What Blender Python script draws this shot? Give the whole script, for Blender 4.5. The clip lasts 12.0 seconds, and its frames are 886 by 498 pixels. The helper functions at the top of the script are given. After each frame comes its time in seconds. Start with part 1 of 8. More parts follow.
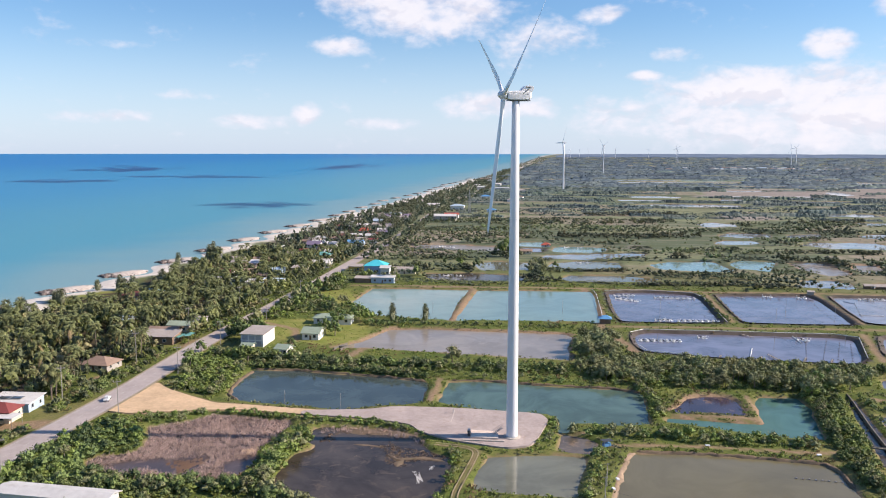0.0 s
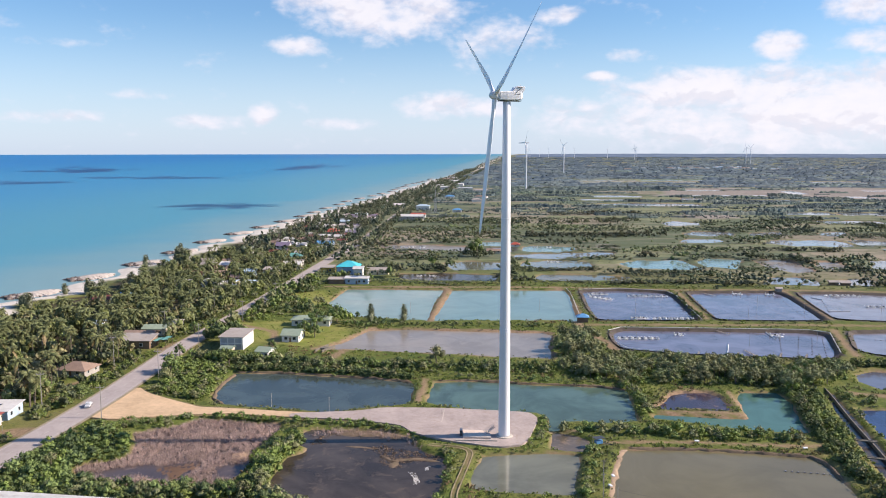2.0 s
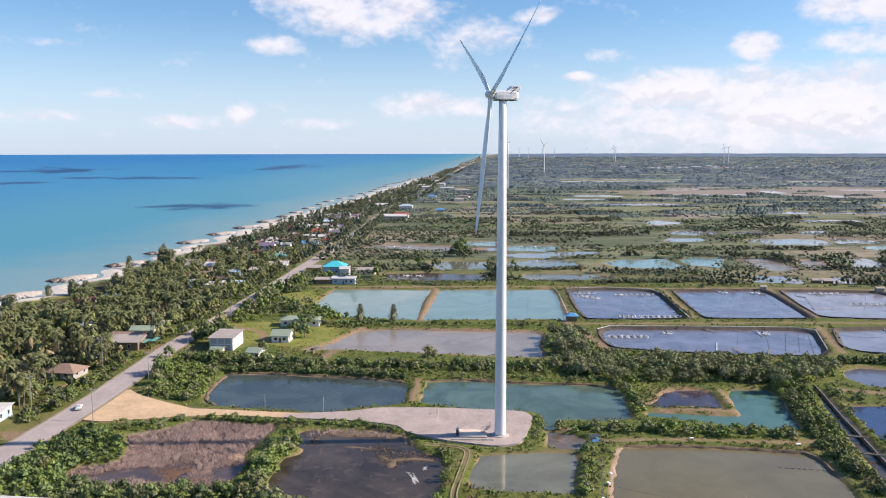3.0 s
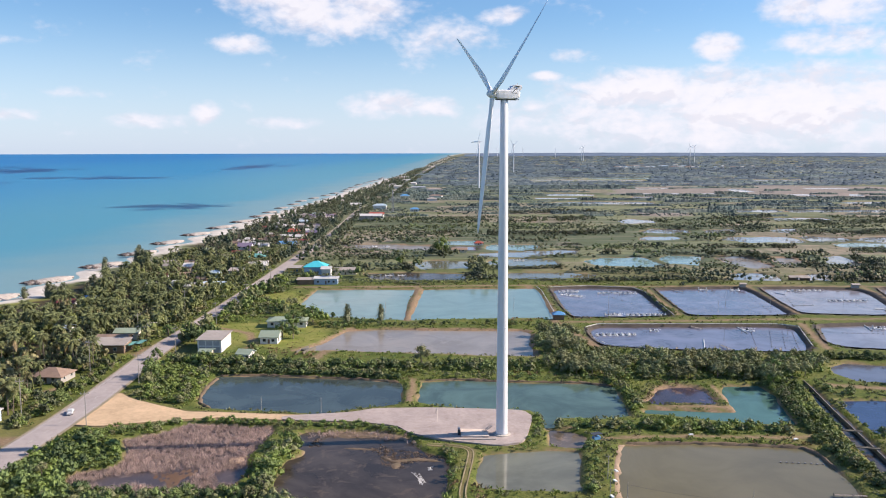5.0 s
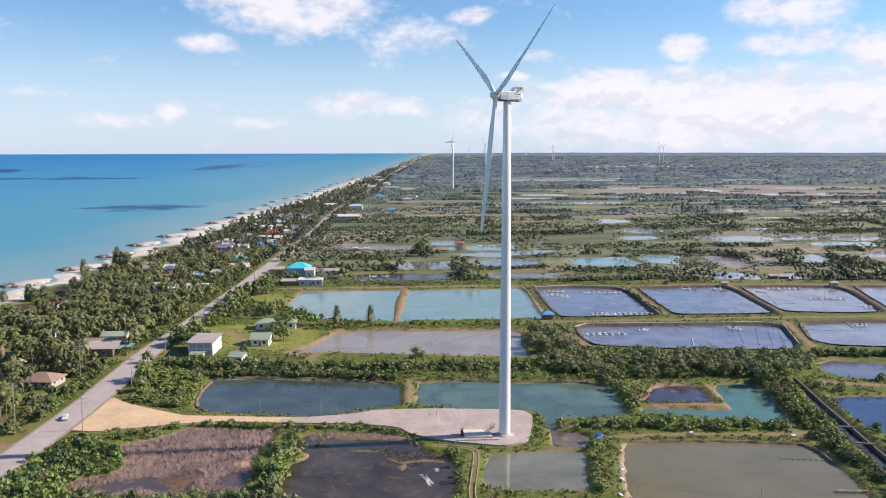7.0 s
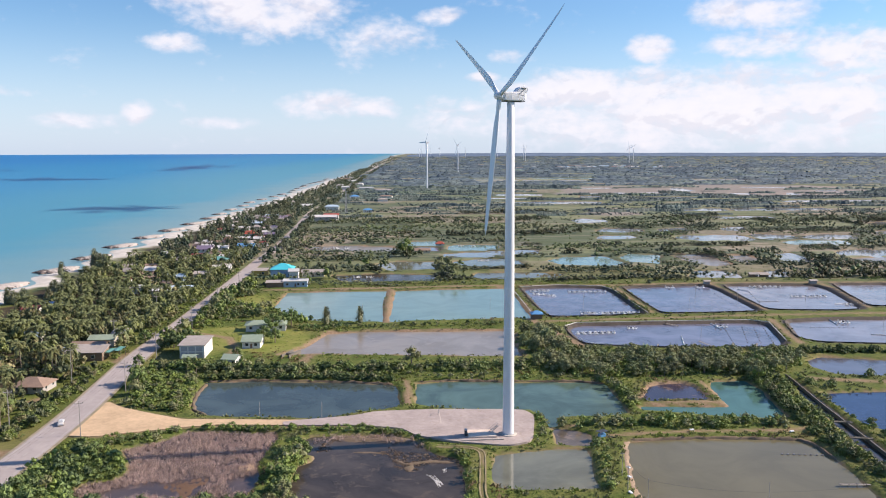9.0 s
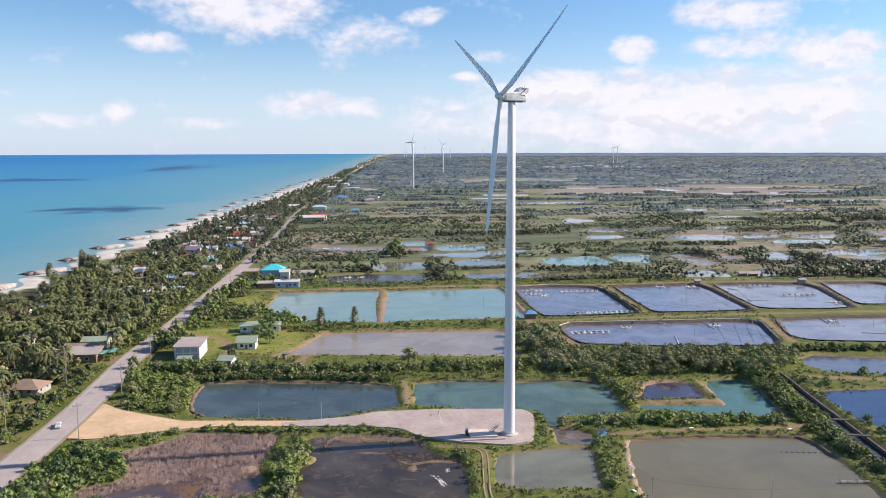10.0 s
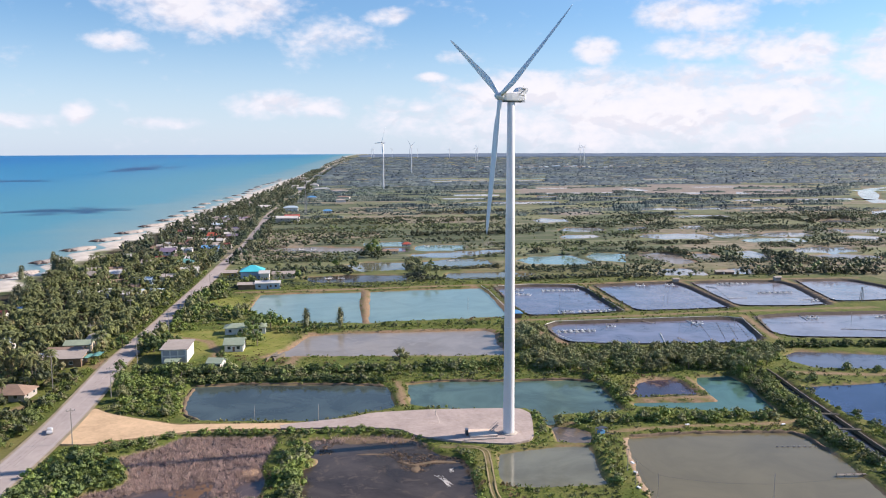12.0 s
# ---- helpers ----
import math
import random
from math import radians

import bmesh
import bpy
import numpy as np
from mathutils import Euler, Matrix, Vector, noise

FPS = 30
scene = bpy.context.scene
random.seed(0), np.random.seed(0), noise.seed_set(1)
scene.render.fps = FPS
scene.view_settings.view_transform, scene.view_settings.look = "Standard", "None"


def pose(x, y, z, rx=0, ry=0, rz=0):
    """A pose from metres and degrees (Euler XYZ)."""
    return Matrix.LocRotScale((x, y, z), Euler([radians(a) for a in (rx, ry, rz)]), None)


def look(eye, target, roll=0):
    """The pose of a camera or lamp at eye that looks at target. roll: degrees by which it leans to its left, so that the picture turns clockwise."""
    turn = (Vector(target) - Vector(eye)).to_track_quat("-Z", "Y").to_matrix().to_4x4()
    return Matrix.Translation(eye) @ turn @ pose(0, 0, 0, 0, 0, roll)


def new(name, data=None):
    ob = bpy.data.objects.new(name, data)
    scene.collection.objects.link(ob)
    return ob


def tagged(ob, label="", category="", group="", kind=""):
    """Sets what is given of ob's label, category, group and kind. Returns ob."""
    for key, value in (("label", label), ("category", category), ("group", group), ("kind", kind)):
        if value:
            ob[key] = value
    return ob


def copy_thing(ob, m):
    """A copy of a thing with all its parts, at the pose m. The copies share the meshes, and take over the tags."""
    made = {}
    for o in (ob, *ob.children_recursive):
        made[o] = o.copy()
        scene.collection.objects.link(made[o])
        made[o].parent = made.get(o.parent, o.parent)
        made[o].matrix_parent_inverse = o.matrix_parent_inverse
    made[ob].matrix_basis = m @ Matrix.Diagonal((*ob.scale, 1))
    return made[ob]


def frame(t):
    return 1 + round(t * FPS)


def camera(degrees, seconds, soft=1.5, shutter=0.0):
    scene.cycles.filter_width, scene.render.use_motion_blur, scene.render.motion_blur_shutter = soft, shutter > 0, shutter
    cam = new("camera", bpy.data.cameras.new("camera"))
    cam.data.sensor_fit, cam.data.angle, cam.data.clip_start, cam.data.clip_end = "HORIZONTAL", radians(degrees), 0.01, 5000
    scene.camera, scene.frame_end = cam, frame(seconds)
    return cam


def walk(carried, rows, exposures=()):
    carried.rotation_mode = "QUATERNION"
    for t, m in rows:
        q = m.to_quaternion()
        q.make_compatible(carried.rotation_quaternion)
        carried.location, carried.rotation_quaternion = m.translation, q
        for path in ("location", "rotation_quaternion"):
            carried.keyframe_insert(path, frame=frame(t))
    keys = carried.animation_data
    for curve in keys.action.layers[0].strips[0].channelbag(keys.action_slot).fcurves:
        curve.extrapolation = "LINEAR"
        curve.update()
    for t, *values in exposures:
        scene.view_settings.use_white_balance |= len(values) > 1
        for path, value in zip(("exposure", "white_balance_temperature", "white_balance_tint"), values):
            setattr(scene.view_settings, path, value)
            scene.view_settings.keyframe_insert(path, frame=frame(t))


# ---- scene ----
cam = camera(56.548, 12.0, soft=1.05)
PATH = [
    (0.0, -21.72, -249.61, 89.80, -6.856, -0.086, -0.000),
    (0.5, -24.15, -249.76, 89.83, -6.827, -0.052, -0.709),
    (1.0, -26.61, -249.68, 89.80, -6.821, -0.039, -1.426),
    (1.5, -29.12, -249.51, 89.84, -6.844, -0.010, -2.162),
    (2.0, -31.64, -249.30, 89.84, -6.845, 0.015, -2.857),
    (2.5, -34.24, -249.11, 89.80, -6.855, 0.021, -3.578),
    (3.0, -36.67, -248.88, 89.73, -6.860, 0.044, -4.288),
    (5.0, -47.03, -247.22, 89.67, -6.899, 0.064, -6.573),
    (5.5, -49.45, -247.03, 89.69, -6.895, 0.075, -7.137),
    (6.0, -52.01, -246.53, 89.78, -6.895, 0.086, -7.672),
    (6.5, -54.60, -246.25, 89.90, -6.907, 0.070, -8.195),
    (7.0, -57.19, -245.93, 90.06, -6.907, 0.069, -8.692),
    (9.0, -67.50, -244.13, 90.12, -6.889, 0.107, -10.809),
    (9.5, -70.10, -243.57, 90.13, -6.887, 0.118, -11.367),
    (10.0, -72.64, -243.18, 90.13, -6.882, 0.121, -11.924),
    (10.5, -75.13, -242.55, 90.01, -6.863, 0.121, -12.487),
    (11.0, -77.65, -241.98, 90.03, -6.858, 0.137, -13.063),
    (11.5, -80.20, -241.28, 90.05, -6.854, 0.144, -13.672),
    (12.0, -82.77, -240.70, 90.01, -6.862, 0.147, -14.310),
]
walk(cam, [(t, pose(x, y, z, 90 + pitch, roll, yaw)) for t, x, y, z, pitch, roll, yaw in PATH], [(0, 0.66, 6400, 17), (12, 0.66, 6400, 17)])

# ---- world, sun, exposure ----
SUN_EL, SUN_AZ = 31.0, 91.5           # degrees above the ground; clockwise from +y
world = bpy.data.worlds.new("world")
scene.world = world
world.use_nodes = True


def nd(tree, kind, **inputs):
    """A node with its inputs set: a value, or an output socket to link. Keys: names, or i0, i1 for places."""
    node = tree.nodes.new(kind)
    for key, value in inputs.items():
        k = int(key[1:]) if key[0] == "i" and key[1:].isdigit() else key.replace("_", " ")
        if isinstance(value, bpy.types.NodeSocket):
            tree.links.new(value, node.inputs[k])
        else:
            node.inputs[k].default_value = value
    return node


def mth(tree, op, a, b=None, c=None, clamp=False):
    n = tree.nodes.new("ShaderNodeMath")
    n.operation, n.use_clamp = op, clamp
    for k, v in enumerate((a, b, c)):
        if v is None:
            continue
        if isinstance(v, bpy.types.NodeSocket):
            tree.links.new(v, n.inputs[k])
        else:
            n.inputs[k].default_value = v
    return n.outputs[0]


def mixc(tree, fac, a, b, blend="MIX"):
    n = tree.nodes.new("ShaderNodeMix")
    n.data_type, n.blend_type = "RGBA", blend
    for k, v in ((0, fac), (6, a), (7, b)):
        if isinstance(v, bpy.types.NodeSocket):
            tree.links.new(v, n.inputs[k])
        elif k:
            n.inputs[k].default_value = (*v[:3], 1)
        else:
            n.inputs[k].default_value = v
    return n.outputs[2]


def ramp(tree, fac, lo, hi, smooth=True):
    n = tree.nodes.new("ShaderNodeMapRange")
    n.interpolation_type = "SMOOTHSTEP" if smooth else "LINEAR"
    for k, v in ((0, fac), (1, lo), (2, hi)):
        if isinstance(v, bpy.types.NodeSocket):
            tree.links.new(v, n.inputs[k])
        else:
            n.inputs[k].default_value = v
    return n.outputs[0]


def noise_tex(tree, vector, scale, detail=4.0, rough=0.55, distort=0.0):
    n = nd(tree, "ShaderNodeTexNoise", Scale=scale, Detail=detail, Roughness=rough, Distortion=distort)
    if vector is not None:
        tree.links.new(vector, n.inputs["Vector"])
    return n.outputs[0]


# cumulus: azimuth, elevation, half width, half height in degrees, weight
CLOUDS = []
CLOUDS.append((-1.2, 9.2, 5.8, 2.0, 1.05))
CLOUDS.append((-4.6, 10.2, 4.0, 1.6, 1.0))
CLOUDS.append((-7.1, 6.9, 1.9, 0.7, 0.9))
CLOUDS.append((2.6, 3.0, 2.8, 1.0, 0.95))
CLOUDS.append((5.6, 2.9, 2.4, 0.7, 0.7))
CLOUDS.append((6.3, 7.3, 3.2, 1.5, 0.55))
CLOUDS.append((10.6, 8.9, 1.8, 0.6, 0.75))
CLOUDS.append((24.6, 6.6, 1.6, 0.9, 0.9))
CLOUDS.append((15.6, 6.2, 1.5, 0.5, 0.65))
CLOUDS.append((13.5, 4.9, 1.3, 0.35, 0.8))
CLOUDS.append((21.5, 3.7, 8.0, 1.7, 1.05))
CLOUDS.append((29.5, 3.7, 5.5, 1.75, 1.05))
CLOUDS.append((35.0, 3.6, 6.0, 1.8, 1.0))
CLOUDS.append((36.8, 6.0, 2.9, 1.6, 1.05))
CLOUDS.append((30.9, 8.6, 3.6, 1.2, 0.95))
CLOUDS.append((31.3, 6.7, 3.0, 0.9, 0.85))
CLOUDS.append((42.5, 5.6, 3.0, 1.7, 1.0))
CLOUDS.append((38.0, 9.8, 5.0, 0.9, 0.7))
CLOUDS.append((27.0, 2.2, 15.0, 2.6, 0.95))
CLOUDS.append((-9.3, 2.4, 1.0, 0.8, 0.8))
CLOUDS.append((-12.8, 1.9, 2.8, 0.5, 0.6))
CLOUDS.append((-4.0, 1.8, 2.4, 0.4, 0.55))
CLOUDS.append((-17.5, 3.6, 2.2, 0.35, 0.45))
CLOUDS.append((-22.0, 2.1, 3.0, 0.4, 0.5))
CLOUDS.append((14.0, 2.2, 6.0, 1.4, 0.6))
CLOUDS.append((-22.0, 6.6, 2.0, 0.3, 0.35))
CLOUDS.append((48.0, 6.0, 6.0, 3.0, 0.9))
CLOUDS.append((-45.0, 7.0, 7.0, 2.0, 0.8))
CLOUDS.append((75.0, 12.0, 9.0, 3.5, 0.8))
CLOUDS.append((-80.0, 9.0, 9.0, 2.5, 0.9))
CLOUDS.append((130.0, 10.0, 12.0, 3.0, 0.9))
CLOUDS.append((180.0, 12.0, 12.0, 3.0, 0.9))
CLOUDS.append((-140.0, 9.0, 12.0, 3.0, 0.9))


def build_sky():
    t = world.node_tree
    t.nodes.clear()
    d = nd(t, "ShaderNodeTexCoord").outputs["Generated"]
    sky = t.nodes.new("ShaderNodeTexSky")
    sky.sky_type, sky.sun_disc = "NISHITA", False
    sky.sun_elevation, sky.sun_rotation = radians(SUN_EL), radians(SUN_AZ)
    sky.air_density, sky.dust_density, sky.ozone_density = 1.0, 0.6, 2.0
    blue = sky.outputs[0]
    xyz = nd(t, "ShaderNodeSeparateXYZ", i0=d).outputs
    az = mth(t, "MULTIPLY", mth(t, "ARCTAN2", xyz[0], xyz[1]), 57.2958)
    el = mth(t, "MULTIPLY", mth(t, "ARCSINE", xyz[2]), 57.2958)
    # billows: finer and flatter towards the horizon
    p = nd(t, "ShaderNodeCombineXYZ", i0=az, i1=mth(t, "MULTIPLY", el, 1.7)).outputs[0]
    n1 = noise_tex(t, p, 0.34, 7, 0.5, 0.3)
    n2 = noise_tex(t, p, 1.3, 5, 0.5)
    body = None
    for a, e, wa, we, k in CLOUDS:
        u = mth(t, "MULTIPLY", mth(t, "SUBTRACT", az, a), 1 / wa)
        v = mth(t, "MULTIPLY", mth(t, "SUBTRACT", el, e), 1 / we)
        r = mth(t, "ADD", mth(t, "MULTIPLY", u, u), mth(t, "MULTIPLY", v, v))
        s = mth(t, "MULTIPLY", mth(t, "SUBTRACT", 1.25, r, clamp=False), k)
        body = s if body is None else mth(t, "MAXIMUM", body, s)
    body = mth(t, "MAXIMUM", body, -0.35)
    puff = mth(t, "ADD", mth(t, "MULTIPLY", n1, 1.9), mth(t, "MULTIPLY", n2, 0.95))
    dens = mth(t, "ADD", mth(t, "MULTIPLY", body, 0.75), mth(t, "SUBTRACT", puff, 1.5))
    cover = ramp(t, dens, -0.2, 0.85)
    core = ramp(t, dens, 0.15, 1.25)
    cover = mth(t, "MULTIPLY", cover, 0.93)
    # undersides are greyer
    shade = mixc(t, core, (6.1, 6.3, 6.75), (7.0, 6.9, 6.9))
    under = noise_tex(t, nd(t, "ShaderNodeCombineXYZ", i0=az, i1=mth(t, "MULTIPLY", mth(t, "ADD", el, 0.5), 1.7)).outputs[0], 0.34, 7, 0.5, 0.3)
    flat = ramp(t, mth(t, "SUBTRACT", under, n1), 0.0, 0.09)
    shade = mixc(t, mth(t, "MULTIPLY", flat, 0.45), shade, (5.2, 5.25, 5.75))
    veil = mth(t, "MULTIPLY", ramp(t, mth(t, "MULTIPLY", el, -1.0), -9.5, 0.3), 0.62)
    base = mixc(t, veil, mixc(t, 1.0, blue, (0.66, 0.90, 1.08), "MULTIPLY"), (5.85, 6.65, 7.8))
    col = mixc(t, cover, base, shade)
    out = nd(t, "ShaderNodeBackground", Color=col, Strength=0.089)
    t.links.new(out.outputs[0], nd(t, "ShaderNodeOutputWorld").inputs[0])


build_sky()
sun = new("sun", bpy.data.lights.new("sun", "SUN"))
sun.data.energy, sun.data.angle, sun.data.color = 5.0, radians(0.53), (1.0, 0.86, 0.68)
a, e = radians(SUN_AZ), radians(SUN_EL)
sun.matrix_world = look((900 * math.sin(a) * math.cos(e), 900 * math.cos(a) * math.cos(e), 900 * math.sin(e)), (0, 0, 0))

# ---- materials ----
MATS = {}


def material(name, colour, rough=0.7, metal=0.0, vary=0.12, scale=1.5, bump=0.0, spec=0.4, island=0.0, stain=0.0, stain_colour=(0.1, 0.08, 0.06), translucent=0.0):
    """A procedural surface: base colour with broad and fine variation, wear stains and relief."""
    if name in MATS:
        return MATS[name]
    m = bpy.data.materials.new(name)
    m.use_nodes = True
    t = m.node_tree
    t.nodes.clear()
    pos = nd(t, "ShaderNodeNewGeometry").outputs["Position"]
    big = noise_tex(t, pos, scale * 0.13, 3, 0.6)
    fine = noise_tex(t, pos, scale, 6, 0.65)
    k = mth(t, "ADD", mth(t, "MULTIPLY", big, 0.55), mth(t, "MULTIPLY", fine, 0.45))
    dark = tuple(c * (1 - vary * 1.6) for c in colour)
    light = tuple(min(1, c * (1 + vary * 1.6)) for c in colour)
    col = mixc(t, ramp(t, k, 0.3, 0.7, False), dark, light)
    if island:
        isl = nd(t, "ShaderNodeNewGeometry").outputs["Random Per Island"]
        obj = nd(t, "ShaderNodeObjectInfo").outputs["Random"]
        h = nd(t, "ShaderNodeHueSaturation", Color=col)
        t.links.new(mth(t, "ADD", 0.5 - island * 0.05, mth(t, "MULTIPLY", obj, island * 0.1)), h.inputs["Hue"])
        t.links.new(mth(t, "ADD", 1 - island, mth(t, "ADD", mth(t, "MULTIPLY", isl, island * 1.2), mth(t, "MULTIPLY", obj, island * 0.8))), h.inputs["Value"])
        col = h.outputs[0]
    if stain:
        st = ramp(t, noise_tex(t, pos, scale * 0.45, 7, 0.72, 0.4), 0.52, 0.72)
        col = mixc(t, mth(t, "MULTIPLY", st, stain), col, stain_colour)
    b = nd(t, "ShaderNodeBsdfPrincipled", Base_Color=col, Metallic=metal, Roughness=rough, Specular_IOR_Level=spec)
    if bump:
        bp = nd(t, "ShaderNodeBump", Strength=bump, Distance=0.1, Height=fine)
        t.links.new(bp.outputs[0], b.inputs["Normal"])
    surf = b.outputs[0]
    if translucent:
        tr = nd(t, "ShaderNodeBsdfTranslucent", Color=mixc(t, 0.5, col, (0.16, 0.2, 0.03)))
        ms = nd(t, "ShaderNodeMixShader", i0=translucent)
        t.links.new(surf, ms.inputs[1]), t.links.new(tr.outputs[0], ms.inputs[2])
        surf = ms.outputs[0]
    t.links.new(surf, nd(t, "ShaderNodeOutputMaterial").inputs[0])
    MATS[name] = m
    return m


def water_material(name, colour, rough=0.05, ripple=0.25, murk=0.25, scum=0.0, scum_colour=(0.2, 0.17, 0.12), gloss=0.5):
    """Still pond water: murky body colour with broad drifts, a glossy surface and small wind ripples."""
    m = bpy.data.materials.new(name)
    m.use_nodes = True
    t = m.node_tree
    t.nodes.clear()
    pos = nd(t, "ShaderNodeNewGeometry").outputs["Position"]
    drift = noise_tex(t, nd(t, "ShaderNodeVectorMath", i0=pos, i1=(0.05, 0.1, 0)).outputs[0], 0.05, 4, 0.6, 0.5)
    drift2 = noise_tex(t, pos, 0.045, 5, 0.62, 0.8)
    col = mixc(t, ramp(t, drift2, 0.3, 0.7), tuple(c * (1 - murk) for c in colour), tuple(c * (1 + murk) for c in colour))
    if scum:
        s = ramp(t, noise_tex(t, pos, 0.16, 7, 0.7, 0.6), 0.54, 0.66)
        col = mixc(t, mth(t, "MULTIPLY", s, scum), col, scum_colour)
    wind = ramp(t, noise_tex(t, pos, 0.03, 3, 0.5), 0.35, 0.65)
    rg = mth(t, "ADD", rough, mth(t, "MULTIPLY", wind, 0.10))
    b = nd(t, "ShaderNodeBsdfPrincipled", Base_Color=col, Roughness=rg, IOR=1.33, Specular_IOR_Level=gloss)
    bp = nd(t, "ShaderNodeBump", Strength=ripple, Distance=0.04, Height=noise_tex(t, pos, 2.2, 3, 0.6))
    t.links.new(bp.outputs[0], b.inputs["Normal"])
    t.links.new(b.outputs[0], nd(t, "ShaderNodeOutputMaterial").inputs[0])
    return m


# ---- plan ----
EYE = Vector((-40.0, -190.0, 69.1))    # middle of the flight
UNIT = 1.3                            # metres in a unit of the plan; all is brought to metres in the last lines
NEAR, RIM, EARTH = 2000.0, 3800.0, 7.4e6 / UNIT


def far_true(r):
    """True ground distance of the ring drawn at r metres: past NEAR the land is drawn in, up to the horizon."""
    r = np.asarray(r, float)
    return np.where(r <= NEAR, r, NEAR / np.maximum(1e-6, 1 - (r - NEAR) / (RIM - NEAR)))


def ring_height(r):
    """Height of the ground sheet at ring r, so that the far land and sea close at the horizon."""
    r = np.asarray(r, float)
    d = np.maximum(far_true(r), 1.0)
    return np.where(r <= NEAR, 0.0, EYE.z - r * (EYE.z / d + d / (2 * EARTH) - NEAR / (2 * EARTH)))


def settle(x, y):
    """Where a thing at the true place x, y stands on the sheet: x, y, z and its scale."""
    v = np.array([x - EYE.x, y - EYE.y])
    d = float(np.hypot(*v))
    if d <= NEAR:
        return x, y, 0.0, 1.0
    r = NEAR + (RIM - NEAR) * (1 - NEAR / d)
    return EYE.x + v[0] * r / d, EYE.y + v[1] * r / d, float(ring_height(r)), r / d


def coast(y):
    """x of the shoreline at y: a nearly straight beach."""
    y = np.asarray(y, float)
    base = np.interp(y, [-900, 185, 320, 430, 510, 620, 740, 900, 1100, 1300, 1430, 2000, 2400, 2970, 4000, 5150, 7000, 10350, 12000, 30000], [-330, -208, -184, -169, -157, -140, -121, -91, -57, -28, -3, 78, 133, 228, 355, 525, 785, 1240, 1480, 4300])
    return base + 4.0 + 6.0 * np.sin((y - 199.0) * 2 * np.pi / 58.5) * (y < 2000) + 2.0 * np.sin(y / 17.0)


def sdf(px, py, poly):
    """Signed distance of points to a closed outline, negative inside."""
    best = np.full(px.shape, 1e18)
    inside = np.zeros(px.shape, bool)
    n = len(poly)
    for i in range(n):
        x0, y0 = poly[i]
        x1, y1 = poly[(i + 1) % n]
        dx, dy = x1 - x0, y1 - y0
        s = np.clip(((px - x0) * dx + (py - y0) * dy) / (dx * dx + dy * dy + 1e-9), 0, 1)
        best = np.minimum(best, (px - x0 - s * dx) ** 2 + (py - y0 - s * dy) ** 2)
        cross = ((y0 > py) != (y1 > py)) & (px < dx * (py - y0) / (dy if abs(dy) > 1e-9 else 1e-9) + x0)
        inside ^= cross
    return np.where(inside, -1, 1) * np.sqrt(best)


def line_sdf(px, py, line):
    """Distance to a polyline."""
    best = np.full(np.shape(px), 1e18)
    for (x0, y0), (x1, y1) in zip(line, line[1:]):
        dx, dy = x1 - x0, y1 - y0
        s = np.clip(((px - x0) * dx + (py - y0) * dy) / (dx * dx + dy * dy + 1e-9), 0, 1)
        best = np.minimum(best, (px - x0 - s * dx) ** 2 + (py - y0 - s * dy) ** 2)
    return np.sqrt(best)


WATER = -0.6
AQUA, TEAL, PALE, SLATE, MUD, GREY, DARK, REED, VIOLET, OLIVE, SILVER, DEEP, STEEL, SHOAL, LILAC, DUSK = "aqua", "teal", "pale", "slate", "mud", "grey", "dark", "reed", "violet", "olive", "silver", "deep", "steel", "shoal", "lilac", "dusk"
PONDS = []
PONDS.append((STEEL, (-78.1, 36.6), (-78.7, 43.3), (-77, 63.3), (-64, 62.7), (-49.1, 58.8), (-33, 54.4), (-21.3, 50.1), (-21.3, 42.4), (-22.7, 29.4), (-37.2, 25.3), (-43.9, 22.9), (-55.8, 26.2), (-65.6, 28.7), (-75.9, 32.3)))
PONDS.append((TEAL, (-14.8, 50.2), (-5.4, 50.8), (4.7, 48.4), (12.9, 46.1), (32.4, 42.7), (40.5, 38.8), (39.7, 30.8), (36.5, 11.7), (26.7, 10.8), (16.4, 12.5), (14.3, 4.9), (12.2, 4.9), (13.5, 14.7), (11.9, 19.3), (2.3, 20.7), (-5.1, 22.6), (-14.2, 27.4), (-18.1, 30.5)))
PONDS.append((OLIVE, (-6.4, -10.9), (-9.5, -22.2), (-10.6, -28.7), (-3.2, -31.3), (8.6, -33.2), (11, -32.3), (11.1, -29.2), (14.1, -19.9), (15.8, -14), (16, -11.2), (13.3, -10), (9, -9.6), (7, -10), (0.7, -10.2)))
PONDS.append((SHOAL, (11.4, -0.5), (12.6, 3.2), (15, 3.4), (18, 1.6), (20.4, -2), (18.8, -8.4), (16.4, -9.9), (13.3, -8.6), (10, -7)))
PONDS.append((MUD, (26.9, -8.4), (40.9, -9.2), (59.2, -12.8), (68.6, -15.3), (70.2, -19.4), (68.9, -28.9), (66.6, -38.8), (63.4, -50.5), (58.1, -67.4), (50.1, -80.1), (27.9, -76.2), (7.4, -67), (13.2, -50.8), (15.9, -41.5), (18, -32.6), (23.3, -16.9)))
PONDS.append((AQUA, (72.9, 35.2), (83.4, 34.1), (83.1, 24.4), (78.7, 10.6), (76.2, 0.4), (68.1, 1.5), (59.6, 4.7), (49.9, 9.2), (40.8, 13.5), (41.9, 16.7), (50.2, 14.9), (58.4, 13.2), (65.5, 11.9), (67.4, 19.6), (69.6, 29.4)))
PONDS.append((VIOLET, (43.6, 22.8), (47.4, 25.7), (52.2, 34), (56.8, 36.2), (63.1, 35.7), (65, 31.9), (64.6, 22.9), (62.4, 18.2), (57.5, 19.1), (55.1, 20.9), (47.4, 20.4)))
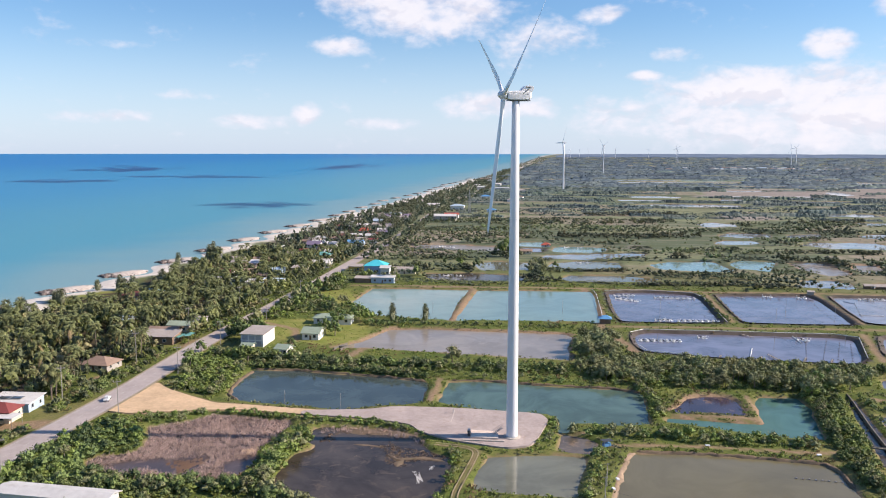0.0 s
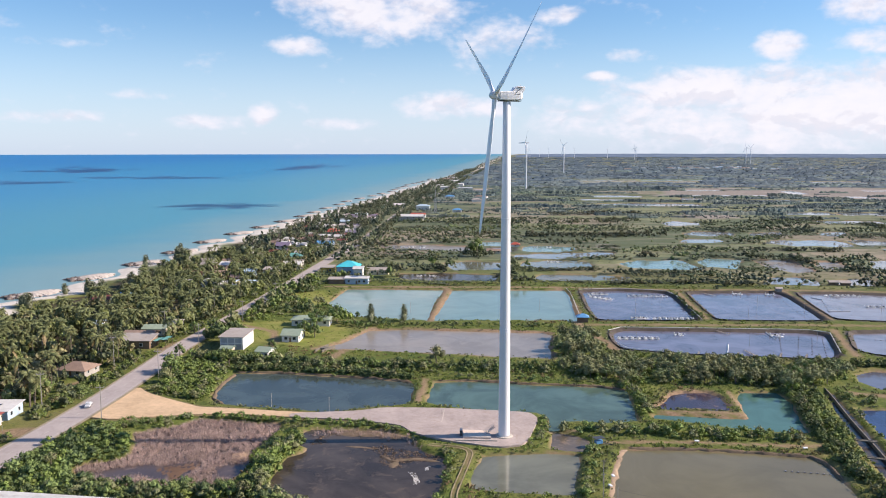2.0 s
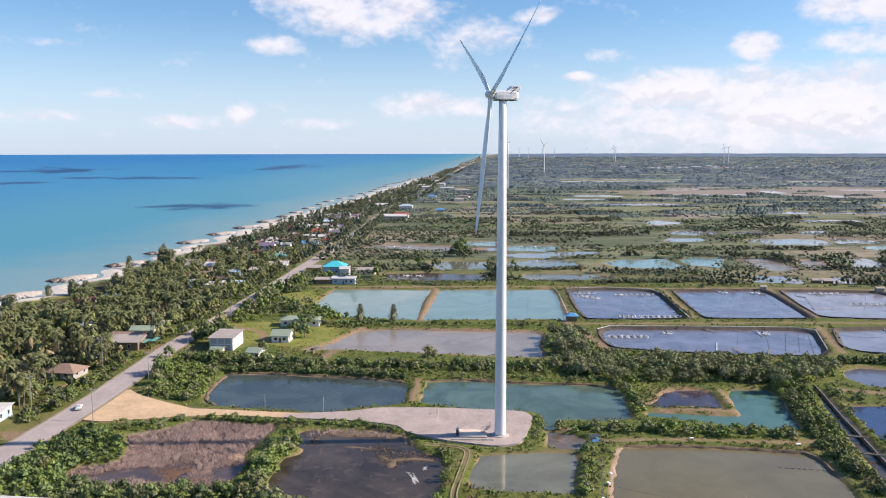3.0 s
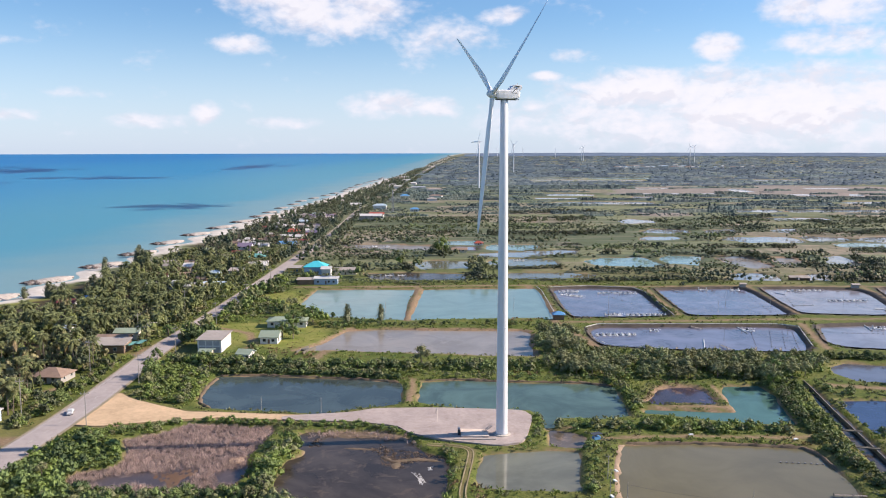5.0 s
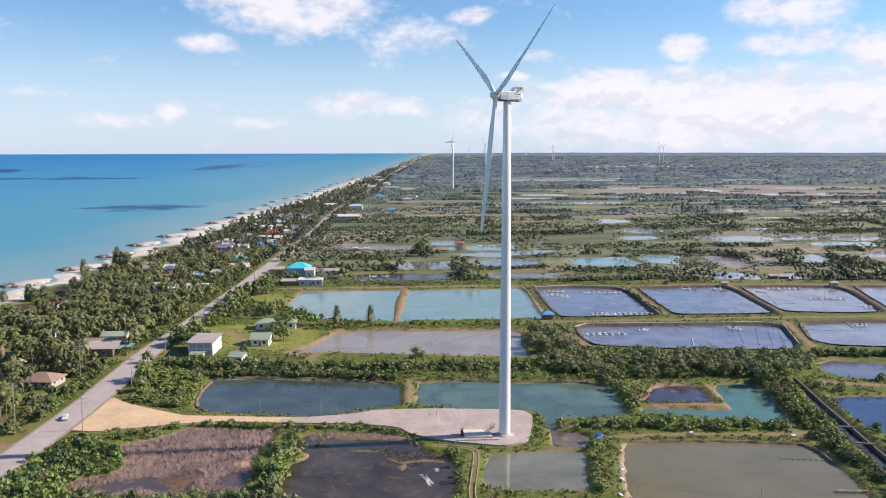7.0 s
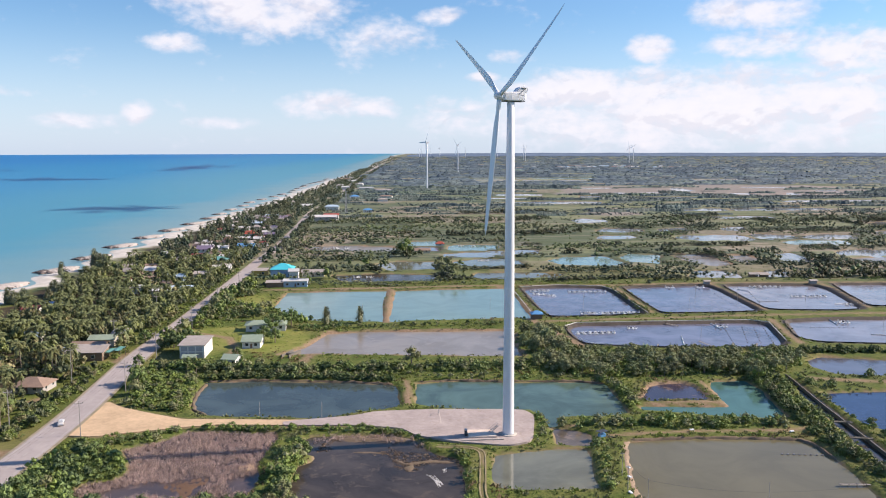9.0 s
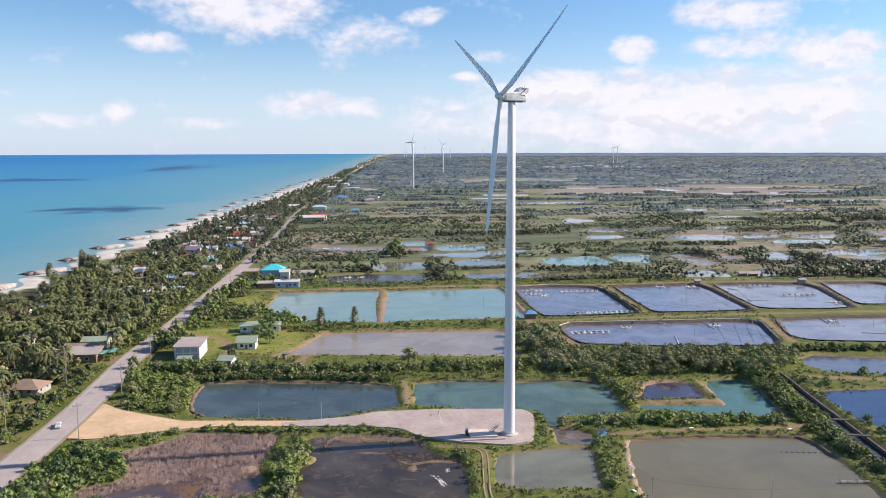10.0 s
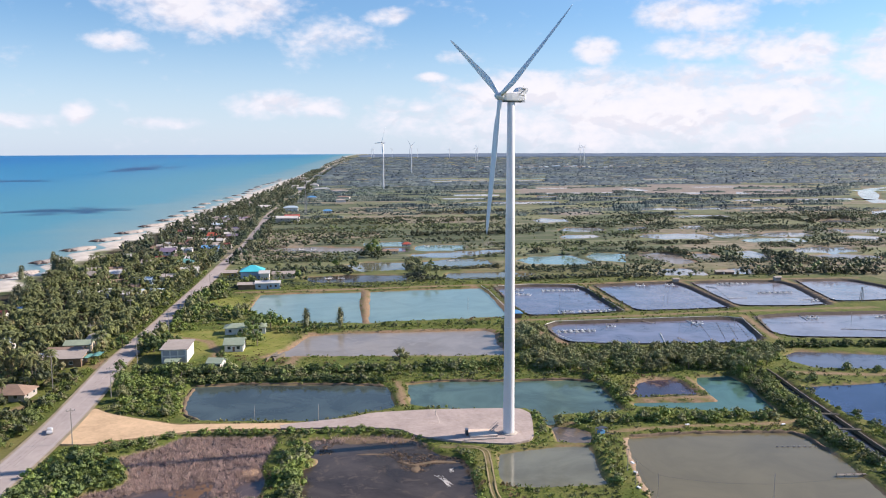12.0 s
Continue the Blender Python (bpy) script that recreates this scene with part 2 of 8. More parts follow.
PONDS.append((GREY, (-37.4, 123.2), (-22, 124.3), (-2.2, 120.4), (29.9, 115.7), (32.3, 111), (27.8, 94.9), (25.8, 75.2), (13, 78.8), (-9.7, 84.1), (-29.3, 88.7), (-45.4, 92.8), (-55, 92.7), (-46.4, 103.1)))
PONDS.append((PALE, (-52.1, 219.4), (-27.8, 217.9), (-3.1, 214.8), (-8.4, 189.6), (-14.1, 140.5), (-22.3, 142.7), (-45, 149.5), (-54.1, 168.3), (-58.1, 181.9), (-55.8, 198.2)))
PONDS.append((PALE, (0.5, 213.1), (21.6, 213.3), (56.3, 210.3), (56, 197.7), (49.3, 150.3), (47.4, 136.5), (33.2, 138.6), (-11.8, 140.5), (-7.1, 168.6)))
PONDS.append((SLATE, (64.1, 207.2), (82.6, 208.9), (103.9, 201.2), (104.7, 190.5), (96.5, 134.7), (78.2, 134.5), (55.9, 136.6), (57.8, 162.7)))
PONDS.append((SLATE, (115.2, 199.7), (132.2, 199.8), (158.9, 198.5), (158.9, 186.6), (148.2, 130.7), (127.2, 131.7), (105.2, 134.7), (109.5, 165.6)))
PONDS.append((LILAC, (168.2, 195.7), (188.8, 193.9), (213.1, 187.3), (213.2, 176), (194.7, 126.2), (181, 125.7), (154.4, 132.9), (159.2, 158.2)))
PONDS.append((LILAC, (225.6, 187.8), (252.9, 182.4), (255, 160.9), (248.8, 126.2), (203.2, 131.1), (213.9, 159.8)))
PONDS.append((SLATE, (55.3, 114), (60.8, 118.9), (94.3, 115.2), (130.8, 110.7), (136, 106.1), (123.7, 75.7), (118.9, 69.9), (98.2, 73.4), (72.1, 79.2), (53, 86.8), (52.6, 97.6)))
PONDS.append((LILAC, (146.4, 109.2), (168.4, 109.4), (205.1, 103.3), (237.7, 97.1), (199.4, 55.5), (168.9, 63.7), (136.3, 74.3), (133.8, 80.8)))
PONDS.append((DUSK, (124.6, 55.8), (150.8, 43.9), (171.4, 33.7), (155.8, 18.8), (135.9, 27.6), (115.1, 35.2), (113.7, 44.4), (116.4, 51.5)))
PONDS.append((DEEP, (97.7, 18.1), (125.1, 15.8), (149.3, 12.6), (118, -25.7), (94.2, -18.1), (91.9, -7.3), (94.9, 7.3)))
PONDS.append((DARK, (97, 33.1), (99, 32.5), (90.4, -0.5), (82.7, -30.6), (79.8, -42.3), (72.5, -46.8), (77.1, -32.9), (84.7, -5.4)))
PONDS.append((REED, (-90.9, 8), (-87.5, 10.4), (-83.6, 12.1), (-80.3, 15.4), (-77.5, 18.6), (-70.1, 17.2), (-61.4, 14.6), (-55.8, 13.6), (-55.2, 10.5), (-57.5, 2.8), (-59.3, -4.3), (-59.5, -8.9), (-59, -13.3), (-60.1, -19.4), (-61.5, -24.6), (-66, -26.4), (-74.5, -25), (-79.8, -25.5), (-86.1, -22.8), (-94.3, -18.4), (-96.6, -14.7), (-95.8, -11.6), (-92, -10.1), (-88.7, -9), (-87.1, -5.3), (-88.4, 1.8)))
PONDS.append((DARK, (-49.3, 7.6), (-47, 9.6), (-39.2, 8.4), (-29, 7.4), (-22.6, 3), (-21.5, -3), (-19.8, -7.4), (-17.4, -9.6), (-15.2, -11.1), (-14.9, -16.8), (-16.1, -23), (-17, -29.8), (-18.6, -34.2), (-21.8, -37), (-39.9, -36.5), (-52.2, -30), (-52.4, -23.3), (-51.8, -14.2), (-50.6, -9), (-47.6, -6.2), (-47.2, -3.5), (-49.3, -0.7)))
PONDS.append((OLIVE, (2, 312), (17, 321), (39, 315), (32, 284), (7, 282)))
PONDS.append((DARK, (-28, 269), (-1, 272), (29, 262), (24, 243), (-22, 248)))
PONDS.append((GREY, (-40, 410), (-6, 412), (24, 396), (21, 373), (-32, 388)))
PONDS.append((SILVER, (956, 988), (1011, 1035), (1150, 1110), (994, 997), (886, 862), (808, 779), (800, 716), (739, 710), (790, 785), (879, 898)))
PONDS.append((SILVER, (634, 595), (663, 605), (700, 596), (656, 562), (590, 540)))
PONDS.append((PALE, (64, 396), (72, 404), (100, 393), (95, 374), (80, 365), (59, 373)))
PONDS.append((PALE, (31, 428), (62, 429), (57, 402), (29, 409)))
PONDS.append((SLATE, (41, 390), (54, 389), (50, 369), (37, 372)))
PONDS.append((SILVER, (47, 336), (53, 353), (116, 363), (119, 358), (114, 343), (74, 331)))
PONDS.append((OLIVE, (47, 299), (52, 315), (74, 323), (92, 318), (89, 293), (62, 286)))
PONDS.append((MUD, (49, 252), (55, 264), (86, 261), (101, 252), (92, 240), (51, 242)))
PONDS.append((PALE, (110, 307), (126, 320), (152, 318), (152, 280), (138, 277), (113, 286)))
PONDS.append((PALE, (160, 311), (172, 326), (190, 317), (172, 280), (159, 289)))
PONDS.append((SILVER, (211, 482), (225, 499), (254, 490), (249, 471), (229, 465), (208, 471)))
PONDS.append((SILVER, (191, 430), (202, 444), (223, 440), (221, 423), (206, 414), (187, 419)))
PONDS.append((SILVER, (225, 586), (242, 606), (259, 584), (252, 558), (223, 561)))
PONDS.append((SILVER, (229, 861), (274, 881), (362, 854), (349, 821), (258, 830), (224, 835)))
PONDS.append((SILVER, (290, 709), (313, 713), (305, 690), (282, 690)))
PONDS.append((SILVER, (264, 1071), (306, 1071), (341, 1047), (329, 1012), (253, 1030)))
PONDS.append((GREY, (385, 995), (433, 993), (419, 955), (371, 958)))
PONDS.append((SILVER, (246, 409), (262, 430), (308, 427), (311, 410), (303, 385), (263, 393)))
PONDS.append((SILVER, (319, 424), (329, 429), (352, 411), (346, 392), (312, 391)))
PONDS.append((SILVER, (355, 405), (376, 417), (399, 411), (393, 387), (378, 379), (348, 389)))
PONDS.append((PALE, (317, 373), (339, 382), (366, 371), (361, 351), (342, 344), (313, 356)))
PONDS.append((SILVER, (315, 309), (333, 318), (357, 311), (353, 289), (326, 284), (308, 292)))
PONDS.append((SILVER, (270, 307), (282, 311), (273, 273), (264, 267), (256, 280)))
PONDS.append((SILVER, (162, 224), (178, 247), (193, 247), (198, 234), (193, 220), (188, 217)))
PONDS.append((SILVER, (209, 234), (224, 239), (230, 234), (218, 215), (201, 218)))
PONDS.append((GREY, (199, 315), (218, 314), (214, 268), (199, 262), (195, 284)))
PONDS.append((GREY, (235, 307), (244, 303), (243, 282), (227, 275), (227, 291)))
PONDS.append((SILVER, (270, 486), (298, 495), (289, 470), (259, 464)))
PONDS.append((SILVER, (320, 474), (338, 488), (351, 485), (339, 462), (320, 459)))
PONDS.append((SILVER, (484, 494), (505, 508), (522, 498), (506, 473), (476, 472)))
PONDS.append((GREY, (436, 424), (450, 433), (455, 413), (443, 399), (426, 405)))
PONDS.append((SILVER, (460, 417), (495, 422), (463, 387), (445, 396)))
PONDS.append((SILVER, (405, 366), (424, 376), (435, 363), (418, 345), (396, 351)))
PONDS.append((GREY, (300, 275), (326, 279), (346, 264), (335, 252), (303, 260)))
PONDS.append((SILVER, (615, 1174), (645, 1200), (624, 1089), (590, 1076)))
PONDS.append((SILVER, (646, 1029), (669, 1015), (666, 967), (628, 979)))
PONDS.append((SILVER, (737, 1008), (751, 996), (723, 950), (704, 956)))
PONDS.append((SILVER, (820, 997), (839, 984), (812, 949), (792, 956)))
PONDS.append((GREY, (833, 1072), (868, 1061), (847, 1027), (811, 1038)))


def far_ponds():
    """Long shallow ponds of the plain farther off, in rows square to the shore."""
    rng = np.random.RandomState(21)
    out, v = [], 520.0
    while v < 2600:
        deep = (15 + v * 0.022) * rng.uniform(0.7, 1.3)
        u = 60 + 0.05 * v
        while u < 300 + v * 0.62:
            w = rng.uniform(35, 110) * (1 + v / 1800)
            x, y = 0.993 * (u + w / 2) + 0.12 * v, -0.12 * (u + w / 2) + 0.993 * v
            near = min(math.hypot(x - sum(q[0] for q in p[1:]) / (len(p) - 1), y - sum(q[1] for q in p[1:]) / (len(p) - 1)) for p in PONDS)
            if rng.uniform() < (0.55 if v < 1500 else 0.35) and near > 45 + w * 0.4 and not (v > 1350 and u > 700):
                poly = []
                for a, b in ((0, 0), (1, 0), (1, 1), (0, 1)):
                    uu, vv = u + 4 + (w - 8) * a + rng.uniform(-3, 3), v + deep * (b - 0.5) + rng.uniform(-2, 2)
                    poly.append((0.993 * uu + 0.12 * vv, -0.12 * uu + 0.993 * vv))
                out.append((rng.choice([SILVER, SILVER, PALE, SILVER, OLIVE, GREY, SILVER]), *poly))
            u += w
        v += deep + (30 + v * 0.05) * rng.uniform(0.7, 1.6)
    return out


PONDS += far_ponds()
# kind, x, y, width, depth, eaves, turn, ridge, roof form, roof, wall, label, windows
HOUSES = []
HOUSES.append(("house", -83.2, 98.6, 8.2, 11.8, 4.4, -8, 4.9, "shed", "grey", "white", "boxy white two-storey house with a weathered flat roof", 0))
HOUSES.append(("house", -64.6, 106.5, 6.2, 7.2, 2.4, -8, 4.1, "gable", "green", "white", "small white bungalow with a green gabled roof", 2))
HOUSES.append(("house", -60.5, 133.5, 15.0, 6.4, 2.4, -4, 3.7, "hip", "green", "white", "long low house under a faded green roof", 4))
HOUSES.append(("house", -70.4, 81.2, 4.2, 4.6, 2.4, -20, 3.6, "gable", "green", "white", "tiny white hut with a green gabled roof", 1))
HOUSES.append(("shed", -84.2, 87.6, 3.6, 3.2, 1.9, -8, 2.6, "gable", "green", "cream", "little garden shed with a pale green roof", 0))
HOUSES.append(("house", -125.5, 64.0, 9.5, 8.0, 1.9, -12, 3.8, "hip", "brown", "grey", "single-storey house with a brown hipped roof", 2))
HOUSES.append(("house", -131.5, 23.0, 11.5, 7.5, 2.4, -4, 3.0, "shed", "white", "blue", "house with a broad white sheet roof", 3))
HOUSES.append(("house", -130.0, 13.0, 7.5, 6.0, 2.9, -4, 4.6, "hip", "maroon", "cream", "cream house with a red-brown hipped roof", 2))
HOUSES.append(("shed", -92.4, -37.0, 23.5, 4.8, 2.2, -11, 2.9, "gable", "white", "white", "long shed with a pale bluish-white sheet roof", 0))
HOUSES.append(("house", -118.5, 99.5, 12.0, 7.5, 2.8, -6, 3.8, "shed", "grey", "wood", "open wooden shop house under rusty grey roofs", 2))
HOUSES.append(("house", -119.0, 106.0, 10.5, 5.0, 3.4, -6, 4.3, "gable", "brown", "wood", "wooden house behind the shop with a dark roof", 2))
HOUSES.append(("house", -117.0, 118.5, 8.5, 6.0, 2.6, -6, 3.8, "gable", "green", "cream", "low house with a faded green roof", 2))
HOUSES.append(("shed", -113.0, 128.0, 5.0, 4.5, 2.4, -6, 3.2, "shed", "grey", "white", "small white and grey shed among trees", 1))
HOUSES.append(("shed", -128.0, 104.0, 5.0, 4.0, 2.3, -6, 3.0, "gable", "pale_blue", "white", "shed with a pale blue sheet roof", 0))
HOUSES.append(("house", -143.0, 129.0, 6.0, 5.0, 2.5, -6, 3.6, "gable", "pale_blue", "white", "small white hut among the palms", 1))
HOUSES.append(("house", -158.9, 183.0, 8.0, 6.0, 2.6, -14, 4.0, "gable", "maroon", "white", "beach house with a maroon roof", 2))
HOUSES.append(("house", -152.5, 191.0, 6.0, 5.0, 2.6, -14, 3.8, "gable", "blue", "white", "white beach house with a blue roof", 1))
HOUSES.append(("house", -136.6, 231.0, 7.0, 5.0, 2.6, -8, 3.6, "gable", "white", "cream", "cream house with a pale roof among palms", 1))
HOUSES.append(("house", -123.0, 231.0, 7.0, 6.0, 2.7, -8, 3.8, "hip", "white", "white", "white house with a pale hipped roof", 2))
HOUSES.append(("house", -111.0, 221.0, 10.0, 6.0, 2.7, -8, 3.4, "shed", "white", "cream", "long cream-roofed house near the road", 2))
HOUSES.append(("house", -103.0, 226.0, 10.0, 6.0, 2.8, -8, 3.7, "gable", "pale_blue", "white", "house with a light blue sheet roof", 2))
HOUSES.append(("house", -113.5, 243.0, 7.0, 6.0, 2.6, -8, 3.9, "gable", "brown", "wood", "brown-roofed wooden house under palms", 2))
HOUSES.append(("house", -110.0, 264.0, 9.0, 6.0, 2.9, -8, 4.0, "gable", "pale_blue", "blue", "blue and white house under palms", 2))
HOUSES.append(("house", -98.0, 273.0, 8.0, 6.0, 2.5, -8, 3.3, "shed", "grey", "cream", "beige low house by the road", 1))
HOUSES.append(("house", -88.0, 306.0, 9.0, 6.0, 2.7, -8, 3.8, "gable", "grey", "white", "grey-roofed house in the village", 2))
HOUSES.append(("house", -104.0, 324.0, 8.0, 6.0, 2.6, -8, 3.8, "gable", "white", "pink", "pink-walled house with a white roof", 2))
HOUSES.append(("house", -93.0, 330.0, 12.0, 9.0, 3.0, -8, 5.0, "hip", "teal", "white", "house with a broad teal hipped roof", 3))
HOUSES.append(("house", -95.0, 349.0, 9.0, 6.0, 2.8, -8, 3.6, "shed", "white", "white", "low white house in the village", 2))
HOUSES.append(("house", -107.5, 350.0, 8.0, 7.0, 3.0, -8, 4.8, "gable", "maroon", "pink", "pink house with a maroon gable", 2))
HOUSES.append(("house", -105.5, 374.0, 11.0, 9.0, 4.8, -8, 7.4, "gable", "violet", "white", "tall house with a dark violet gabled roof", 3))
HOUSES.append(("house", -94.0, 380.0, 8.0, 7.0, 4.6, -8, 6.4, "gable", "white", "white", "tall white gabled house in the village", 2))
HOUSES.append(("house", -79.5, 364.0, 9.0, 8.0, 4.8, -8, 6.0, "hip", "grey", "grey", "grey two-storey village house", 3))
HOUSES.append(("house", -79.5, 400.0, 14.0, 9.0, 3.2, -8, 5.0, "gable", "blue", "blue", "house with a bright blue gabled roof", 3))
HOUSES.append(("house", -84.0, 454.0, 16.0, 7.0, 3.0, -8, 4.2, "gable", "white", "pink", "long house with a pinkish white roof", 3))
HOUSES.append(("house", -73.0, 463.0, 9.0, 8.0, 3.0, -8, 4.8, "hip", "maroon", "white", "house with a dark red hipped roof", 2))
HOUSES.append(("house", -81.0, 484.0, 14.0, 9.0, 3.4, -8, 6.0, "hip", "red", "white", "house with a bright red-orange hipped roof", 3))
HOUSES.append(("house", -112.0, 420.0, 10.0, 7.0, 3.0, -8, 4.4, "gable", "grey", "cream", "grey-roofed house near the beach", 2))
HOUSES.append(("house", -98.0, 430.0, 10.0, 7.0, 3.0, -8, 4.4, "gable", "brown", "white", "brown-roofed house in the village", 2))
HOUSES.append(("house", -54.5, 272.0, 12.0, 11.0, 4.2, -6, 7.0, "hip", "turquoise", "blue", "large blue house with a bright turquoise hipped roof", 3))
HOUSES.append(("house", -48.5, 262.5, 5.0, 6.0, 4.0, -6, 5.2, "gable", "white", "white", "white annex beside the turquoise-roofed house", 2))
HOUSES.append(("shed", -48.0, 235.0, 12.0, 4.5, 2.9, -6, 3.5, "shed", "white", "blue", "long pale blue-walled shed with a white roof", 3))
HOUSES.append(("shed", -58.5, 235.5, 8.0, 4.5, 2.4, -6, 3.0, "shed", "grey", "wood", "dark open shed beside the pond road", 0))
HOUSES.append(("house", -38.0, 267.0, 12.0, 6.0, 2.6, -6, 3.8, "gable", "grey", "cream", "low house with a grey-brown roof", 2))
HOUSES.append(("house", -66.5, 277.0, 7.0, 5.0, 2.8, -8, 3.6, "shed", "grey", "yellow", "small yellow-walled shop beside the road", 1))
HOUSES.append(("house", -78.0, 584.0, 10.0, 8.0, 3.0, -8, 4.4, "gable", "pale_blue", "white", "white and blue village house", 2))
HOUSES.append(("house", -88.0, 540.0, 12.0, 8.0, 3.0, -8, 4.4, "gable", "white", "white", "white-roofed house in the village", 2))
HOUSES.append(("house", -99.0, 560.0, 10.0, 8.0, 3.0, -8, 4.4, "gable", "white", "cream", "cream village house near the beach", 2))
HOUSES.append(("house", -57.0, 616.0, 12.0, 8.0, 3.2, -8, 4.6, "hip", "grey", "white", "roadside house with a grey hipped roof", 2))
HOUSES.append(("house", -66.0, 660.0, 12.0, 8.0, 3.2, -8, 4.6, "gable", "pale_blue", "white", "white house with a pale blue roof", 2))
HOUSES.append(("warehouse", -15.6, 619.0, 24.0, 12.0, 4.6, -7, 6.4, "gable", "white", "grey", "big warehouse with a white sheet roof", 4))
HOUSES.append(("warehouse", -8.0, 632.0, 14.0, 9.0, 5.0, -7, 6.6, "gable", "red", "white", "warehouse wing with a red roof", 2))
HOUSES.append(("house", 0.4, 774.0, 16.0, 10.0, 4.0, -7, 6.0, "hip", "pale_blue", "white", "far white house with a pale roof", 2))
HOUSES.append(("house", 37.6, 730.0, 10.0, 7.0, 2.6, -7, 4.2, "hip", "blue", "white", "far house with a blue roof", 2))
HOUSES.append(("house", 44.6, 990.0, 13.0, 9.0, 3.2, -7, 5.2, "hip", "blue", "white", "far house with a deep blue roof", 2))
HOUSES.append(("house", -28.0, 800.0, 14.0, 10.0, 4.0, -7, 5.6, "gable", "white", "white", "far white house in the village", 2))
HOUSES.append(("house", -42.0, 870.0, 14.0, 10.0, 4.0, -7, 5.6, "gable", "grey", "white", "far grey-roofed village house", 2))
HOUSES.append(("hut", 57.5, 398.0, 6.0, 4.5, 1.3, -7, 2.8, "hip", "red", "white", "pond hut with a red roof", 1))
HOUSES.append(("hut", 48.6, 133.5, 4.2, 3.6, 2.0, -7, 3.2, "hip", "blue", "wood", "open pond hut with a bright blue roof", 0))
HOUSES.append(("hut", 197.5, 217.0, 4.4, 2.4, 1.5, -7, 2.4, "gable", "grey", "wood", "low farm hut with a pale roof", 1))
HOUSES.append(("hut", 203.0, 215.6, 4.4, 2.4, 1.3, -7, 2.2, "shed", "grey", "wood", "farm shed with a pale roof", 0))
HOUSES.append(("hut", 160.5, 199.5, 2.6, 2.2, 1.5, -7, 2.0, "gable", "grey", "grey", "small pump hut at the dike crossing", 0))
HOUSES.append(("hut", 214.5, 189.5, 3.2, 2.4, 1.7, -7, 2.3, "gable", "grey", "grey", "small white pump hut at the dike crossing", 0))
HOUSES.append(("house", 38.0, 358.0, 10.0, 6.0, 1.8, -7, 3.0, "gable", "brown", "cream", "low house with a pinkish-brown roof by ponds", 2))
HOUSES = [(*h[:3], h[3] * 0.82, h[4] * 0.82, h[5] * 0.88, h[6], h[7] * 0.88, *h[8:]) if 300 < h[2] < 600 and h[1] < -60 else h for h in HOUSES]
NAMED = len(HOUSES)
rv = random.Random(31)
for k in range(90):
    y = rv.uniform(225, 680)
    x = rv.uniform(float(coast(y)) + 46, float(np.interp(y, [185, 330, 421, 590, 884], [-89, -70, -56, -39, -2])) - 12)
    if min(math.hypot(x - h[1], y - h[2]) for h in HOUSES) > 10:
        roof = rv.choice(["grey", "grey", "brown", "white", "pale_blue", "maroon", "violet"])
        w = rv.uniform(6, 10)
        HOUSES.append(("house", x, y, w, w * 0.65, 2.6, rv.uniform(-16, 4), rv.uniform(3.6, 4.6), rv.choice(["gable", "gable", "shed", "hip"]), roof, rv.choice(["white", "cream", "wood"]), "small village house with a " + roof.replace("_", " ") + " roof", 2))
LOTS = [(-134, 67, 4.5)] + [(h[1], h[2] - 1.5, h[3] / 2 + 0.8) for h in HOUSES[NAMED:]]
LOTS += [(h[1], h[2], max(h[3], h[4]) / 2 + 1.6) if h[2] < 205 else (h[1], h[2] - 2, max(h[3], h[4]) / 2 + 0.6) if h[2] < 300 else (h[1] + 1, h[2] - 4, max(h[3], h[4]) / 2 + 1.2) for h in HOUSES[:NAMED] if h[0] != "shed" or h[2] > -30]
# yards and clearings among the palms
LOTS += [(-101, -38, 3.4), (-93, -38.5, 3.4), (-85, -39.5, 3.4), (-122.5, 56.5, 4), (-137, 62, 3), (-128, 3, 5), (-121, 14, 5), (-113, 92, 4), (-104, 112, 3), (-150, 150, 7), (-165, 120, 6), (-140, 100, 5), (-150, 60, 6), (-125, 215, 5), (-120, 300, 7), (-100, 250, 6), (-95, 450, 8), (-110, 390, 8)]
ROAD = [(-128, -90), (-120, -40), (-113.2, 0), (-110.6, 14), (-107, 40), (-104.3, 72), (-102.4, 97), (-98, 126), (-93.5, 155), (-89.3, 186), (-80.8, 246), (-75.5, 287), (-70, 330), (-56.5, 421), (-39, 590), (-28, 711), (-2, 884), (33, 1107), (98, 1625), (216, 2461), (430, 3900), (662, 5359), (1005, 7604)]
TRACK = [(-98, 30), (-86, 26), (-74, 24.3), (-60, 21.0), (-44, 17.5), (-30, 17.5)]
PAD = [(-54, 20.4), (-36, 21.5), (-30, 24), (-14, 22.8), (9, 18), (10.6, 12.5), (4.6, -5.6), (-2, -7.4), (-13.5, -2.5), (-22, 3.5), (-25, 9.5), (-36, 14), (-54, 17.2)]
APRON = [(-101.5, 47), (-97, 41), (-89, 34.5), (-79, 27), (-70, 24.6), (-70, 21.2), (-79, 21), (-90, 19.4), (-99.5, 18.0), (-106, 20), (-106, 30), (-104.5, 42)]
FOOTPATH = [(-18.5, -4.2), (-10.9, -6.3), (-8.6, -8.7), (-9.9, -14.9), (-14.3, -32.9), (-14.8, -60.0)]
DIRT = [([(-62, 226), (-20, 222), (60, 217), (110, 207), (165, 203), (262, 187)], 1.7), ([(54, 214), (52, 165), (46, 128), (48, 104), (50, 84)], 2.0), ([(50, 127), (100, 124), (150, 121.5), (210, 114)], 1.3)]
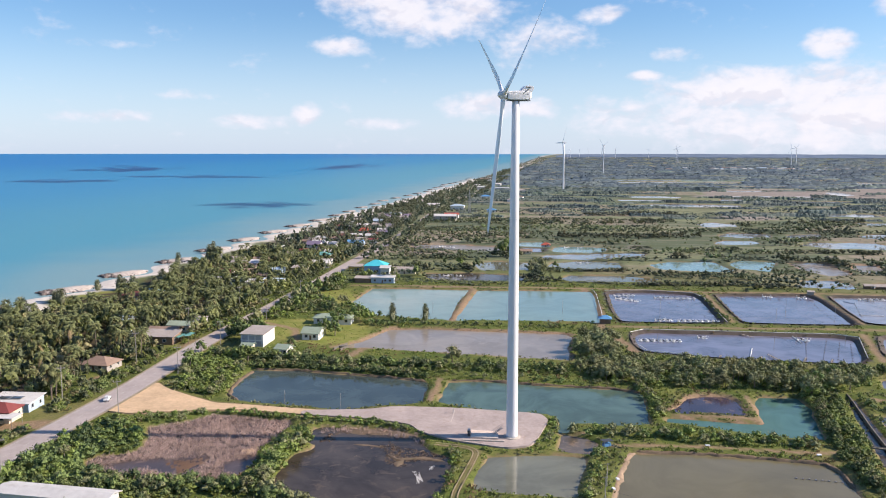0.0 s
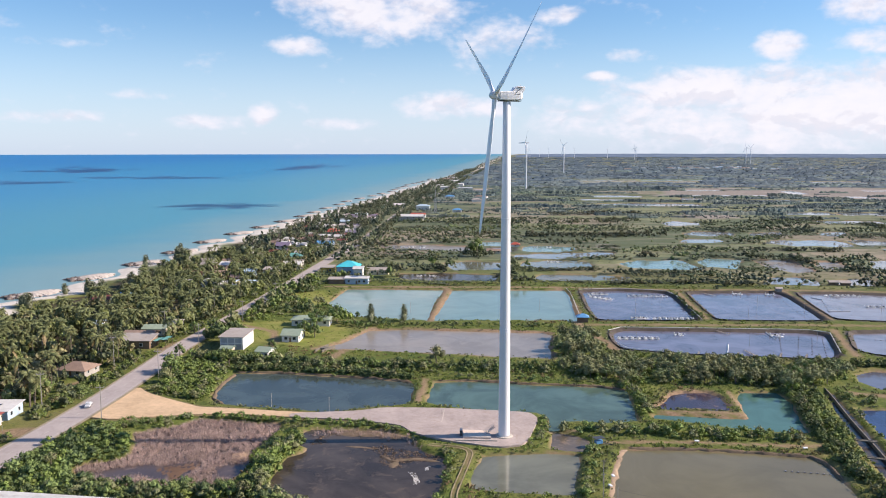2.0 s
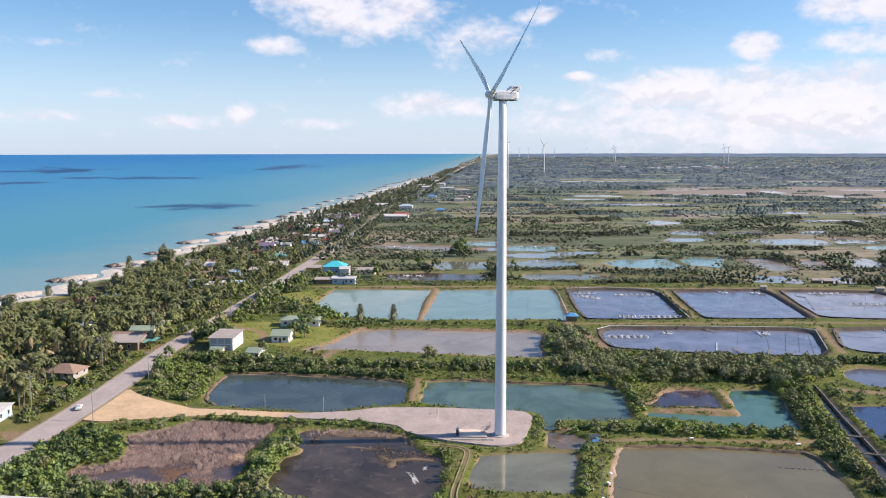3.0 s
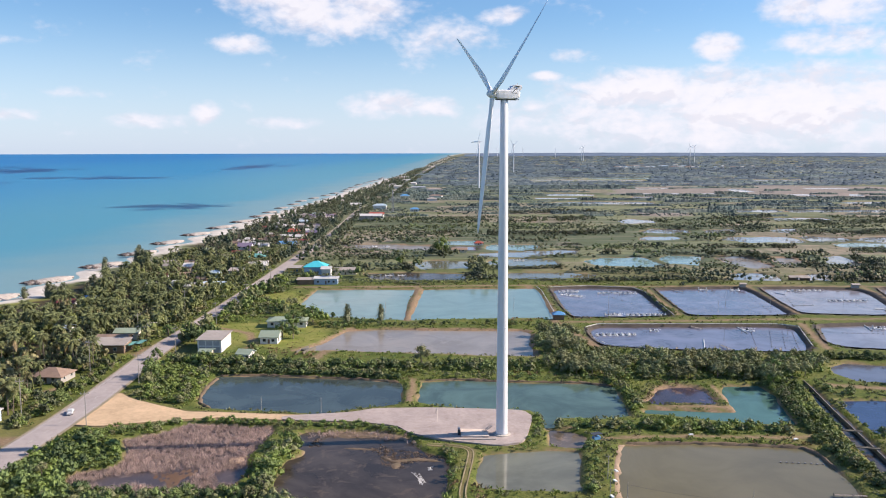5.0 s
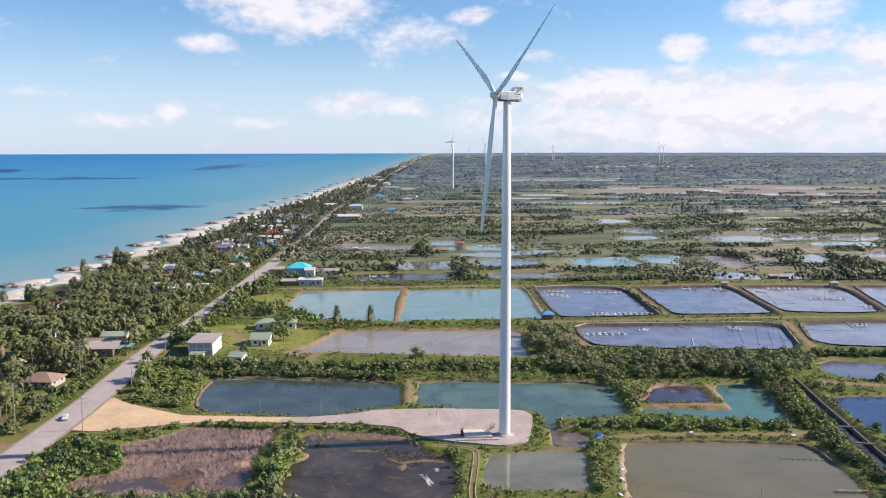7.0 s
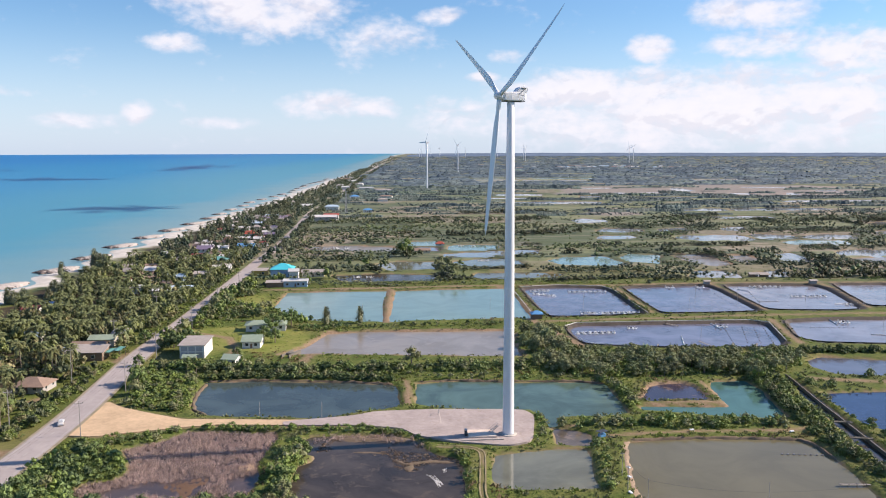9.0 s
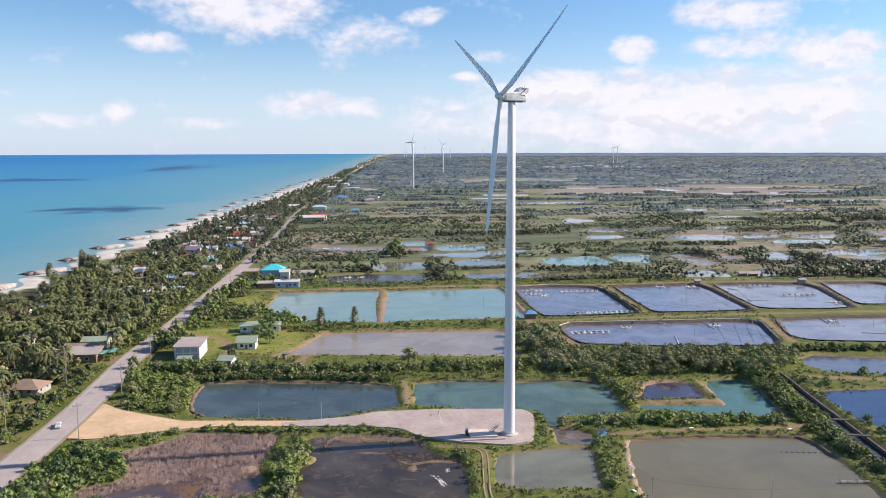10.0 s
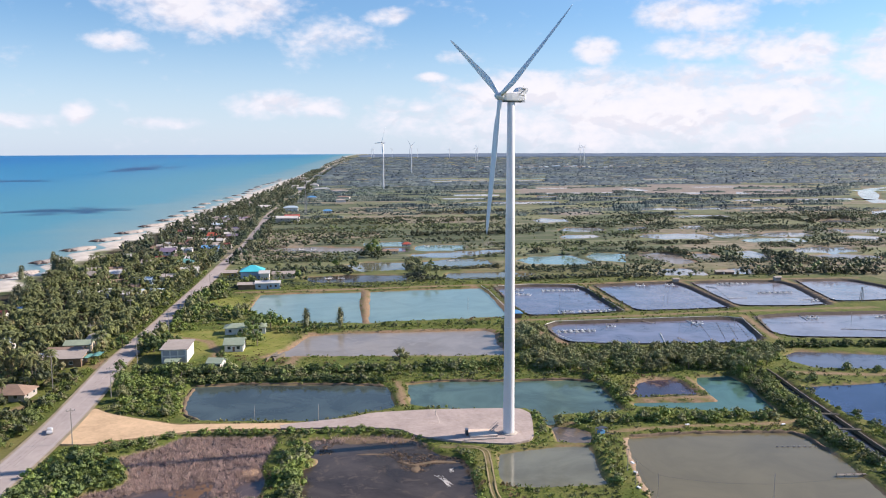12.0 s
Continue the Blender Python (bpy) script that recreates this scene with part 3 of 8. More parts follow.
DIRT += [([(22, -4.5), (45, -5.5), (70, -10), (84, -8)], 0.7), ([(-48, 80), (-44, 93), (-36, 126)], 1.6), ([(-72, 88), (-70.5, 104), (-74, 122), (-88, 134)], 1.4)]
DIRT += [([(44, 17.2), (56, 16.2), (66.4, 14)], 0.9), ([(66, 14), (67.6, 24), (69, 34)], 0.7), ([(104, 31), (125, 23), (165, 5)], 1.4)]
DIRT += [([(-12.8, 138), (-8, 169), (-2, 216)], 1.5), ([(-20.5, 30), (-18.6, 40), (-17.6, 52)], 0.9), ([(10.5, 3.8), (19, 3.4)], 0.5), ([(-126, 8), (-114.5, 10)], 3.2), ([(-138, 72), (-129, 71)], 3.0), ([(-118.5, 59.5), (-124.5, 48)], 1.2), ([(-108, 93), (-106.8, 102), (-101, 107.5)], 1.7)]
# crest tracks between the lined ponds
DIRT += [([(110.5, 203), (106, 172), (101, 136)], 1.0), ([(163.5, 200), (157, 165), (151.5, 131)], 1.0), ([(219.5, 189), (213, 165), (199, 128)], 1.0), ([(142, 113), (135, 92), (128.5, 72)], 1.2)]
SALT = [[(364, 1027), (435, 1231), (506, 1301), (643, 1278), (678, 1227), (595, 1067), (456, 1012)], [(546, 991), (738, 1309), (933, 1226), (916, 1045), (809, 910), (654, 913)], [(104, 385), (117, 417), (139, 417), (127, 381)], [(264, 646), (276, 675), (343, 690), (317, 631), (282, 623)], [(427, 421), (459, 420), (468, 409), (444, 382), (412, 394)]]
LAWN = [[(-84, 108), (-60, 96), (-46, 98), (-44, 128), (-70, 140), (-92, 140)], [(-194, 172), (-184, 164), (-172, 174), (-158, 188), (-157, 203), (-174, 206), (-192, 202)], [(-62, 215), (-56, 180), (-66, 172), (-78, 205)]]


def wood_edge(y):
    """x at which the trees begin behind the beach and its lawn."""
    return max(float(coast(y)) + 26, float(np.interp(y, (120, 143, 149, 157, 204, 258, 295, 329, 345), (-230, -186, -168, -161, -161, -160, -154, -146, -230))))


def mesh_object(name, verts, faces, mats, parent=None, mat_index=None, smooth=False):
    """One mesh from arrays: verts (n, 3), faces (m, 4) or (m, 3)."""
    me = bpy.data.meshes.new(name)
    verts, faces = np.asarray(verts, np.float32), np.asarray(faces, np.int32)
    k = faces.shape[1]
    me.vertices.add(len(verts)), me.loops.add(faces.size), me.polygons.add(len(faces))
    me.vertices.foreach_set("co", verts.ravel())
    me.loops.foreach_set("vertex_index", faces.ravel())
    me.polygons.foreach_set("loop_start", np.arange(0, faces.size, k, dtype=np.int32))
    if mat_index is not None:
        me.polygons.foreach_set("material_index", np.asarray(mat_index, np.int32))
    me.polygons.foreach_set("use_smooth", np.full(len(faces), smooth))
    for m in mats:
        me.materials.append(m)
    me.update(calc_edges=True)
    me.validate()
    ob = new(name, me)
    if parent is not None:
        ob.parent = parent
    return ob


def ground_material():
    m = bpy.data.materials.new("ground")
    m.use_nodes = True
    t = m.node_tree
    t.nodes.clear()
    pos = nd(t, "ShaderNodeNewGeometry").outputs["Position"]
    plan_at = t.nodes.new("ShaderNodeAttribute")
    plan_at.attribute_name = "plan"
    plan = plan_at.outputs["Vector"]
    zone_at = t.nodes.new("ShaderNodeAttribute")
    zone_at.attribute_name = "zone"
    zone = nd(t, "ShaderNodeSeparateColor", i0=zone_at.outputs["Color"]).outputs
    n_big = noise_tex(t, plan, 0.02, 5, 0.6)
    n_mid = noise_tex(t, plan, 0.12, 6, 0.65)
    n_fine = noise_tex(t, pos, 1.1, 6, 0.7)
    grass = mixc(t, ramp(t, n_mid, 0.35, 0.65), (0.085, 0.122, 0.024), (0.175, 0.185, 0.050))
    grass = mixc(t, ramp(t, n_fine, 0.42, 0.66), grass, (0.045, 0.065, 0.016))
    grass = mixc(t, mth(t, "MULTIPLY", ramp(t, noise_tex(t, pos, 0.45, 5, 0.7), 0.55, 0.7), 0.6), grass, (0.20, 0.23, 0.06))
    mottle = ramp(t, noise_tex(t, plan, 0.06, 7, 0.75), 0.5, 0.68)
    grass = mixc(t, mth(t, "MULTIPLY", mottle, 0.55), grass, (0.055, 0.075, 0.024))
    grass = mixc(t, mth(t, "MULTIPLY", ramp(t, n_big, 0.52, 0.7), 0.5), grass, (0.24, 0.195, 0.085))
    # far fields: long plots of different crops and fallow
    st = nd(t, "ShaderNodeVectorMath", i0=plan, i1=(1, 2.6, 1))
    st.operation = "MULTIPLY"
    vor = nd(t, "ShaderNodeTexVoronoi", Vector=st.outputs[0], Scale=0.008)
    vor.distance = "CHEBYCHEV"
    pick = nd(t, "ShaderNodeSeparateColor", i0=vor.outputs["Color"]).outputs
    # crop tones carry added blue, painted in place of distance haze
    crop = mixc(t, ramp(t, pick[0], 0.35, 0.65), (0.104, 0.128, 0.080), (0.205, 0.220, 0.124))
    crop = mixc(t, mth(t, "MULTIPLY", ramp(t, pick[1], 0.70, 0.74), 0.8), crop, (0.30, 0.245, 0.195))
    crop = mixc(t, mth(t, "MULTIPLY", ramp(t, n_mid, 0.42, 0.62), 0.6), crop, (0.108, 0.134, 0.074))
    crop = mixc(t, mth(t, "MULTIPLY", mottle, 0.45), crop, (0.068, 0.090, 0.052))
    rows = nd(t, "ShaderNodeVectorMath", i0=plan, i1=(0.12, 1.0, 1))
    rows.operation = "MULTIPLY"
    band = noise_tex(t, rows.outputs[0], 0.11, 3, 0.6, 0.2)
    crop = mixc(t, mth(t, "MULTIPLY", ramp(t, band, 0.54, 0.62), 0.6), crop, (0.225, 0.210, 0.145))
    crop = mixc(t, mth(t, "MULTIPLY", ramp(t, band, 0.46, 0.38), 0.6), crop, (0.085, 0.105, 0.045))
    col = mixc(t, zone_at.outputs["Alpha"], grass, crop)
    lawn = mixc(t, ramp(t, n_mid, 0.3, 0.7), (0.15, 0.19, 0.035), (0.26, 0.245, 0.075))
    col = mixc(t, zone[1], col, lawn)
    mud = mixc(t, ramp(t, n_fine, 0.3, 0.7), (0.180, 0.120, 0.076), (0.335, 0.240, 0.158))
    col = mixc(t, zone[0], col, mud)
    lin = t.nodes.new("ShaderNodeAttribute")
    lin.attribute_name = "liner"
    col = mixc(t, mth(t, "MULTIPLY", lin.outputs["Fac"], ramp(t, n_mid, 0.25, 0.5)), col, (0.06, 0.055, 0.055))
    # leaf litter under the palms, darkened in colour to stand in for their shade
    shade_at = t.nodes.new("ShaderNodeAttribute")
    shade_at.attribute_name = "litter"
    shade_soil = mixc(t, ramp(t, n_fine, 0.35, 0.65), (0.032, 0.027, 0.017), (0.075, 0.058, 0.035))
    col = mixc(t, mth(t, "MULTIPLY", shade_at.outputs["Fac"], ramp(t, n_mid, 0.30, 0.48)), col, shade_soil)
    pan = t.nodes.new("ShaderNodeAttribute")
    pan.attribute_name = "salt"
    col = mixc(t, pan.outputs["Fac"], col, mixc(t, ramp(t, n_mid, 0.3, 0.7), (0.215, 0.180, 0.165), (0.33, 0.285, 0.27)))
    sand = mixc(t, ramp(t, n_mid, 0.3, 0.7), (0.52, 0.48, 0.42), (0.66, 0.62, 0.56))
    col = mixc(t, zone[2], col, sand)
    b = nd(t, "ShaderNodeBsdfPrincipled", Base_Color=col, Roughness=0.92, Specular_IOR_Level=0.15)
    bp = nd(t, "ShaderNodeBump", Strength=0.5, Distance=0.25, Height=n_fine)
    t.links.new(bp.outputs[0], b.inputs["Normal"])
    t.links.new(b.outputs[0], nd(t, "ShaderNodeOutputMaterial").inputs[0])
    return m


def rings():
    r = [0.0, 40.0, 80.0, 110.0]
    x = 125.0
    while x < 3648:
        r.append(x)
        x *= 1.0066 if x < 520 else 1.013
    return np.array(r)


def sector(fine):
    left, right = -42.0, 54.0
    return np.concatenate([np.arange(left, right, fine), np.arange(right, 360 + left, 6.0)])


def fbm(x, y, s, seed=0):
    """Cheap smooth noise from a few sines."""
    rng = np.random.RandomState(seed)
    out = 0
    for k in range(6):
        a, p, f = rng.uniform(0, 6.28), rng.uniform(0, 6.28), s * (1.7 ** k)
        out = out + np.sin((x * math.cos(a) + y * math.sin(a)) * f + p + 1.3 * np.sin((x * math.sin(a) - y * math.cos(a)) * f * 0.7 + p)) / (1.5 ** k)
    return out / 2.2


def build_ground():
    r, az = rings(), np.radians(sector(0.25))
    R, A = np.meshgrid(r, az, indexing="ij")
    X, Y = EYE.x + R * np.sin(A), EYE.y + R * np.cos(A)
    D = far_true(R)
    TX, TY = EYE.x + D * np.sin(A), EYE.y + D * np.cos(A)
    step = np.maximum(1.0, R / 330.0)
    wob = fbm(TX, TY, 0.35, 3) * 0.45
    Z = 0.18 * fbm(TX, TY, 0.16, 5) * (R < 900)
    mudz, liner, lawn, sand, farz = np.zeros_like(R), np.zeros_like(R), np.zeros_like(R), np.zeros_like(R), np.clip((R - 420) / 120, 0, 1)
    for kind, *poly in PONDS:
        px, py = [q[0] for q in poly], [q[1] for q in poly]
        sel = (TX > min(px) - 12) & (TX < max(px) + 12) & (TY > min(py) - 12) & (TY < max(py) + 12)
        if not sel.any():
            continue
        d = sdf(TX[sel], TY[sel], poly) + wob[sel] * (0.2 if min(py) > 225 else 1.0) - (1.0 if min(py) > 225 else 0)
        s = step[sel]
        prof = np.interp(d / s, [-6, -1.5, 0, 1.2, 2.2], [-2.0, -1.3, WATER, 0.05, 0.25])
        Z[sel] = np.where(d / s < 2.2, np.minimum(Z[sel] + 0.3, prof), Z[sel])
        wide = 0.25 if min(py) > 225 and kind != GREY else {GREY: 1.9, VIOLET: 1.7, MUD: 0.5, TEAL: 0.45, STEEL: 0.5, PALE: 0.9, AQUA: 0.7, SLATE: -0.5, LILAC: -0.5}.get(kind, 0.4)
        mudz[sel] = np.maximum(mudz[sel], np.clip((wide - d / np.minimum(s, 1.5) + 1.6 * wob[sel]) / 0.8, 0, 1))
        if kind in (SLATE, LILAC):
            liner[sel] = np.maximum(liner[sel], np.clip((2.4 - d / np.minimum(s, 1.5) + 0.5 * wob[sel]) / 0.5, 0, 1))
    for line, w in [(TRACK, 2.8)] + DIRT + [(FOOTPATH, 0.2)]:
        mudz = np.maximum(mudz, np.clip(w + 0.6 - line_sdf(TX, TY, line) + wob * 0.7, 0, 1) * (0.9 if w > 1 else 0.95))
    mudz = np.maximum(mudz * (R < 1500), np.clip(1.0 - sdf(TX, TY, APRON) + wob, 0, 1))
    for poly in (APRON, PAD):
        Z = np.where(sdf(TX, TY, poly) < 1.5, np.minimum(Z, 0.02), Z)
    Z = np.where(line_sdf(TX, TY, TRACK) < 4.2, np.minimum(Z, 0.06), Z)
    Z = np.where(line_sdf(TX, TY, FOOTPATH) < 1.6, np.clip(Z, -0.1, 0.22), Z)
    salt = np.zeros_like(R)
    for poly in SALT:
        salt = np.maximum(salt, np.clip((6 - sdf(TX, TY, poly) + 14 * fbm(TX, TY, 0.03, 8)) / 12, 0, 0.75))
    for poly in LAWN:
        lawn = np.maximum(lawn, np.clip((2.0 - sdf(TX, TY, poly) + 3 * wob) / 4, 0, 0.9))
    # shore: beach, then the sea floor
    c = TX - coast(TY)
    k = np.maximum(1, R / 1000)
    Z = np.where(c < 22 * k, np.minimum(Z, np.interp(c / k, [-40, -4, 0, 7, 16], [-4, -1.5, -0.75, 0.0, 0.3])), Z)
    sand = np.clip((np.interp(TY, [330, 620], [16, 24]) * k - c + 5 * wob) / (5 * k), 0, 1)
    # grove floor between beach and road, where shade is painted into the litter
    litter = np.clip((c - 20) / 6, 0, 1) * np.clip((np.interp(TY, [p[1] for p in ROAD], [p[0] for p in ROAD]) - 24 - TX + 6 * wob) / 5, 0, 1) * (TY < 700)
    Z = Z + ring_height(R)
    n0, n1 = R.shape
    i = np.arange(n0 - 1)[:, None] * n1
    j = np.arange(n1)[None, :]
    j2 = (j + 1) % n1
    F = np.stack([i + j, i + j2, i + n1 + j2, i + n1 + j], -1).reshape(-1, 4)[:, ::-1]
    V = np.stack([X, Y, Z], -1).reshape(-1, 3)
    ob = mesh_object("ground", V, F, [ground_material()], smooth=True)
    at = ob.data.attributes.new("zone", "FLOAT_COLOR", "POINT")
    at.data.foreach_set("color", np.stack([mudz, lawn, sand, farz], -1).astype(np.float32).ravel())
    at = ob.data.attributes.new("liner", "FLOAT", "POINT")
    at.data.foreach_set("value", liner.astype(np.float32).ravel())
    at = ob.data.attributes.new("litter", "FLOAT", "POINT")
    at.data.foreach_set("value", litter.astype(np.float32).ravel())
    at = ob.data.attributes.new("salt", "FLOAT", "POINT")
    at.data.foreach_set("value", salt.astype(np.float32).ravel())
    U = np.stack([0.993 * TX - 0.12 * TY, 0.12 * TX + 0.993 * TY, 0 * TX], -1)
    at = ob.data.attributes.new("plan", "FLOAT_VECTOR", "POINT")
    at.data.foreach_set("vector", U.astype(np.float32).ravel())
    return tagged(ob, "flat coastal land of grass, mud dikes and fields", "ground", kind="structure")


ground = build_ground()

# ---- sea ----


def sea_material():
    m = bpy.data.materials.new("sea")
    m.use_nodes = True
    t = m.node_tree
    t.nodes.clear()
    off = t.nodes.new("ShaderNodeAttribute")
    off.attribute_name = "offshore"
    pos = nd(t, "ShaderNodeNewGeometry").outputs["Position"]
    o = mth(t, "ADD", off.outputs["Fac"], mth(t, "MULTIPLY", mth(t, "SUBTRACT", noise_tex(t, pos, 0.006, 4, 0.55), 0.5), 160.0))
    c = mixc(t, ramp(t, o, 0.0, 130.0), (0.17, 0.29, 0.31), (0.058, 0.245, 0.33))
    c = mixc(t, ramp(t, o, 130.0, 700.0), c, (0.020, 0.195, 0.365))
    c = mixc(t, ramp(t, o, 700.0, 2500.0), c, (0.010, 0.150, 0.370))
    b = nd(t, "ShaderNodeBsdfPrincipled", Base_Color=c, Roughness=0.35, IOR=1.33, Specular_IOR_Level=0.22)
    bp = nd(t, "ShaderNodeBump", Strength=0.35, Distance=0.4, Height=noise_tex(t, pos, 0.35, 5, 0.65))
    t.links.new(bp.outputs[0], b.inputs["Normal"])
    t.links.new(b.outputs[0], nd(t, "ShaderNodeOutputMaterial").inputs[0])
    return m


def build_sea():
    r = np.geomspace(120, 3646, 120)
    az = np.radians(np.arange(-130, 14, 0.9))
    R, A = np.meshgrid(r, az, indexing="ij")
    D = far_true(R)
    TX, TY = EYE.x + D * np.sin(A), EYE.y + D * np.cos(A)
    c = coast(TY) - TX
    Z = -0.75 + ring_height(R) + np.where(R > NEAR, 0.6, 0)
    V = np.stack([EYE.x + R * np.sin(A), EYE.y + R * np.cos(A), Z], -1).reshape(-1, 3)
    n0, n1 = R.shape
    i, j = np.arange(n0 - 1)[:, None] * n1, np.arange(n1 - 1)[None, :]
    F = np.stack([i + n1 + j, i + n1 + j + 1, i + j + 1, i + j], -1).reshape(-1, 4)
    keep = (c.ravel()[F] > -14 - R.ravel()[F] * 0.01).any(1)
    ob = mesh_object("sea", V, F[keep][:, ::-1], [sea_material()], smooth=True)
    at = ob.data.attributes.new("offshore", "FLOAT", "POINT")
    at.data.foreach_set("value", c.astype(np.float32).ravel())
    return tagged(ob, "calm turquoise sea deepening to blue offshore", "sea", kind="structure")


build_sea()

# ---- ponds ----
POND_MATS = {
    STEEL: water_material("steel_water", (0.052, 0.072, 0.070), 0.04, 0.2, 0.3, gloss=0.36),
    # deep and slate: the sky's reflected blue is put into the body colour
    DEEP: water_material("dark_sky_water", (0.030, 0.048, 0.105), 0.05, 0.25, 0.25, gloss=0.4),
    # silver: glossy, with the pale sky's reflection also put into the colour
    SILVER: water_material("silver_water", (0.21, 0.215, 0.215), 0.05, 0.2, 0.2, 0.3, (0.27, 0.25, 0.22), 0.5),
    TEAL: water_material("teal_water", (0.078, 0.126, 0.102), 0.04, 0.2, 0.3, gloss=0.36),
    AQUA: water_material("aqua_water", (0.068, 0.145, 0.120), 0.04, 0.2, 0.2, gloss=0.36),
    PALE: water_material("pale_water", (0.178, 0.268, 0.240), 0.08, 0.2, 0.1),
    SLATE: water_material("slate_water", (0.142, 0.146, 0.200), 0.06, 0.3, 0.3, 0.3, (0.20, 0.195, 0.235)),
    MUD: water_material("muddy_water", (0.142, 0.127, 0.074), 0.05, 0.15, 0.12, gloss=0.36),
    GREY: water_material("shallow_water", (0.25, 0.224, 0.194), 0.16, 0.15, 0.15, 0.6, (0.315, 0.27, 0.228), 0.4),
    DARK: water_material("dark_water", (0.056, 0.046, 0.038), 0.10, 0.15, 0.4, 0.7, (0.110, 0.084, 0.062), 0.28),
    REED: water_material("marsh_water", (0.075, 0.058, 0.056), 0.1, 0.15, 0.3, 0.7, (0.20, 0.14, 0.11), 0.4),
    VIOLET: water_material("peaty_water", (0.05, 0.04, 0.06), 0.05, 0.15, 0.3, 0.5, (0.22, 0.14, 0.08)),
    LILAC: water_material("lilac_water", (0.205, 0.200, 0.232), 0.06, 0.3, 0.25, 0.3, (0.26, 0.25, 0.275)),
    DUSK: water_material("dusk_water", (0.105, 0.110, 0.140), 0.05, 0.25, 0.25, gloss=0.45),
    SHOAL: water_material("shoal_water", (0.125, 0.105, 0.085), 0.12, 0.15, 0.3, 0.75, (0.25, 0.18, 0.13), 0.4),
    OLIVE: water_material("olive_water", (0.155, 0.158, 0.118), 0.05, 0.15, 0.2),
}
POND_LABELS = {
    STEEL: "grey-green fish pond with earth banks",
    DEEP: "deep blue pond with grassy banks",
    LILAC: "pale lilac-grey shrimp pond rippled by aerators",
    DUSK: "slate-blue pond with grassy banks",
    SHOAL: "brown shallow water over mud and stones",
    SILVER: "far shallow pond, coloured pale like the sky it mirrors",
    TEAL: "teal fish pond with earth banks", AQUA: "clear blue-green pond round an earth spit", PALE: "pale turquoise shrimp pond", SLATE: "blue-grey shrimp pond rippled by aerators",
    MUD: "muddy brown-green pond with a sandy rim", GREY: "shallow grey half-drained pond", DARK: "black stagnant water with scum",
    REED: "reddish marsh water under dead reeds", VIOLET: "purplish shallow pond inside an earth spit", OLIVE: "olive-green still pond",
}


def build_pond(kind, poly, sink):
    bm = bmesh.new()
    c = Vector((sum(p[0] for p in poly) / len(poly), sum(p[1] for p in poly) / len(poly)))
    d = math.hypot(c.x - EYE.x, c.y - EYE.y)
    grow = 2.0 * max(1, d / 230) + (1.5 if d > 410 else 0)
    pts = []
    n = len(poly)
    area = sum(poly[i][0] * poly[(i + 1) % n][1] - poly[(i + 1) % n][0] * poly[i][1] for i in range(n))
    for i in range(n):
        a, b, e = Vector(poly[i - 1]), Vector(poly[i]), Vector(poly[(i + 1) % n])
        t0, t1 = (b - a).normalized(), (e - b).normalized()
        t = (t0 + t1).normalized() if (t0 + t1).length > 0.1 else t0
        nrm = Vector((t.y, -t.x)) * (1 if area > 0 else -1)
        pts.append(b + nrm * grow)
    vs = []
    for p in pts:
        x, y, z, k = settle(p.x, p.y)
        vs.append(bm.verts.new((x, y, z + WATER * k - sink)))
    f = bm.faces.new(vs)
    if f.normal.z < 0:
        f.normal_flip()
    bmesh.ops.triangulate(bm, faces=bm.faces)
    bm.normal_update()
    for f in bm.faces:
        if f.normal.z < 0:
            f.normal_flip()
    me = bpy.data.meshes.new("pond")
    bm.to_mesh(me), bm.free()
    me.materials.append(POND_MATS[kind])
    return tagged(new("pond", me), POND_LABELS[kind], "pond", "ponds", "structure")


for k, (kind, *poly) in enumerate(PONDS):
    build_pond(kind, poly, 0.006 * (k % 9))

# black plastic liners on the banks of the lined ponds
liner_sheet = material("pond_liner", (0.068, 0.055, 0.046), 0.85, vary=0.3, scale=0.6, stain=0.5, stain_colour=(0.15, 0.115, 0.085))


def pond_liner(poly):
    n = len(poly)
    area = sum(poly[i][0] * poly[(i + 1) % n][1] - poly[(i + 1) % n][0] * poly[i][1] for i in range(n))
    pts = []
    for i in range(n):
        (x0, y0), (x1, y1) = poly[i], poly[(i + 1) % n]
        m = max(1, int(math.hypot(x1 - x0, y1 - y0) / 3))
        pts += [(x0 + (x1 - x0) * k / m, y0 + (y1 - y0) * k / m) for k in range(m)]
    pts = np.array(pts)
    for _ in range(2):
        pts = (np.roll(pts, 1, 0) + 2 * pts + np.roll(pts, -1, 0)) / 4
    tan = np.roll(pts, -1, 0) - np.roll(pts, 1, 0)
    tan /= np.linalg.norm(tan, axis=1)[:, None]
    nr = np.stack([tan[:, 1], -tan[:, 0]], 1) * (1 if area > 0 else -1)
    k = len(pts)
    ripple = 0.25 * fbm(pts[:, 0], pts[:, 1], 0.5, 6)[:, None]
    V = np.concatenate([np.column_stack([pts + nr * (off + ripple), np.full(k, z)]) for off, z in ((-0.9, -0.8), (0.2, -0.15), (1.0, 0.28), (1.3, 0.36))])
    F = [(j * k + i, j * k + (i + 1) % k, (j + 1) * k + (i + 1) % k, (j + 1) * k + i) for j in range(3) for i in range(k)]
    return tagged(mesh_object("pond_liner", V, np.array(F), [liner_sheet]), "black plastic liner on a shrimp pond's bank", "pond liner", "pond liners", "structure")


for kind, *poly in PONDS:
    if kind in (SLATE, LILAC) and poly[0][1] < 215:
        pond_liner(poly)

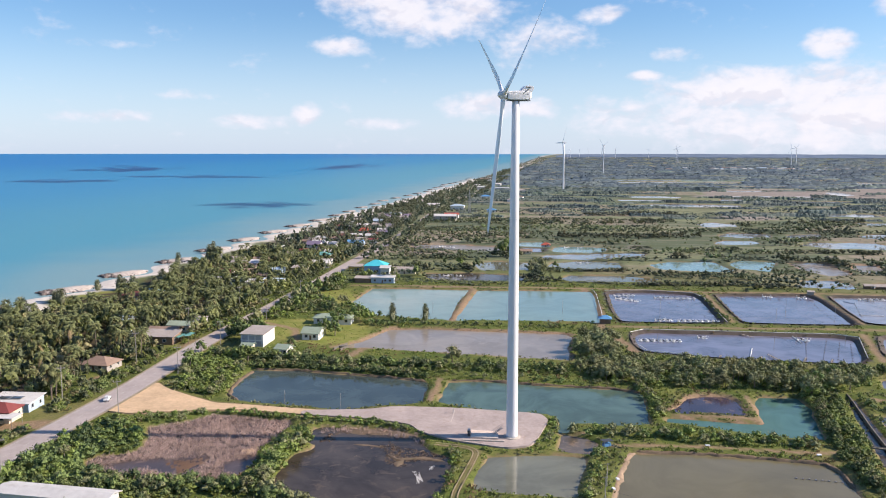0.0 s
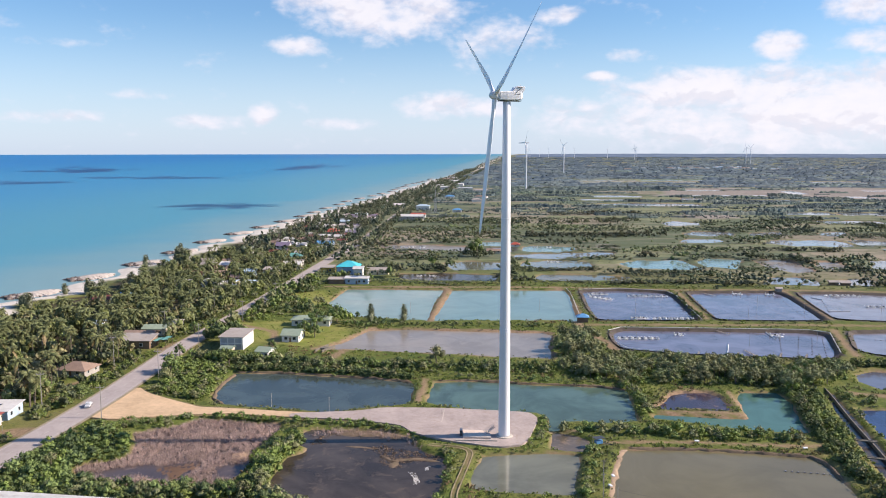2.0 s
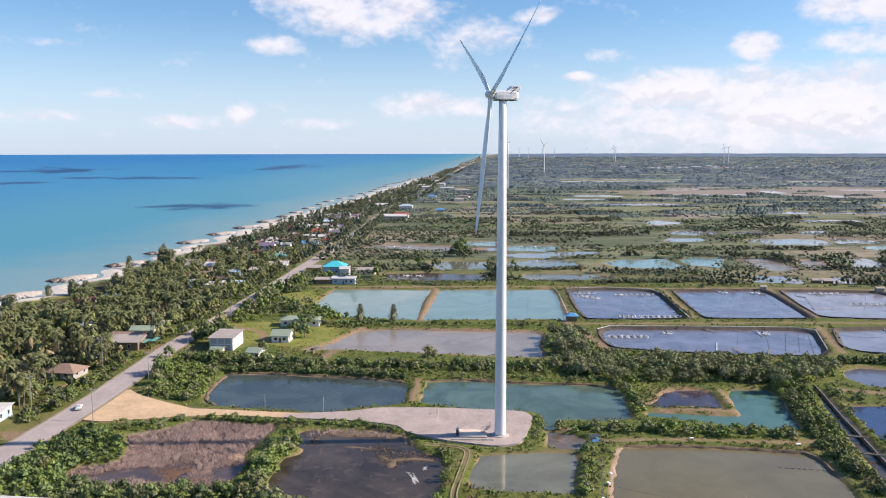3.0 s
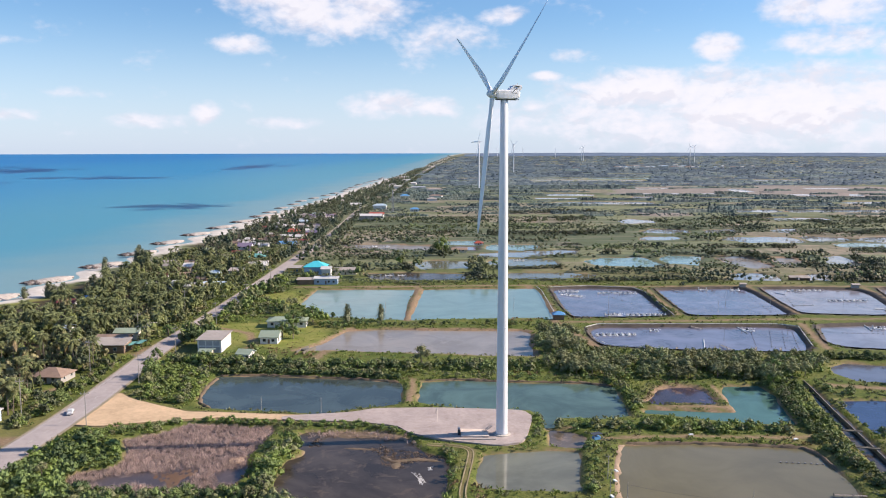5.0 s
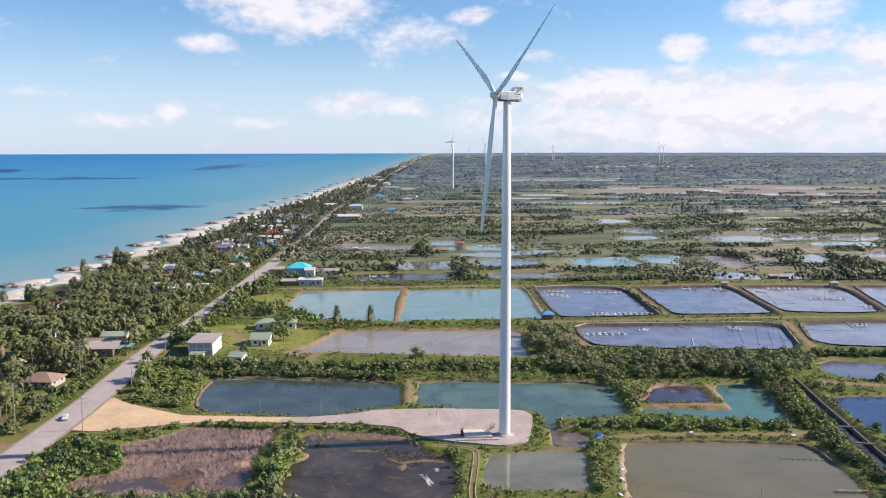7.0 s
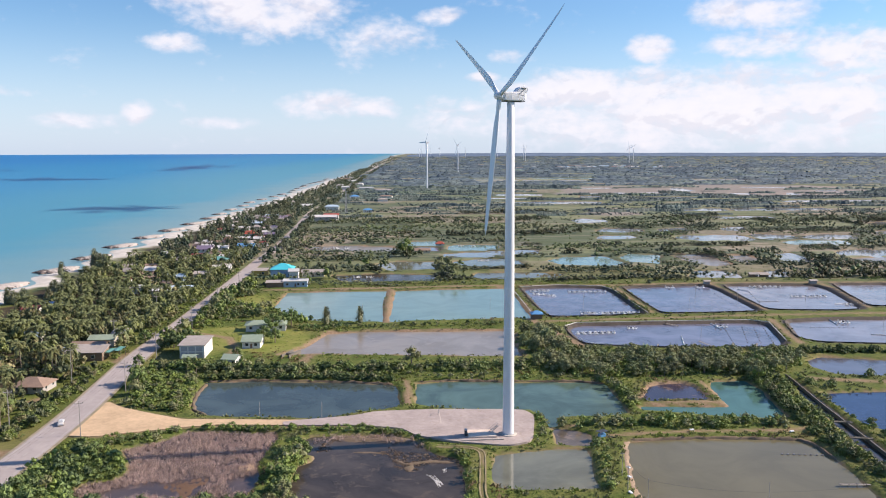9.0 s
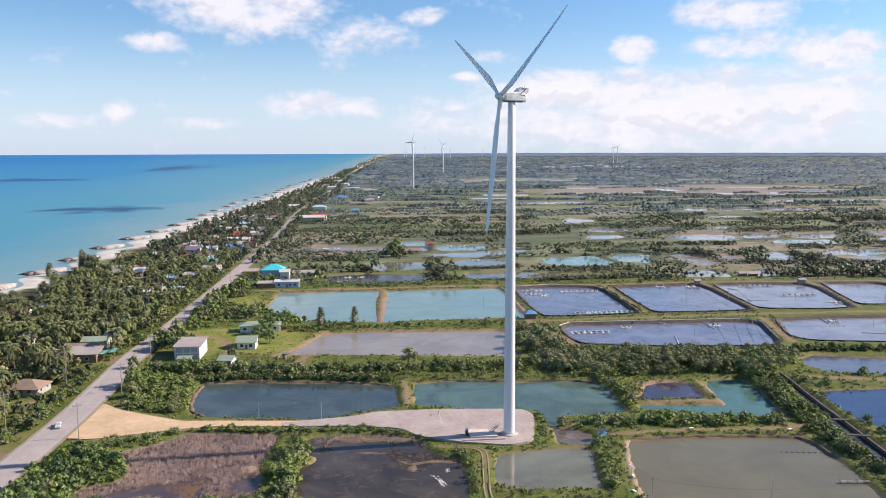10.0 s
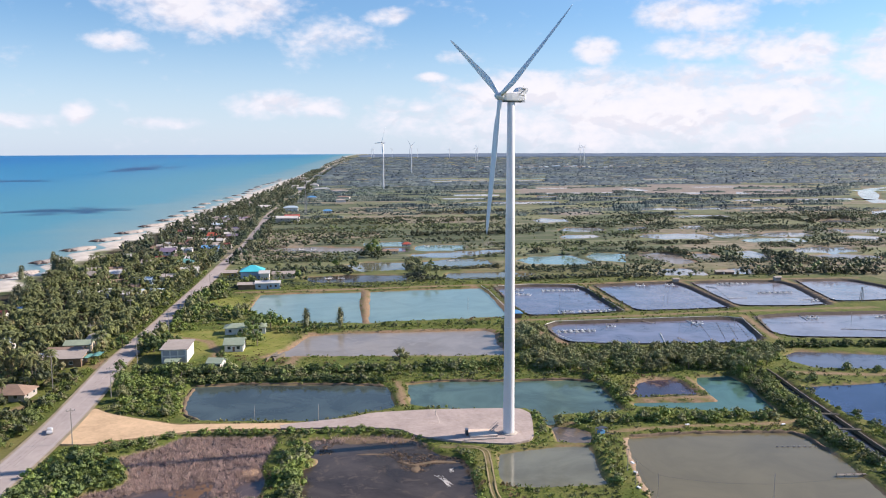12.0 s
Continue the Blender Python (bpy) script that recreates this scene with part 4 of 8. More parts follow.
# concrete wall along the drainage channel
channel = material("channel_concrete", (0.16, 0.145, 0.12), 0.9, vary=0.15, scale=1.2, bump=0.3, stain=0.5, stain_colour=(0.1, 0.09, 0.07))
edge = np.array([(98.5, 36.0), (96.9, 29.5), (90.7, 7.6), (86.4, -9.6), (81.3, -29.6), (78.5, -42.0)])
ts = np.linspace(0, 1, 60)
cum = np.concatenate([[0], np.cumsum(np.hypot(*np.diff(edge, axis=0).T))])
line = np.stack([np.interp(ts * cum[-1], cum, edge[:, 0]), np.interp(ts * cum[-1], cum, edge[:, 1])], 1)
V = np.concatenate([np.column_stack([line + np.array([ox, 0]), np.full(60, z)]) for ox, z in ((-0.2, -1.2), (-0.15, 0.3), (0.15, 0.3), (0.2, -0.3))])
F = [(j * 60 + i, j * 60 + i + 1, (j + 1) * 60 + i + 1, (j + 1) * 60 + i) for j in range(3) for i in range(59)]
tagged(mesh_object("channel_wall", V, np.array(F), [channel]), "weathered concrete wall along a narrow drainage channel", "channel wall", kind="structure")

# ---- road and pad ----


def strip_mesh(line, half, z, shift=0.0, step=6.0, narrow=1.0):
    """A ribbon along a polyline, in closely spaced quads."""
    pts = []
    for (x0, y0), (x1, y1) in zip(line, line[1:]):
        n = max(1, int(math.hypot(x1 - x0, y1 - y0) / step))
        pts += [(x0 + (x1 - x0) * k / n, y0 + (y1 - y0) * k / n) for k in range(n)]
    pts = np.array(pts + [line[-1]], float)
    for _ in range(3):
        pts[1:-1] = (pts[:-2] + 2 * pts[1:-1] + pts[2:]) / 4
    tan = np.gradient(pts, axis=0)
    tan /= np.linalg.norm(tan, axis=1)[:, None]
    nr = np.stack([tan[:, 1], -tan[:, 0]], 1)
    h = (half * np.interp(pts[:, 1], [60, 140], [1.0, narrow]))[:, None]
    a, b = pts + nr * (shift - h), pts + nr * (shift + h)
    V = []
    for p, q in zip(a, b):
        for s in (p, q):
            x, y, zz, k = settle(*s)
            V.append((x, y, zz + z * k))
    n = len(pts)
    F = [(2 * i, 2 * i + 1, 2 * i + 3, 2 * i + 2) for i in range(n - 1)]
    return np.array(V), np.array(F)


asphalt = material("asphalt", (0.37, 0.325, 0.31), 0.85, vary=0.1, scale=0.8, bump=0.2, stain=0.35, stain_colour=(0.2, 0.18, 0.17))
shoulder = material("gravel_shoulder", (0.30, 0.255, 0.175), 0.95, vary=0.25, scale=1.2, bump=0.4, stain=0.8, stain_colour=(0.14, 0.15, 0.06))
V, F = strip_mesh(ROAD, 4.7, 0.36, narrow=0.85)
tagged(mesh_object("road_verge", V, F, [shoulder]), "dusty gravel verge along the coast road", "road verge", kind="structure")
V, F = strip_mesh(ROAD, 3.9, 0.42, narrow=0.85)
tagged(mesh_object("road", V, F, [asphalt]), "worn light-grey asphalt coast road", "road", kind="structure")
paint = material("road_paint", (0.46, 0.43, 0.40), 0.8, vary=0.15, stain=0.7, stain_colour=(0.3, 0.28, 0.26))
for sh in (-3.2, 3.2):
    V, F = strip_mesh(ROAD[:7], 0.06, 0.43, sh)
    tagged(mesh_object("road_marking", V, F, [paint]), "faded white edge line on the road", "road marking", "road lines", "structure")


def centre_dashes():
    pts = np.array(ROAD[:10], float)
    cum = np.concatenate([[0], np.cumsum(np.hypot(*np.diff(pts, axis=0).T))])
    d = 0.0
    while d < cum[-1] - 4:
        seg = [(float(np.interp(q, cum, pts[:, 0])), float(np.interp(q, cum, pts[:, 1]))) for q in (d, d + 2.4)]
        V, F = strip_mesh(seg, 0.07, 0.43, step=1.2)
        tagged(mesh_object("road_marking", V, F, [paint]), "faded white dash along the road's middle", "road marking", "road dashes", "structure")
        d += 7.0


centre_dashes()


def slab(name, poly, z0, z1, mat, label, category, kind="structure"):
    bm = bmesh.new()
    top = bm.faces.new([bm.verts.new((x, y, z1)) for x, y in poly])
    if top.normal.z < 0:
        top.normal_flip()
    ex = bmesh.ops.extrude_face_region(bm, geom=[top])
    bmesh.ops.translate(bm, verts=[v for v in ex["geom"] if isinstance(v, bmesh.types.BMVert)], vec=(0, 0, 0))
    for v in top.verts:
        v.co.z = z0
    bmesh.ops.recalc_face_normals(bm, faces=bm.faces)
    me = bpy.data.meshes.new(name)
    bm.to_mesh(me), bm.free()
    me.materials.append(mat)
    return tagged(new(name, me), label, category, kind=kind)


def rounded(poly, times=2):
    """The outline with its corners cut, a few times over."""
    for _ in range(times):
        out = []
        for (x0, y0), (x1, y1) in zip(poly, poly[1:] + poly[:1]):
            out += [(x0 * 0.86 + x1 * 0.14, y0 * 0.86 + y1 * 0.14), (x0 * 0.14 + x1 * 0.86, y0 * 0.14 + y1 * 0.86)]
        poly = out
    return poly


gravel = material("pad_gravel", (0.375, 0.315, 0.292), 0.95, vary=0.17, scale=0.9, bump=0.3, stain=0.55, stain_colour=(0.27, 0.205, 0.16))
slab("pavement", rounded(PAD), -0.4, 0.36, gravel, "pinkish-grey gravel pad round the turbine tower", "gravel pad")
V, F = strip_mesh([(-13.4, 22.3), (-13.7, 17), (-14.6, 11)], 0.12, 0.372, step=2)
tagged(mesh_object("pavement_joint", V, F, [material("joint_sand", (0.50, 0.43, 0.38), 0.95, vary=0.3, scale=2)]), "pale sandy joint across the gravel pad", "joint", kind="structure")
RUT = material("path_rut", (0.29, 0.235, 0.14), 0.95, vary=0.35, scale=1.5, bump=0.3, stain=0.9, stain_colour=(0.15, 0.16, 0.055))
for sh in (-0.6, 0.6):
    V, F = strip_mesh(FOOTPATH, 0.14, 0.235, sh, step=1.5)
    tagged(mesh_object("path_rut", V, F, [RUT]), "bare sandy wheel rut of a narrow dike path", "path", "path ruts", "structure")
sandy = material("sandy_track", (0.55, 0.395, 0.245), 0.95, vary=0.16, scale=0.7, bump=0.3, stain=0.55, stain_colour=(0.38, 0.27, 0.16))
V, F = strip_mesh(TRACK, 2.1, 0.26, step=3)
tagged(mesh_object("track", V, F, [sandy]), "sandy access track from the road to the pad", "track", kind="structure")
slab("apron", rounded(APRON, 1), -0.3, 0.245, sandy, "fan of bare orange sand beside the road", "sand apron")

# ---- helpers for parts ----


def part(name, bm, mat, parent=None, label="", smooth=False):
    """Links a bmesh as one mesh object under a thing or a part."""
    me = bpy.data.meshes.new(name)
    bmesh.ops.recalc_face_normals(bm, faces=bm.faces)
    bm.to_mesh(me), bm.free()
    me.materials.append(mat)
    if smooth:
        me.polygons.foreach_set("use_smooth", np.full(len(me.polygons), True))
    ob = new(name, me)
    ob.parent = parent
    if label:
        ob["label"] = label
    return ob


def box(x0, y0, z0, x1, y1, z1, bevel=0.0):
    bm = bmesh.new()
    bmesh.ops.create_cube(bm, size=1)
    for v in bm.verts:
        v.co = Vector((x0 + (v.co.x + 0.5) * (x1 - x0), y0 + (v.co.y + 0.5) * (y1 - y0), z0 + (v.co.z + 0.5) * (z1 - z0)))
    if bevel:
        bmesh.ops.bevel(bm, geom=bm.edges[:], offset=bevel, segments=2, affect="EDGES", profile=0.6)
    return bm


def lathe(profile, seg=24, centre=(0, 0, 0)):
    """Solid of revolution about z from (radius, height) pairs."""
    bm = bmesh.new()
    loops = []
    for r, z in profile:
        loops.append([bm.verts.new((centre[0] + r * math.cos(2 * math.pi * k / seg), centre[1] + r * math.sin(2 * math.pi * k / seg), centre[2] + z)) for k in range(seg)])
    for a, b in zip(loops, loops[1:]):
        for k in range(seg):
            bm.faces.new((a[k], a[(k + 1) % seg], b[(k + 1) % seg], b[k]))
    for lp, flip in ((loops[0], True), (loops[-1], False)):
        if len({tuple(v.co) for v in lp}) > 2:
            bm.faces.new(lp[::-1] if flip else lp)
    return bm


def rod(a, b, r0, r1=None, seg=8):
    """A tapered bar from a to b."""
    a, b = Vector(a), Vector(b)
    bm = lathe([(r0, 0), (r0 if r1 is None else r1, (b - a).length)], seg)
    bmesh.ops.transform(bm, matrix=Matrix.Translation(a) @ (b - a).to_track_quat("Z", "Y").to_matrix().to_4x4(), verts=bm.verts)
    return bm


def thing(name, m, label, category, group="", kind=""):
    ob = new(name)
    ob.empty_display_size = 0.5
    ob.matrix_basis = m
    return tagged(ob, label, category, group, kind)


# ---- wind turbine ----
white_paint = material("turbine_paint", (0.71, 0.725, 0.765), 0.38, vary=0.025, scale=0.4, spec=0.5, stain=0.10, stain_colour=(0.55, 0.54, 0.52))
blade_paint = material("blade_paint", (0.74, 0.76, 0.79), 0.35, vary=0.03, scale=0.5, spec=0.5)
grey_metal = material("grey_metal", (0.32, 0.33, 0.34), 0.5, metal=0.6, vary=0.1)
concrete = material("concrete", (0.46, 0.42, 0.37), 0.9, vary=0.12, scale=2, bump=0.2, stain=0.4, stain_colour=(0.28, 0.24, 0.2))
dark_paint = material("dark_paint", (0.05, 0.055, 0.065), 0.5, vary=0.1)


PITCH = -21.0                         # degrees by which the idling blades are turned out of the wind


def blade_mesh(length):
    """A twisted, tapered aerofoil from a round root to a fine tip, along +z; the chord lies along x."""
    bm = bmesh.new()
    loops = []
    n = 16
    for i in range(25):
        s = i / 24
        root = max(0.0, 1 - s / 0.16)
        chord = np.interp(s, [0, 0.06, 0.2, 0.3, 0.6, 0.9, 0.98, 1], [1.5, 1.6, 2.8, 2.75, 2.1, 1.35, 0.85, 0.1])
        thick = np.interp(s, [0, 0.06, 0.2, 0.5, 1], [1.5, 1.45, 0.8, 0.42, 0.08])
        twist = radians(np.interp(s, [0, 0.2, 0.5, 1], [16, 14, 5, 0])) + radians(PITCH)
        ring = []
        for k in range(n):
            a = 2 * math.pi * k / n
            ex, ey = math.cos(a), math.sin(a)
            # pull the outline from a circle towards a teardrop
            taper = 1 - (1 - root) * 0.5 * (ex + 1) * 0.75
            x = (ex * 0.5 - (1 - root) * -0.2) * chord
            y = ey * 0.5 * thick * (taper if root < 1 else 1)
            ring.append(bm.verts.new((x * math.cos(twist) - y * math.sin(twist), x * math.sin(twist) + y * math.cos(twist) - 0.9 * s * s, s * length)))
        loops.append(ring)
    for a, b in zip(loops, loops[1:]):
        for k in range(n):
            bm.faces.new((a[k], a[(k + 1) % n], b[(k + 1) % n], b[k]))
    bm.faces.new(loops[0][::-1]), bm.faces.new(loops[-1])
    return bm


def nacelle_mesh():
    """Rounded housing along -y (front) to +y, wider than high, with a slightly raised rear."""
    bm = bmesh.new()
    secs = [(-2.0, 1.25, -1.15, 1.0), (-1.6, 1.55, -1.5, 1.2), (0.5, 1.75, -1.65, 1.3), (3.6, 1.75, -1.6, 1.35), (5.0, 1.65, -1.35, 1.35), (5.6, 1.35, -0.9, 1.2)]
    loops = []
    for y, hw, lo, hi in secs:
        ring = []
        for k in range(16):
            a = 2 * math.pi * k / 16
            c, s = math.cos(a), math.sin(a)
            sx, sz = math.copysign(abs(c) ** 0.3, c), math.copysign(abs(s) ** 0.3, s)
            ring.append(bm.verts.new((sx * hw, y, (lo + hi) / 2 + sz * (hi - lo) / 2)))
        loops.append(ring)
    for a, b in zip(loops, loops[1:]):
        for k in range(16):
            bm.faces.new((a[k], a[(k + 1) % 16], b[(k + 1) % 16], b[k]))
    bm.faces.new(loops[0][::-1]), bm.faces.new(loops[-1])
    return bm


def spinner_mesh():
    bm = lathe([(0.02, 1.9), (0.55, 1.75), (1.0, 1.3), (1.3, 0.6), (1.4, -0.2), (1.35, -0.9), (0.9, -1.0)][::-1], 20)
    return bm


def wind_turbine(m, hub, length, yaw, phase, detailed, label, group=""):
    """Tower, nacelle and three-bladed rotor; yaw is the compass turn of the rotor's face from -y towards -x."""
    top = hub - 1.25
    ob = thing("wind_turbine", m, label, "wind turbine", group)
    k = hub / 82.2
    part("tower", lathe([(1.42 * k, 0.0), (1.4 * k, 0.6), (1.27 * k, top * 0.33), (1.1 * k, top * 0.66), (0.88 * k, top), (0.5 * k, top + 0.4)], 32 if detailed else 10), white_paint, ob, smooth=True)
    if detailed:
        for h in (0.33, 0.66):
            part("flange", lathe([(np.interp(h, [0.33, 0.66], [1.28, 1.11]), top * h - 0.09), (np.interp(h, [0.33, 0.66], [1.3, 1.13]), top * h - 0.08), (np.interp(h, [0.33, 0.66], [1.3, 1.13]), top * h + 0.08), (np.interp(h, [0.33, 0.66], [1.28, 1.11]), top * h + 0.09)], 32), white_paint, ob, smooth=True)
        part("foundation", lathe([(2.1, -0.2), (2.1, 0.12), (1.95, 0.2), (1.45, 0.2)], 32), concrete, ob, "round concrete foundation ring")
    turn = Matrix.Translation((0, 0, hub)) @ Matrix.Rotation(-yaw, 4, "Z") @ Matrix.Scale(k * 0.76, 4) @ Matrix.Translation((0, -0.9, 0))

    def add(name, bm, mat, mm, parent, label="", smooth=True):
        bmesh.ops.transform(bm, matrix=turn @ mm, verts=bm.verts)
        return part(name, bm, mat, parent, label, smooth)
    nac = add("nacelle", nacelle_mesh() if detailed else box(-1.6, -2, -1.5, 1.6, 5.5, 1.6), white_paint, Matrix.Identity(4), ob, smooth=False)
    if detailed:
        # raised tail fin with grey bars and a wind vane at the rear
        fin = bmesh.new()
        side = [(1.9, 1.0), (3.3, 2.6), (3.9, 2.85), (6.1, 2.7), (6.2, 1.8), (5.6, 0.9)]
        rows = [[fin.verts.new((x, y, z)) for y, z in side] for x in (-1.6, 1.6)]
        fin.faces.new(rows[0]), fin.faces.new(rows[1][::-1])
        for q in range(6):
            fin.faces.new((rows[0][q], rows[0][(q + 1) % 6], rows[1][(q + 1) % 6], rows[1][q]))
        bmesh.ops.bevel(fin, geom=fin.edges[:], offset=0.12, segments=2, affect="EDGES", profile=0.6)
        tail = add("tail_fin", fin, white_paint, Matrix.Identity(4), nac, "raised white fin at the housing's rear", False)
        for y0, z0, y1, z1 in ((3.8, 2.4, 5.3, 2.4), (2.9, 0.5, 5.0, 2.2), (2.6, 0.3, 4.5, 0.3)):
            for sx in (-1, 1):
                add("stripe", rod((sx * 1.62, y0, z0), (sx * 1.62, y1, z1), 0.17, seg=6), grey_metal, Matrix.Identity(4), tail, "grey bar painted on the fin", False)
        add("underside", box(-1.4, -1.8, -1.75, 1.4, 5.2, -1.55, 0.05), dark_paint, Matrix.Identity(4), nac, "dark lower edge of the housing", False)
        add("wind_vane", rod((0.6, 5.0, 2.6), (0.6, 5.0, 3.5), 0.05), grey_metal, Matrix.Identity(4), nac)
    tilt = Matrix.Translation((0, -3.0, 0.0)) @ Matrix.Rotation(radians(-5), 4, "X")
    rotor = add("rotor_hub", spinner_mesh() if detailed else lathe([(1.3, -0.9), (1.3, 0.4), (0.3, 1.8)], 8), white_paint, tilt @ Matrix.Rotation(radians(90), 4, "X"), ob)
    for i in range(3):
        spin = Matrix.Rotation(phase + i * 2 * math.pi / 3, 4, "Y")
        add("blade", blade_mesh(length / (k * 0.76)), blade_paint, tilt @ spin @ Matrix.Translation((0, 0, 0.7)), rotor)
    return ob


wind_turbine(pose(0, 0, 0.4), 81.2, 31.8, radians(79), radians(59.6), True, "tall white three-bladed wind turbine on a gravel pad")
FAR_TURBINES = [(192, 1238, 0.5, 79), (457, 2244, 1.2, 74), (1646, 3736, 1.7, 78), (1741, 3901, 0.9, 80), (1426, 4877, 0.2, 75), (1365, 4629, 1.1, 75), (1775, 6907, 0.3, 76), (1535, 7125, 1.0, 75), (1292, 7078, 0.6, 77), (1148, 7333, 1.5, 79), (1220, 7656, 0.1, 75), (1439, 8416, 0.7, 70)]
for x, y, ph, yw in FAR_TURBINES:
    sx, sy, sz, k = settle(x, y)
    w = wind_turbine(pose(sx, sy, sz), 81.8, 32.5, radians(yw), ph, False, "distant white wind turbine among the fields", "distant turbines")
    w.scale = (k, k, k)

# ---- vegetation ----
LEAVES = [
    material("leaf_green", (0.140, 0.187, 0.064), 0.6, vary=0.25, scale=0.5, island=0.26, translucent=0.07, spec=0.15),
    material("leaf_olive", (0.191, 0.202, 0.101), 0.65, vary=0.25, scale=0.5, island=0.26, translucent=0.07, spec=0.15),
    material("leaf_bright", (0.186, 0.244, 0.066), 0.6, vary=0.2, scale=0.5, island=0.26, translucent=0.15, spec=0.15),
    material("leaf_dark", (0.076, 0.107, 0.046), 0.6, vary=0.25, scale=0.5, island=0.26, translucent=0.05, spec=0.15),
]
# trees of the plain and beyond: blue-grey haze is put into the leaf colour
HAZE_LEAVES = [material("haze_leaf" + str(i), c, 0.7, vary=0.3, scale=0.12, island=0.35) for i, c in enumerate([(0.081, 0.115, 0.125), (0.112, 0.142, 0.136), (0.108, 0.148, 0.127), (0.057, 0.087, 0.104)])]
HAZED_PLAIN_LEAVES = [material("hazed_plain_leaf" + str(i), c, 0.7, vary=0.25, scale=0.2, island=0.4, spec=0.15) for i, c in enumerate([(0.095, 0.124, 0.105), (0.126, 0.147, 0.123), (0.126, 0.160, 0.115), (0.067, 0.092, 0.091)])]
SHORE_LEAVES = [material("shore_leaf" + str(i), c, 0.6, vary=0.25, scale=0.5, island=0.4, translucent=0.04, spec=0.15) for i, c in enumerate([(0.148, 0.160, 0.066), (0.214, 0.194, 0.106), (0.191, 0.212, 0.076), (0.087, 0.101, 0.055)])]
MID_LEAVES = [material("dike_leaf" + str(i), c, 0.65, vary=0.25, scale=0.3, island=0.45, translucent=0.04, spec=0.15) for i, c in enumerate([(0.106, 0.120, 0.064), (0.148, 0.144, 0.085), (0.148, 0.172, 0.076), (0.071, 0.085, 0.057)])]
# far shore trees and palms: bluer leaf colours stand in for haze
FAR_SHORE = [material("far_shore_leaf" + str(i), c, 0.65, vary=0.25, scale=0.3, island=0.4, spec=0.15) for i, c in enumerate([(0.119, 0.148, 0.085), (0.164, 0.175, 0.106), (0.143, 0.179, 0.092), (0.065, 0.090, 0.061)])]
far_palm = material("far_palm_leaf", (0.112, 0.130, 0.074), 0.65, vary=0.25, scale=0.6, island=0.4, spec=0.12)
palm_leaf = material("palm_leaf", (0.134, 0.142, 0.062), 0.6, vary=0.25, scale=0.6, island=0.4, translucent=0.04, spec=0.12)
palm_dry = material("palm_dry", (0.22, 0.17, 0.08), 0.7, vary=0.25, scale=0.6, island=0.3)
needle = material("casuarina_leaf", (0.185, 0.200, 0.125), 0.7, vary=0.25, scale=0.6, island=0.3, translucent=0.15)
bark = material("bark", (0.17, 0.14, 0.115), 0.9, vary=0.25, scale=3, bump=0.4)
dry_leaf = material("dry_leaf", (0.20, 0.15, 0.075), 0.8, vary=0.25, scale=0.6, island=0.4, translucent=0.1)


def ball(c, r, seg, ring, rng, squash=1.0):
    """A lumpy closed blob of quads."""
    V, F = [], []
    for i in range(ring + 1):
        ph = math.pi * i / ring
        for k in range(seg):
            a = 2 * math.pi * (k + 0.5 * (i % 2)) / seg
            q = r * rng.uniform(0.8, 1.15)
            V.append((c[0] + q * math.sin(ph) * math.cos(a), c[1] + q * math.sin(ph) * math.sin(a), c[2] + q * math.cos(ph) * squash))
    for i in range(ring):
        for k in range(seg):
            F.append((i * seg + k, (i + 1) * seg + k, (i + 1) * seg + (k + 1) % seg, i * seg + (k + 1) % seg))
    return V, F


def leafy(seed, rx, h, base, lobes, leaves, leaf, seg=6, ring=3, core=0.6):
    """A crown of lobes: an inner mass with leaf sprays standing off it. Unit: metres; foot at z = 0."""
    rng = np.random.RandomState(seed)
    V, F = [], []
    cs = []
    for i in range(lobes):
        a = 2 * math.pi * (i / max(1, lobes - 1)) + rng.uniform(-0.5, 0.5)
        out = 0 if i == 0 else rng.uniform(0.35, 0.72)
        rr = rng.uniform(0.38, 0.58) if lobes > 1 else 0.9
        top = h - rr * rx * 0.8 - (0 if i == 0 else rng.uniform(0.1, 0.5) * (h - base))
        cs.append((out * rx * math.cos(a), out * rx * math.sin(a), max(base + rr * rx * 0.5, top), rr * rx))
    for x, y, z, r in cs:
        v, f = ball((x, y, z), r * core, seg, ring, rng, 0.9)
        F += [tuple(q + len(V) for q in g) for g in f]
        V += v
    for _ in range(leaves):
        x, y, z, r = cs[rng.randint(len(cs))]
        d = rng.normal(size=3)
        d[2] = d[2] * 0.8 + 0.25
        d /= np.linalg.norm(d)
        p = np.array((x, y, z)) + d * r * rng.uniform(0.62, 1.16) * np.array((1, 1, 0.92))
        nrm = d + rng.normal(size=3) * 0.55
        nrm /= np.linalg.norm(nrm)
        t = np.cross(nrm, rng.normal(size=3))
        t /= np.linalg.norm(t)
        b = np.cross(nrm, t)
        s, w = leaf * rng.uniform(0.6, 1.35), rng.uniform(0.45, 0.9)
        n0 = len(V)
        V += [tuple(p - t * s), tuple(p - b * s * w * 0.6 + nrm * 0.12 * s), tuple(p + t * s), tuple(p + b * s * w + nrm * 0.1 * s)]
        F.append((n0, n0 + 1, n0 + 2, n0 + 3))
    return np.array(V), np.array(F)


def tube(points, radii, seg=5):
    V, F = [], []
    for (x, y, z), r in zip(points, radii):
        V += [(x + r * math.cos(2 * math.pi * k / seg), y + r * math.sin(2 * math.pi * k / seg), z) for k in range(seg)]
    for i in range(len(points) - 1):
        for k in range(seg):
            F.append((i * seg + k, i * seg + (k + 1) % seg, (i + 1) * seg + (k + 1) % seg, (i + 1) * seg + k))
    return V, F


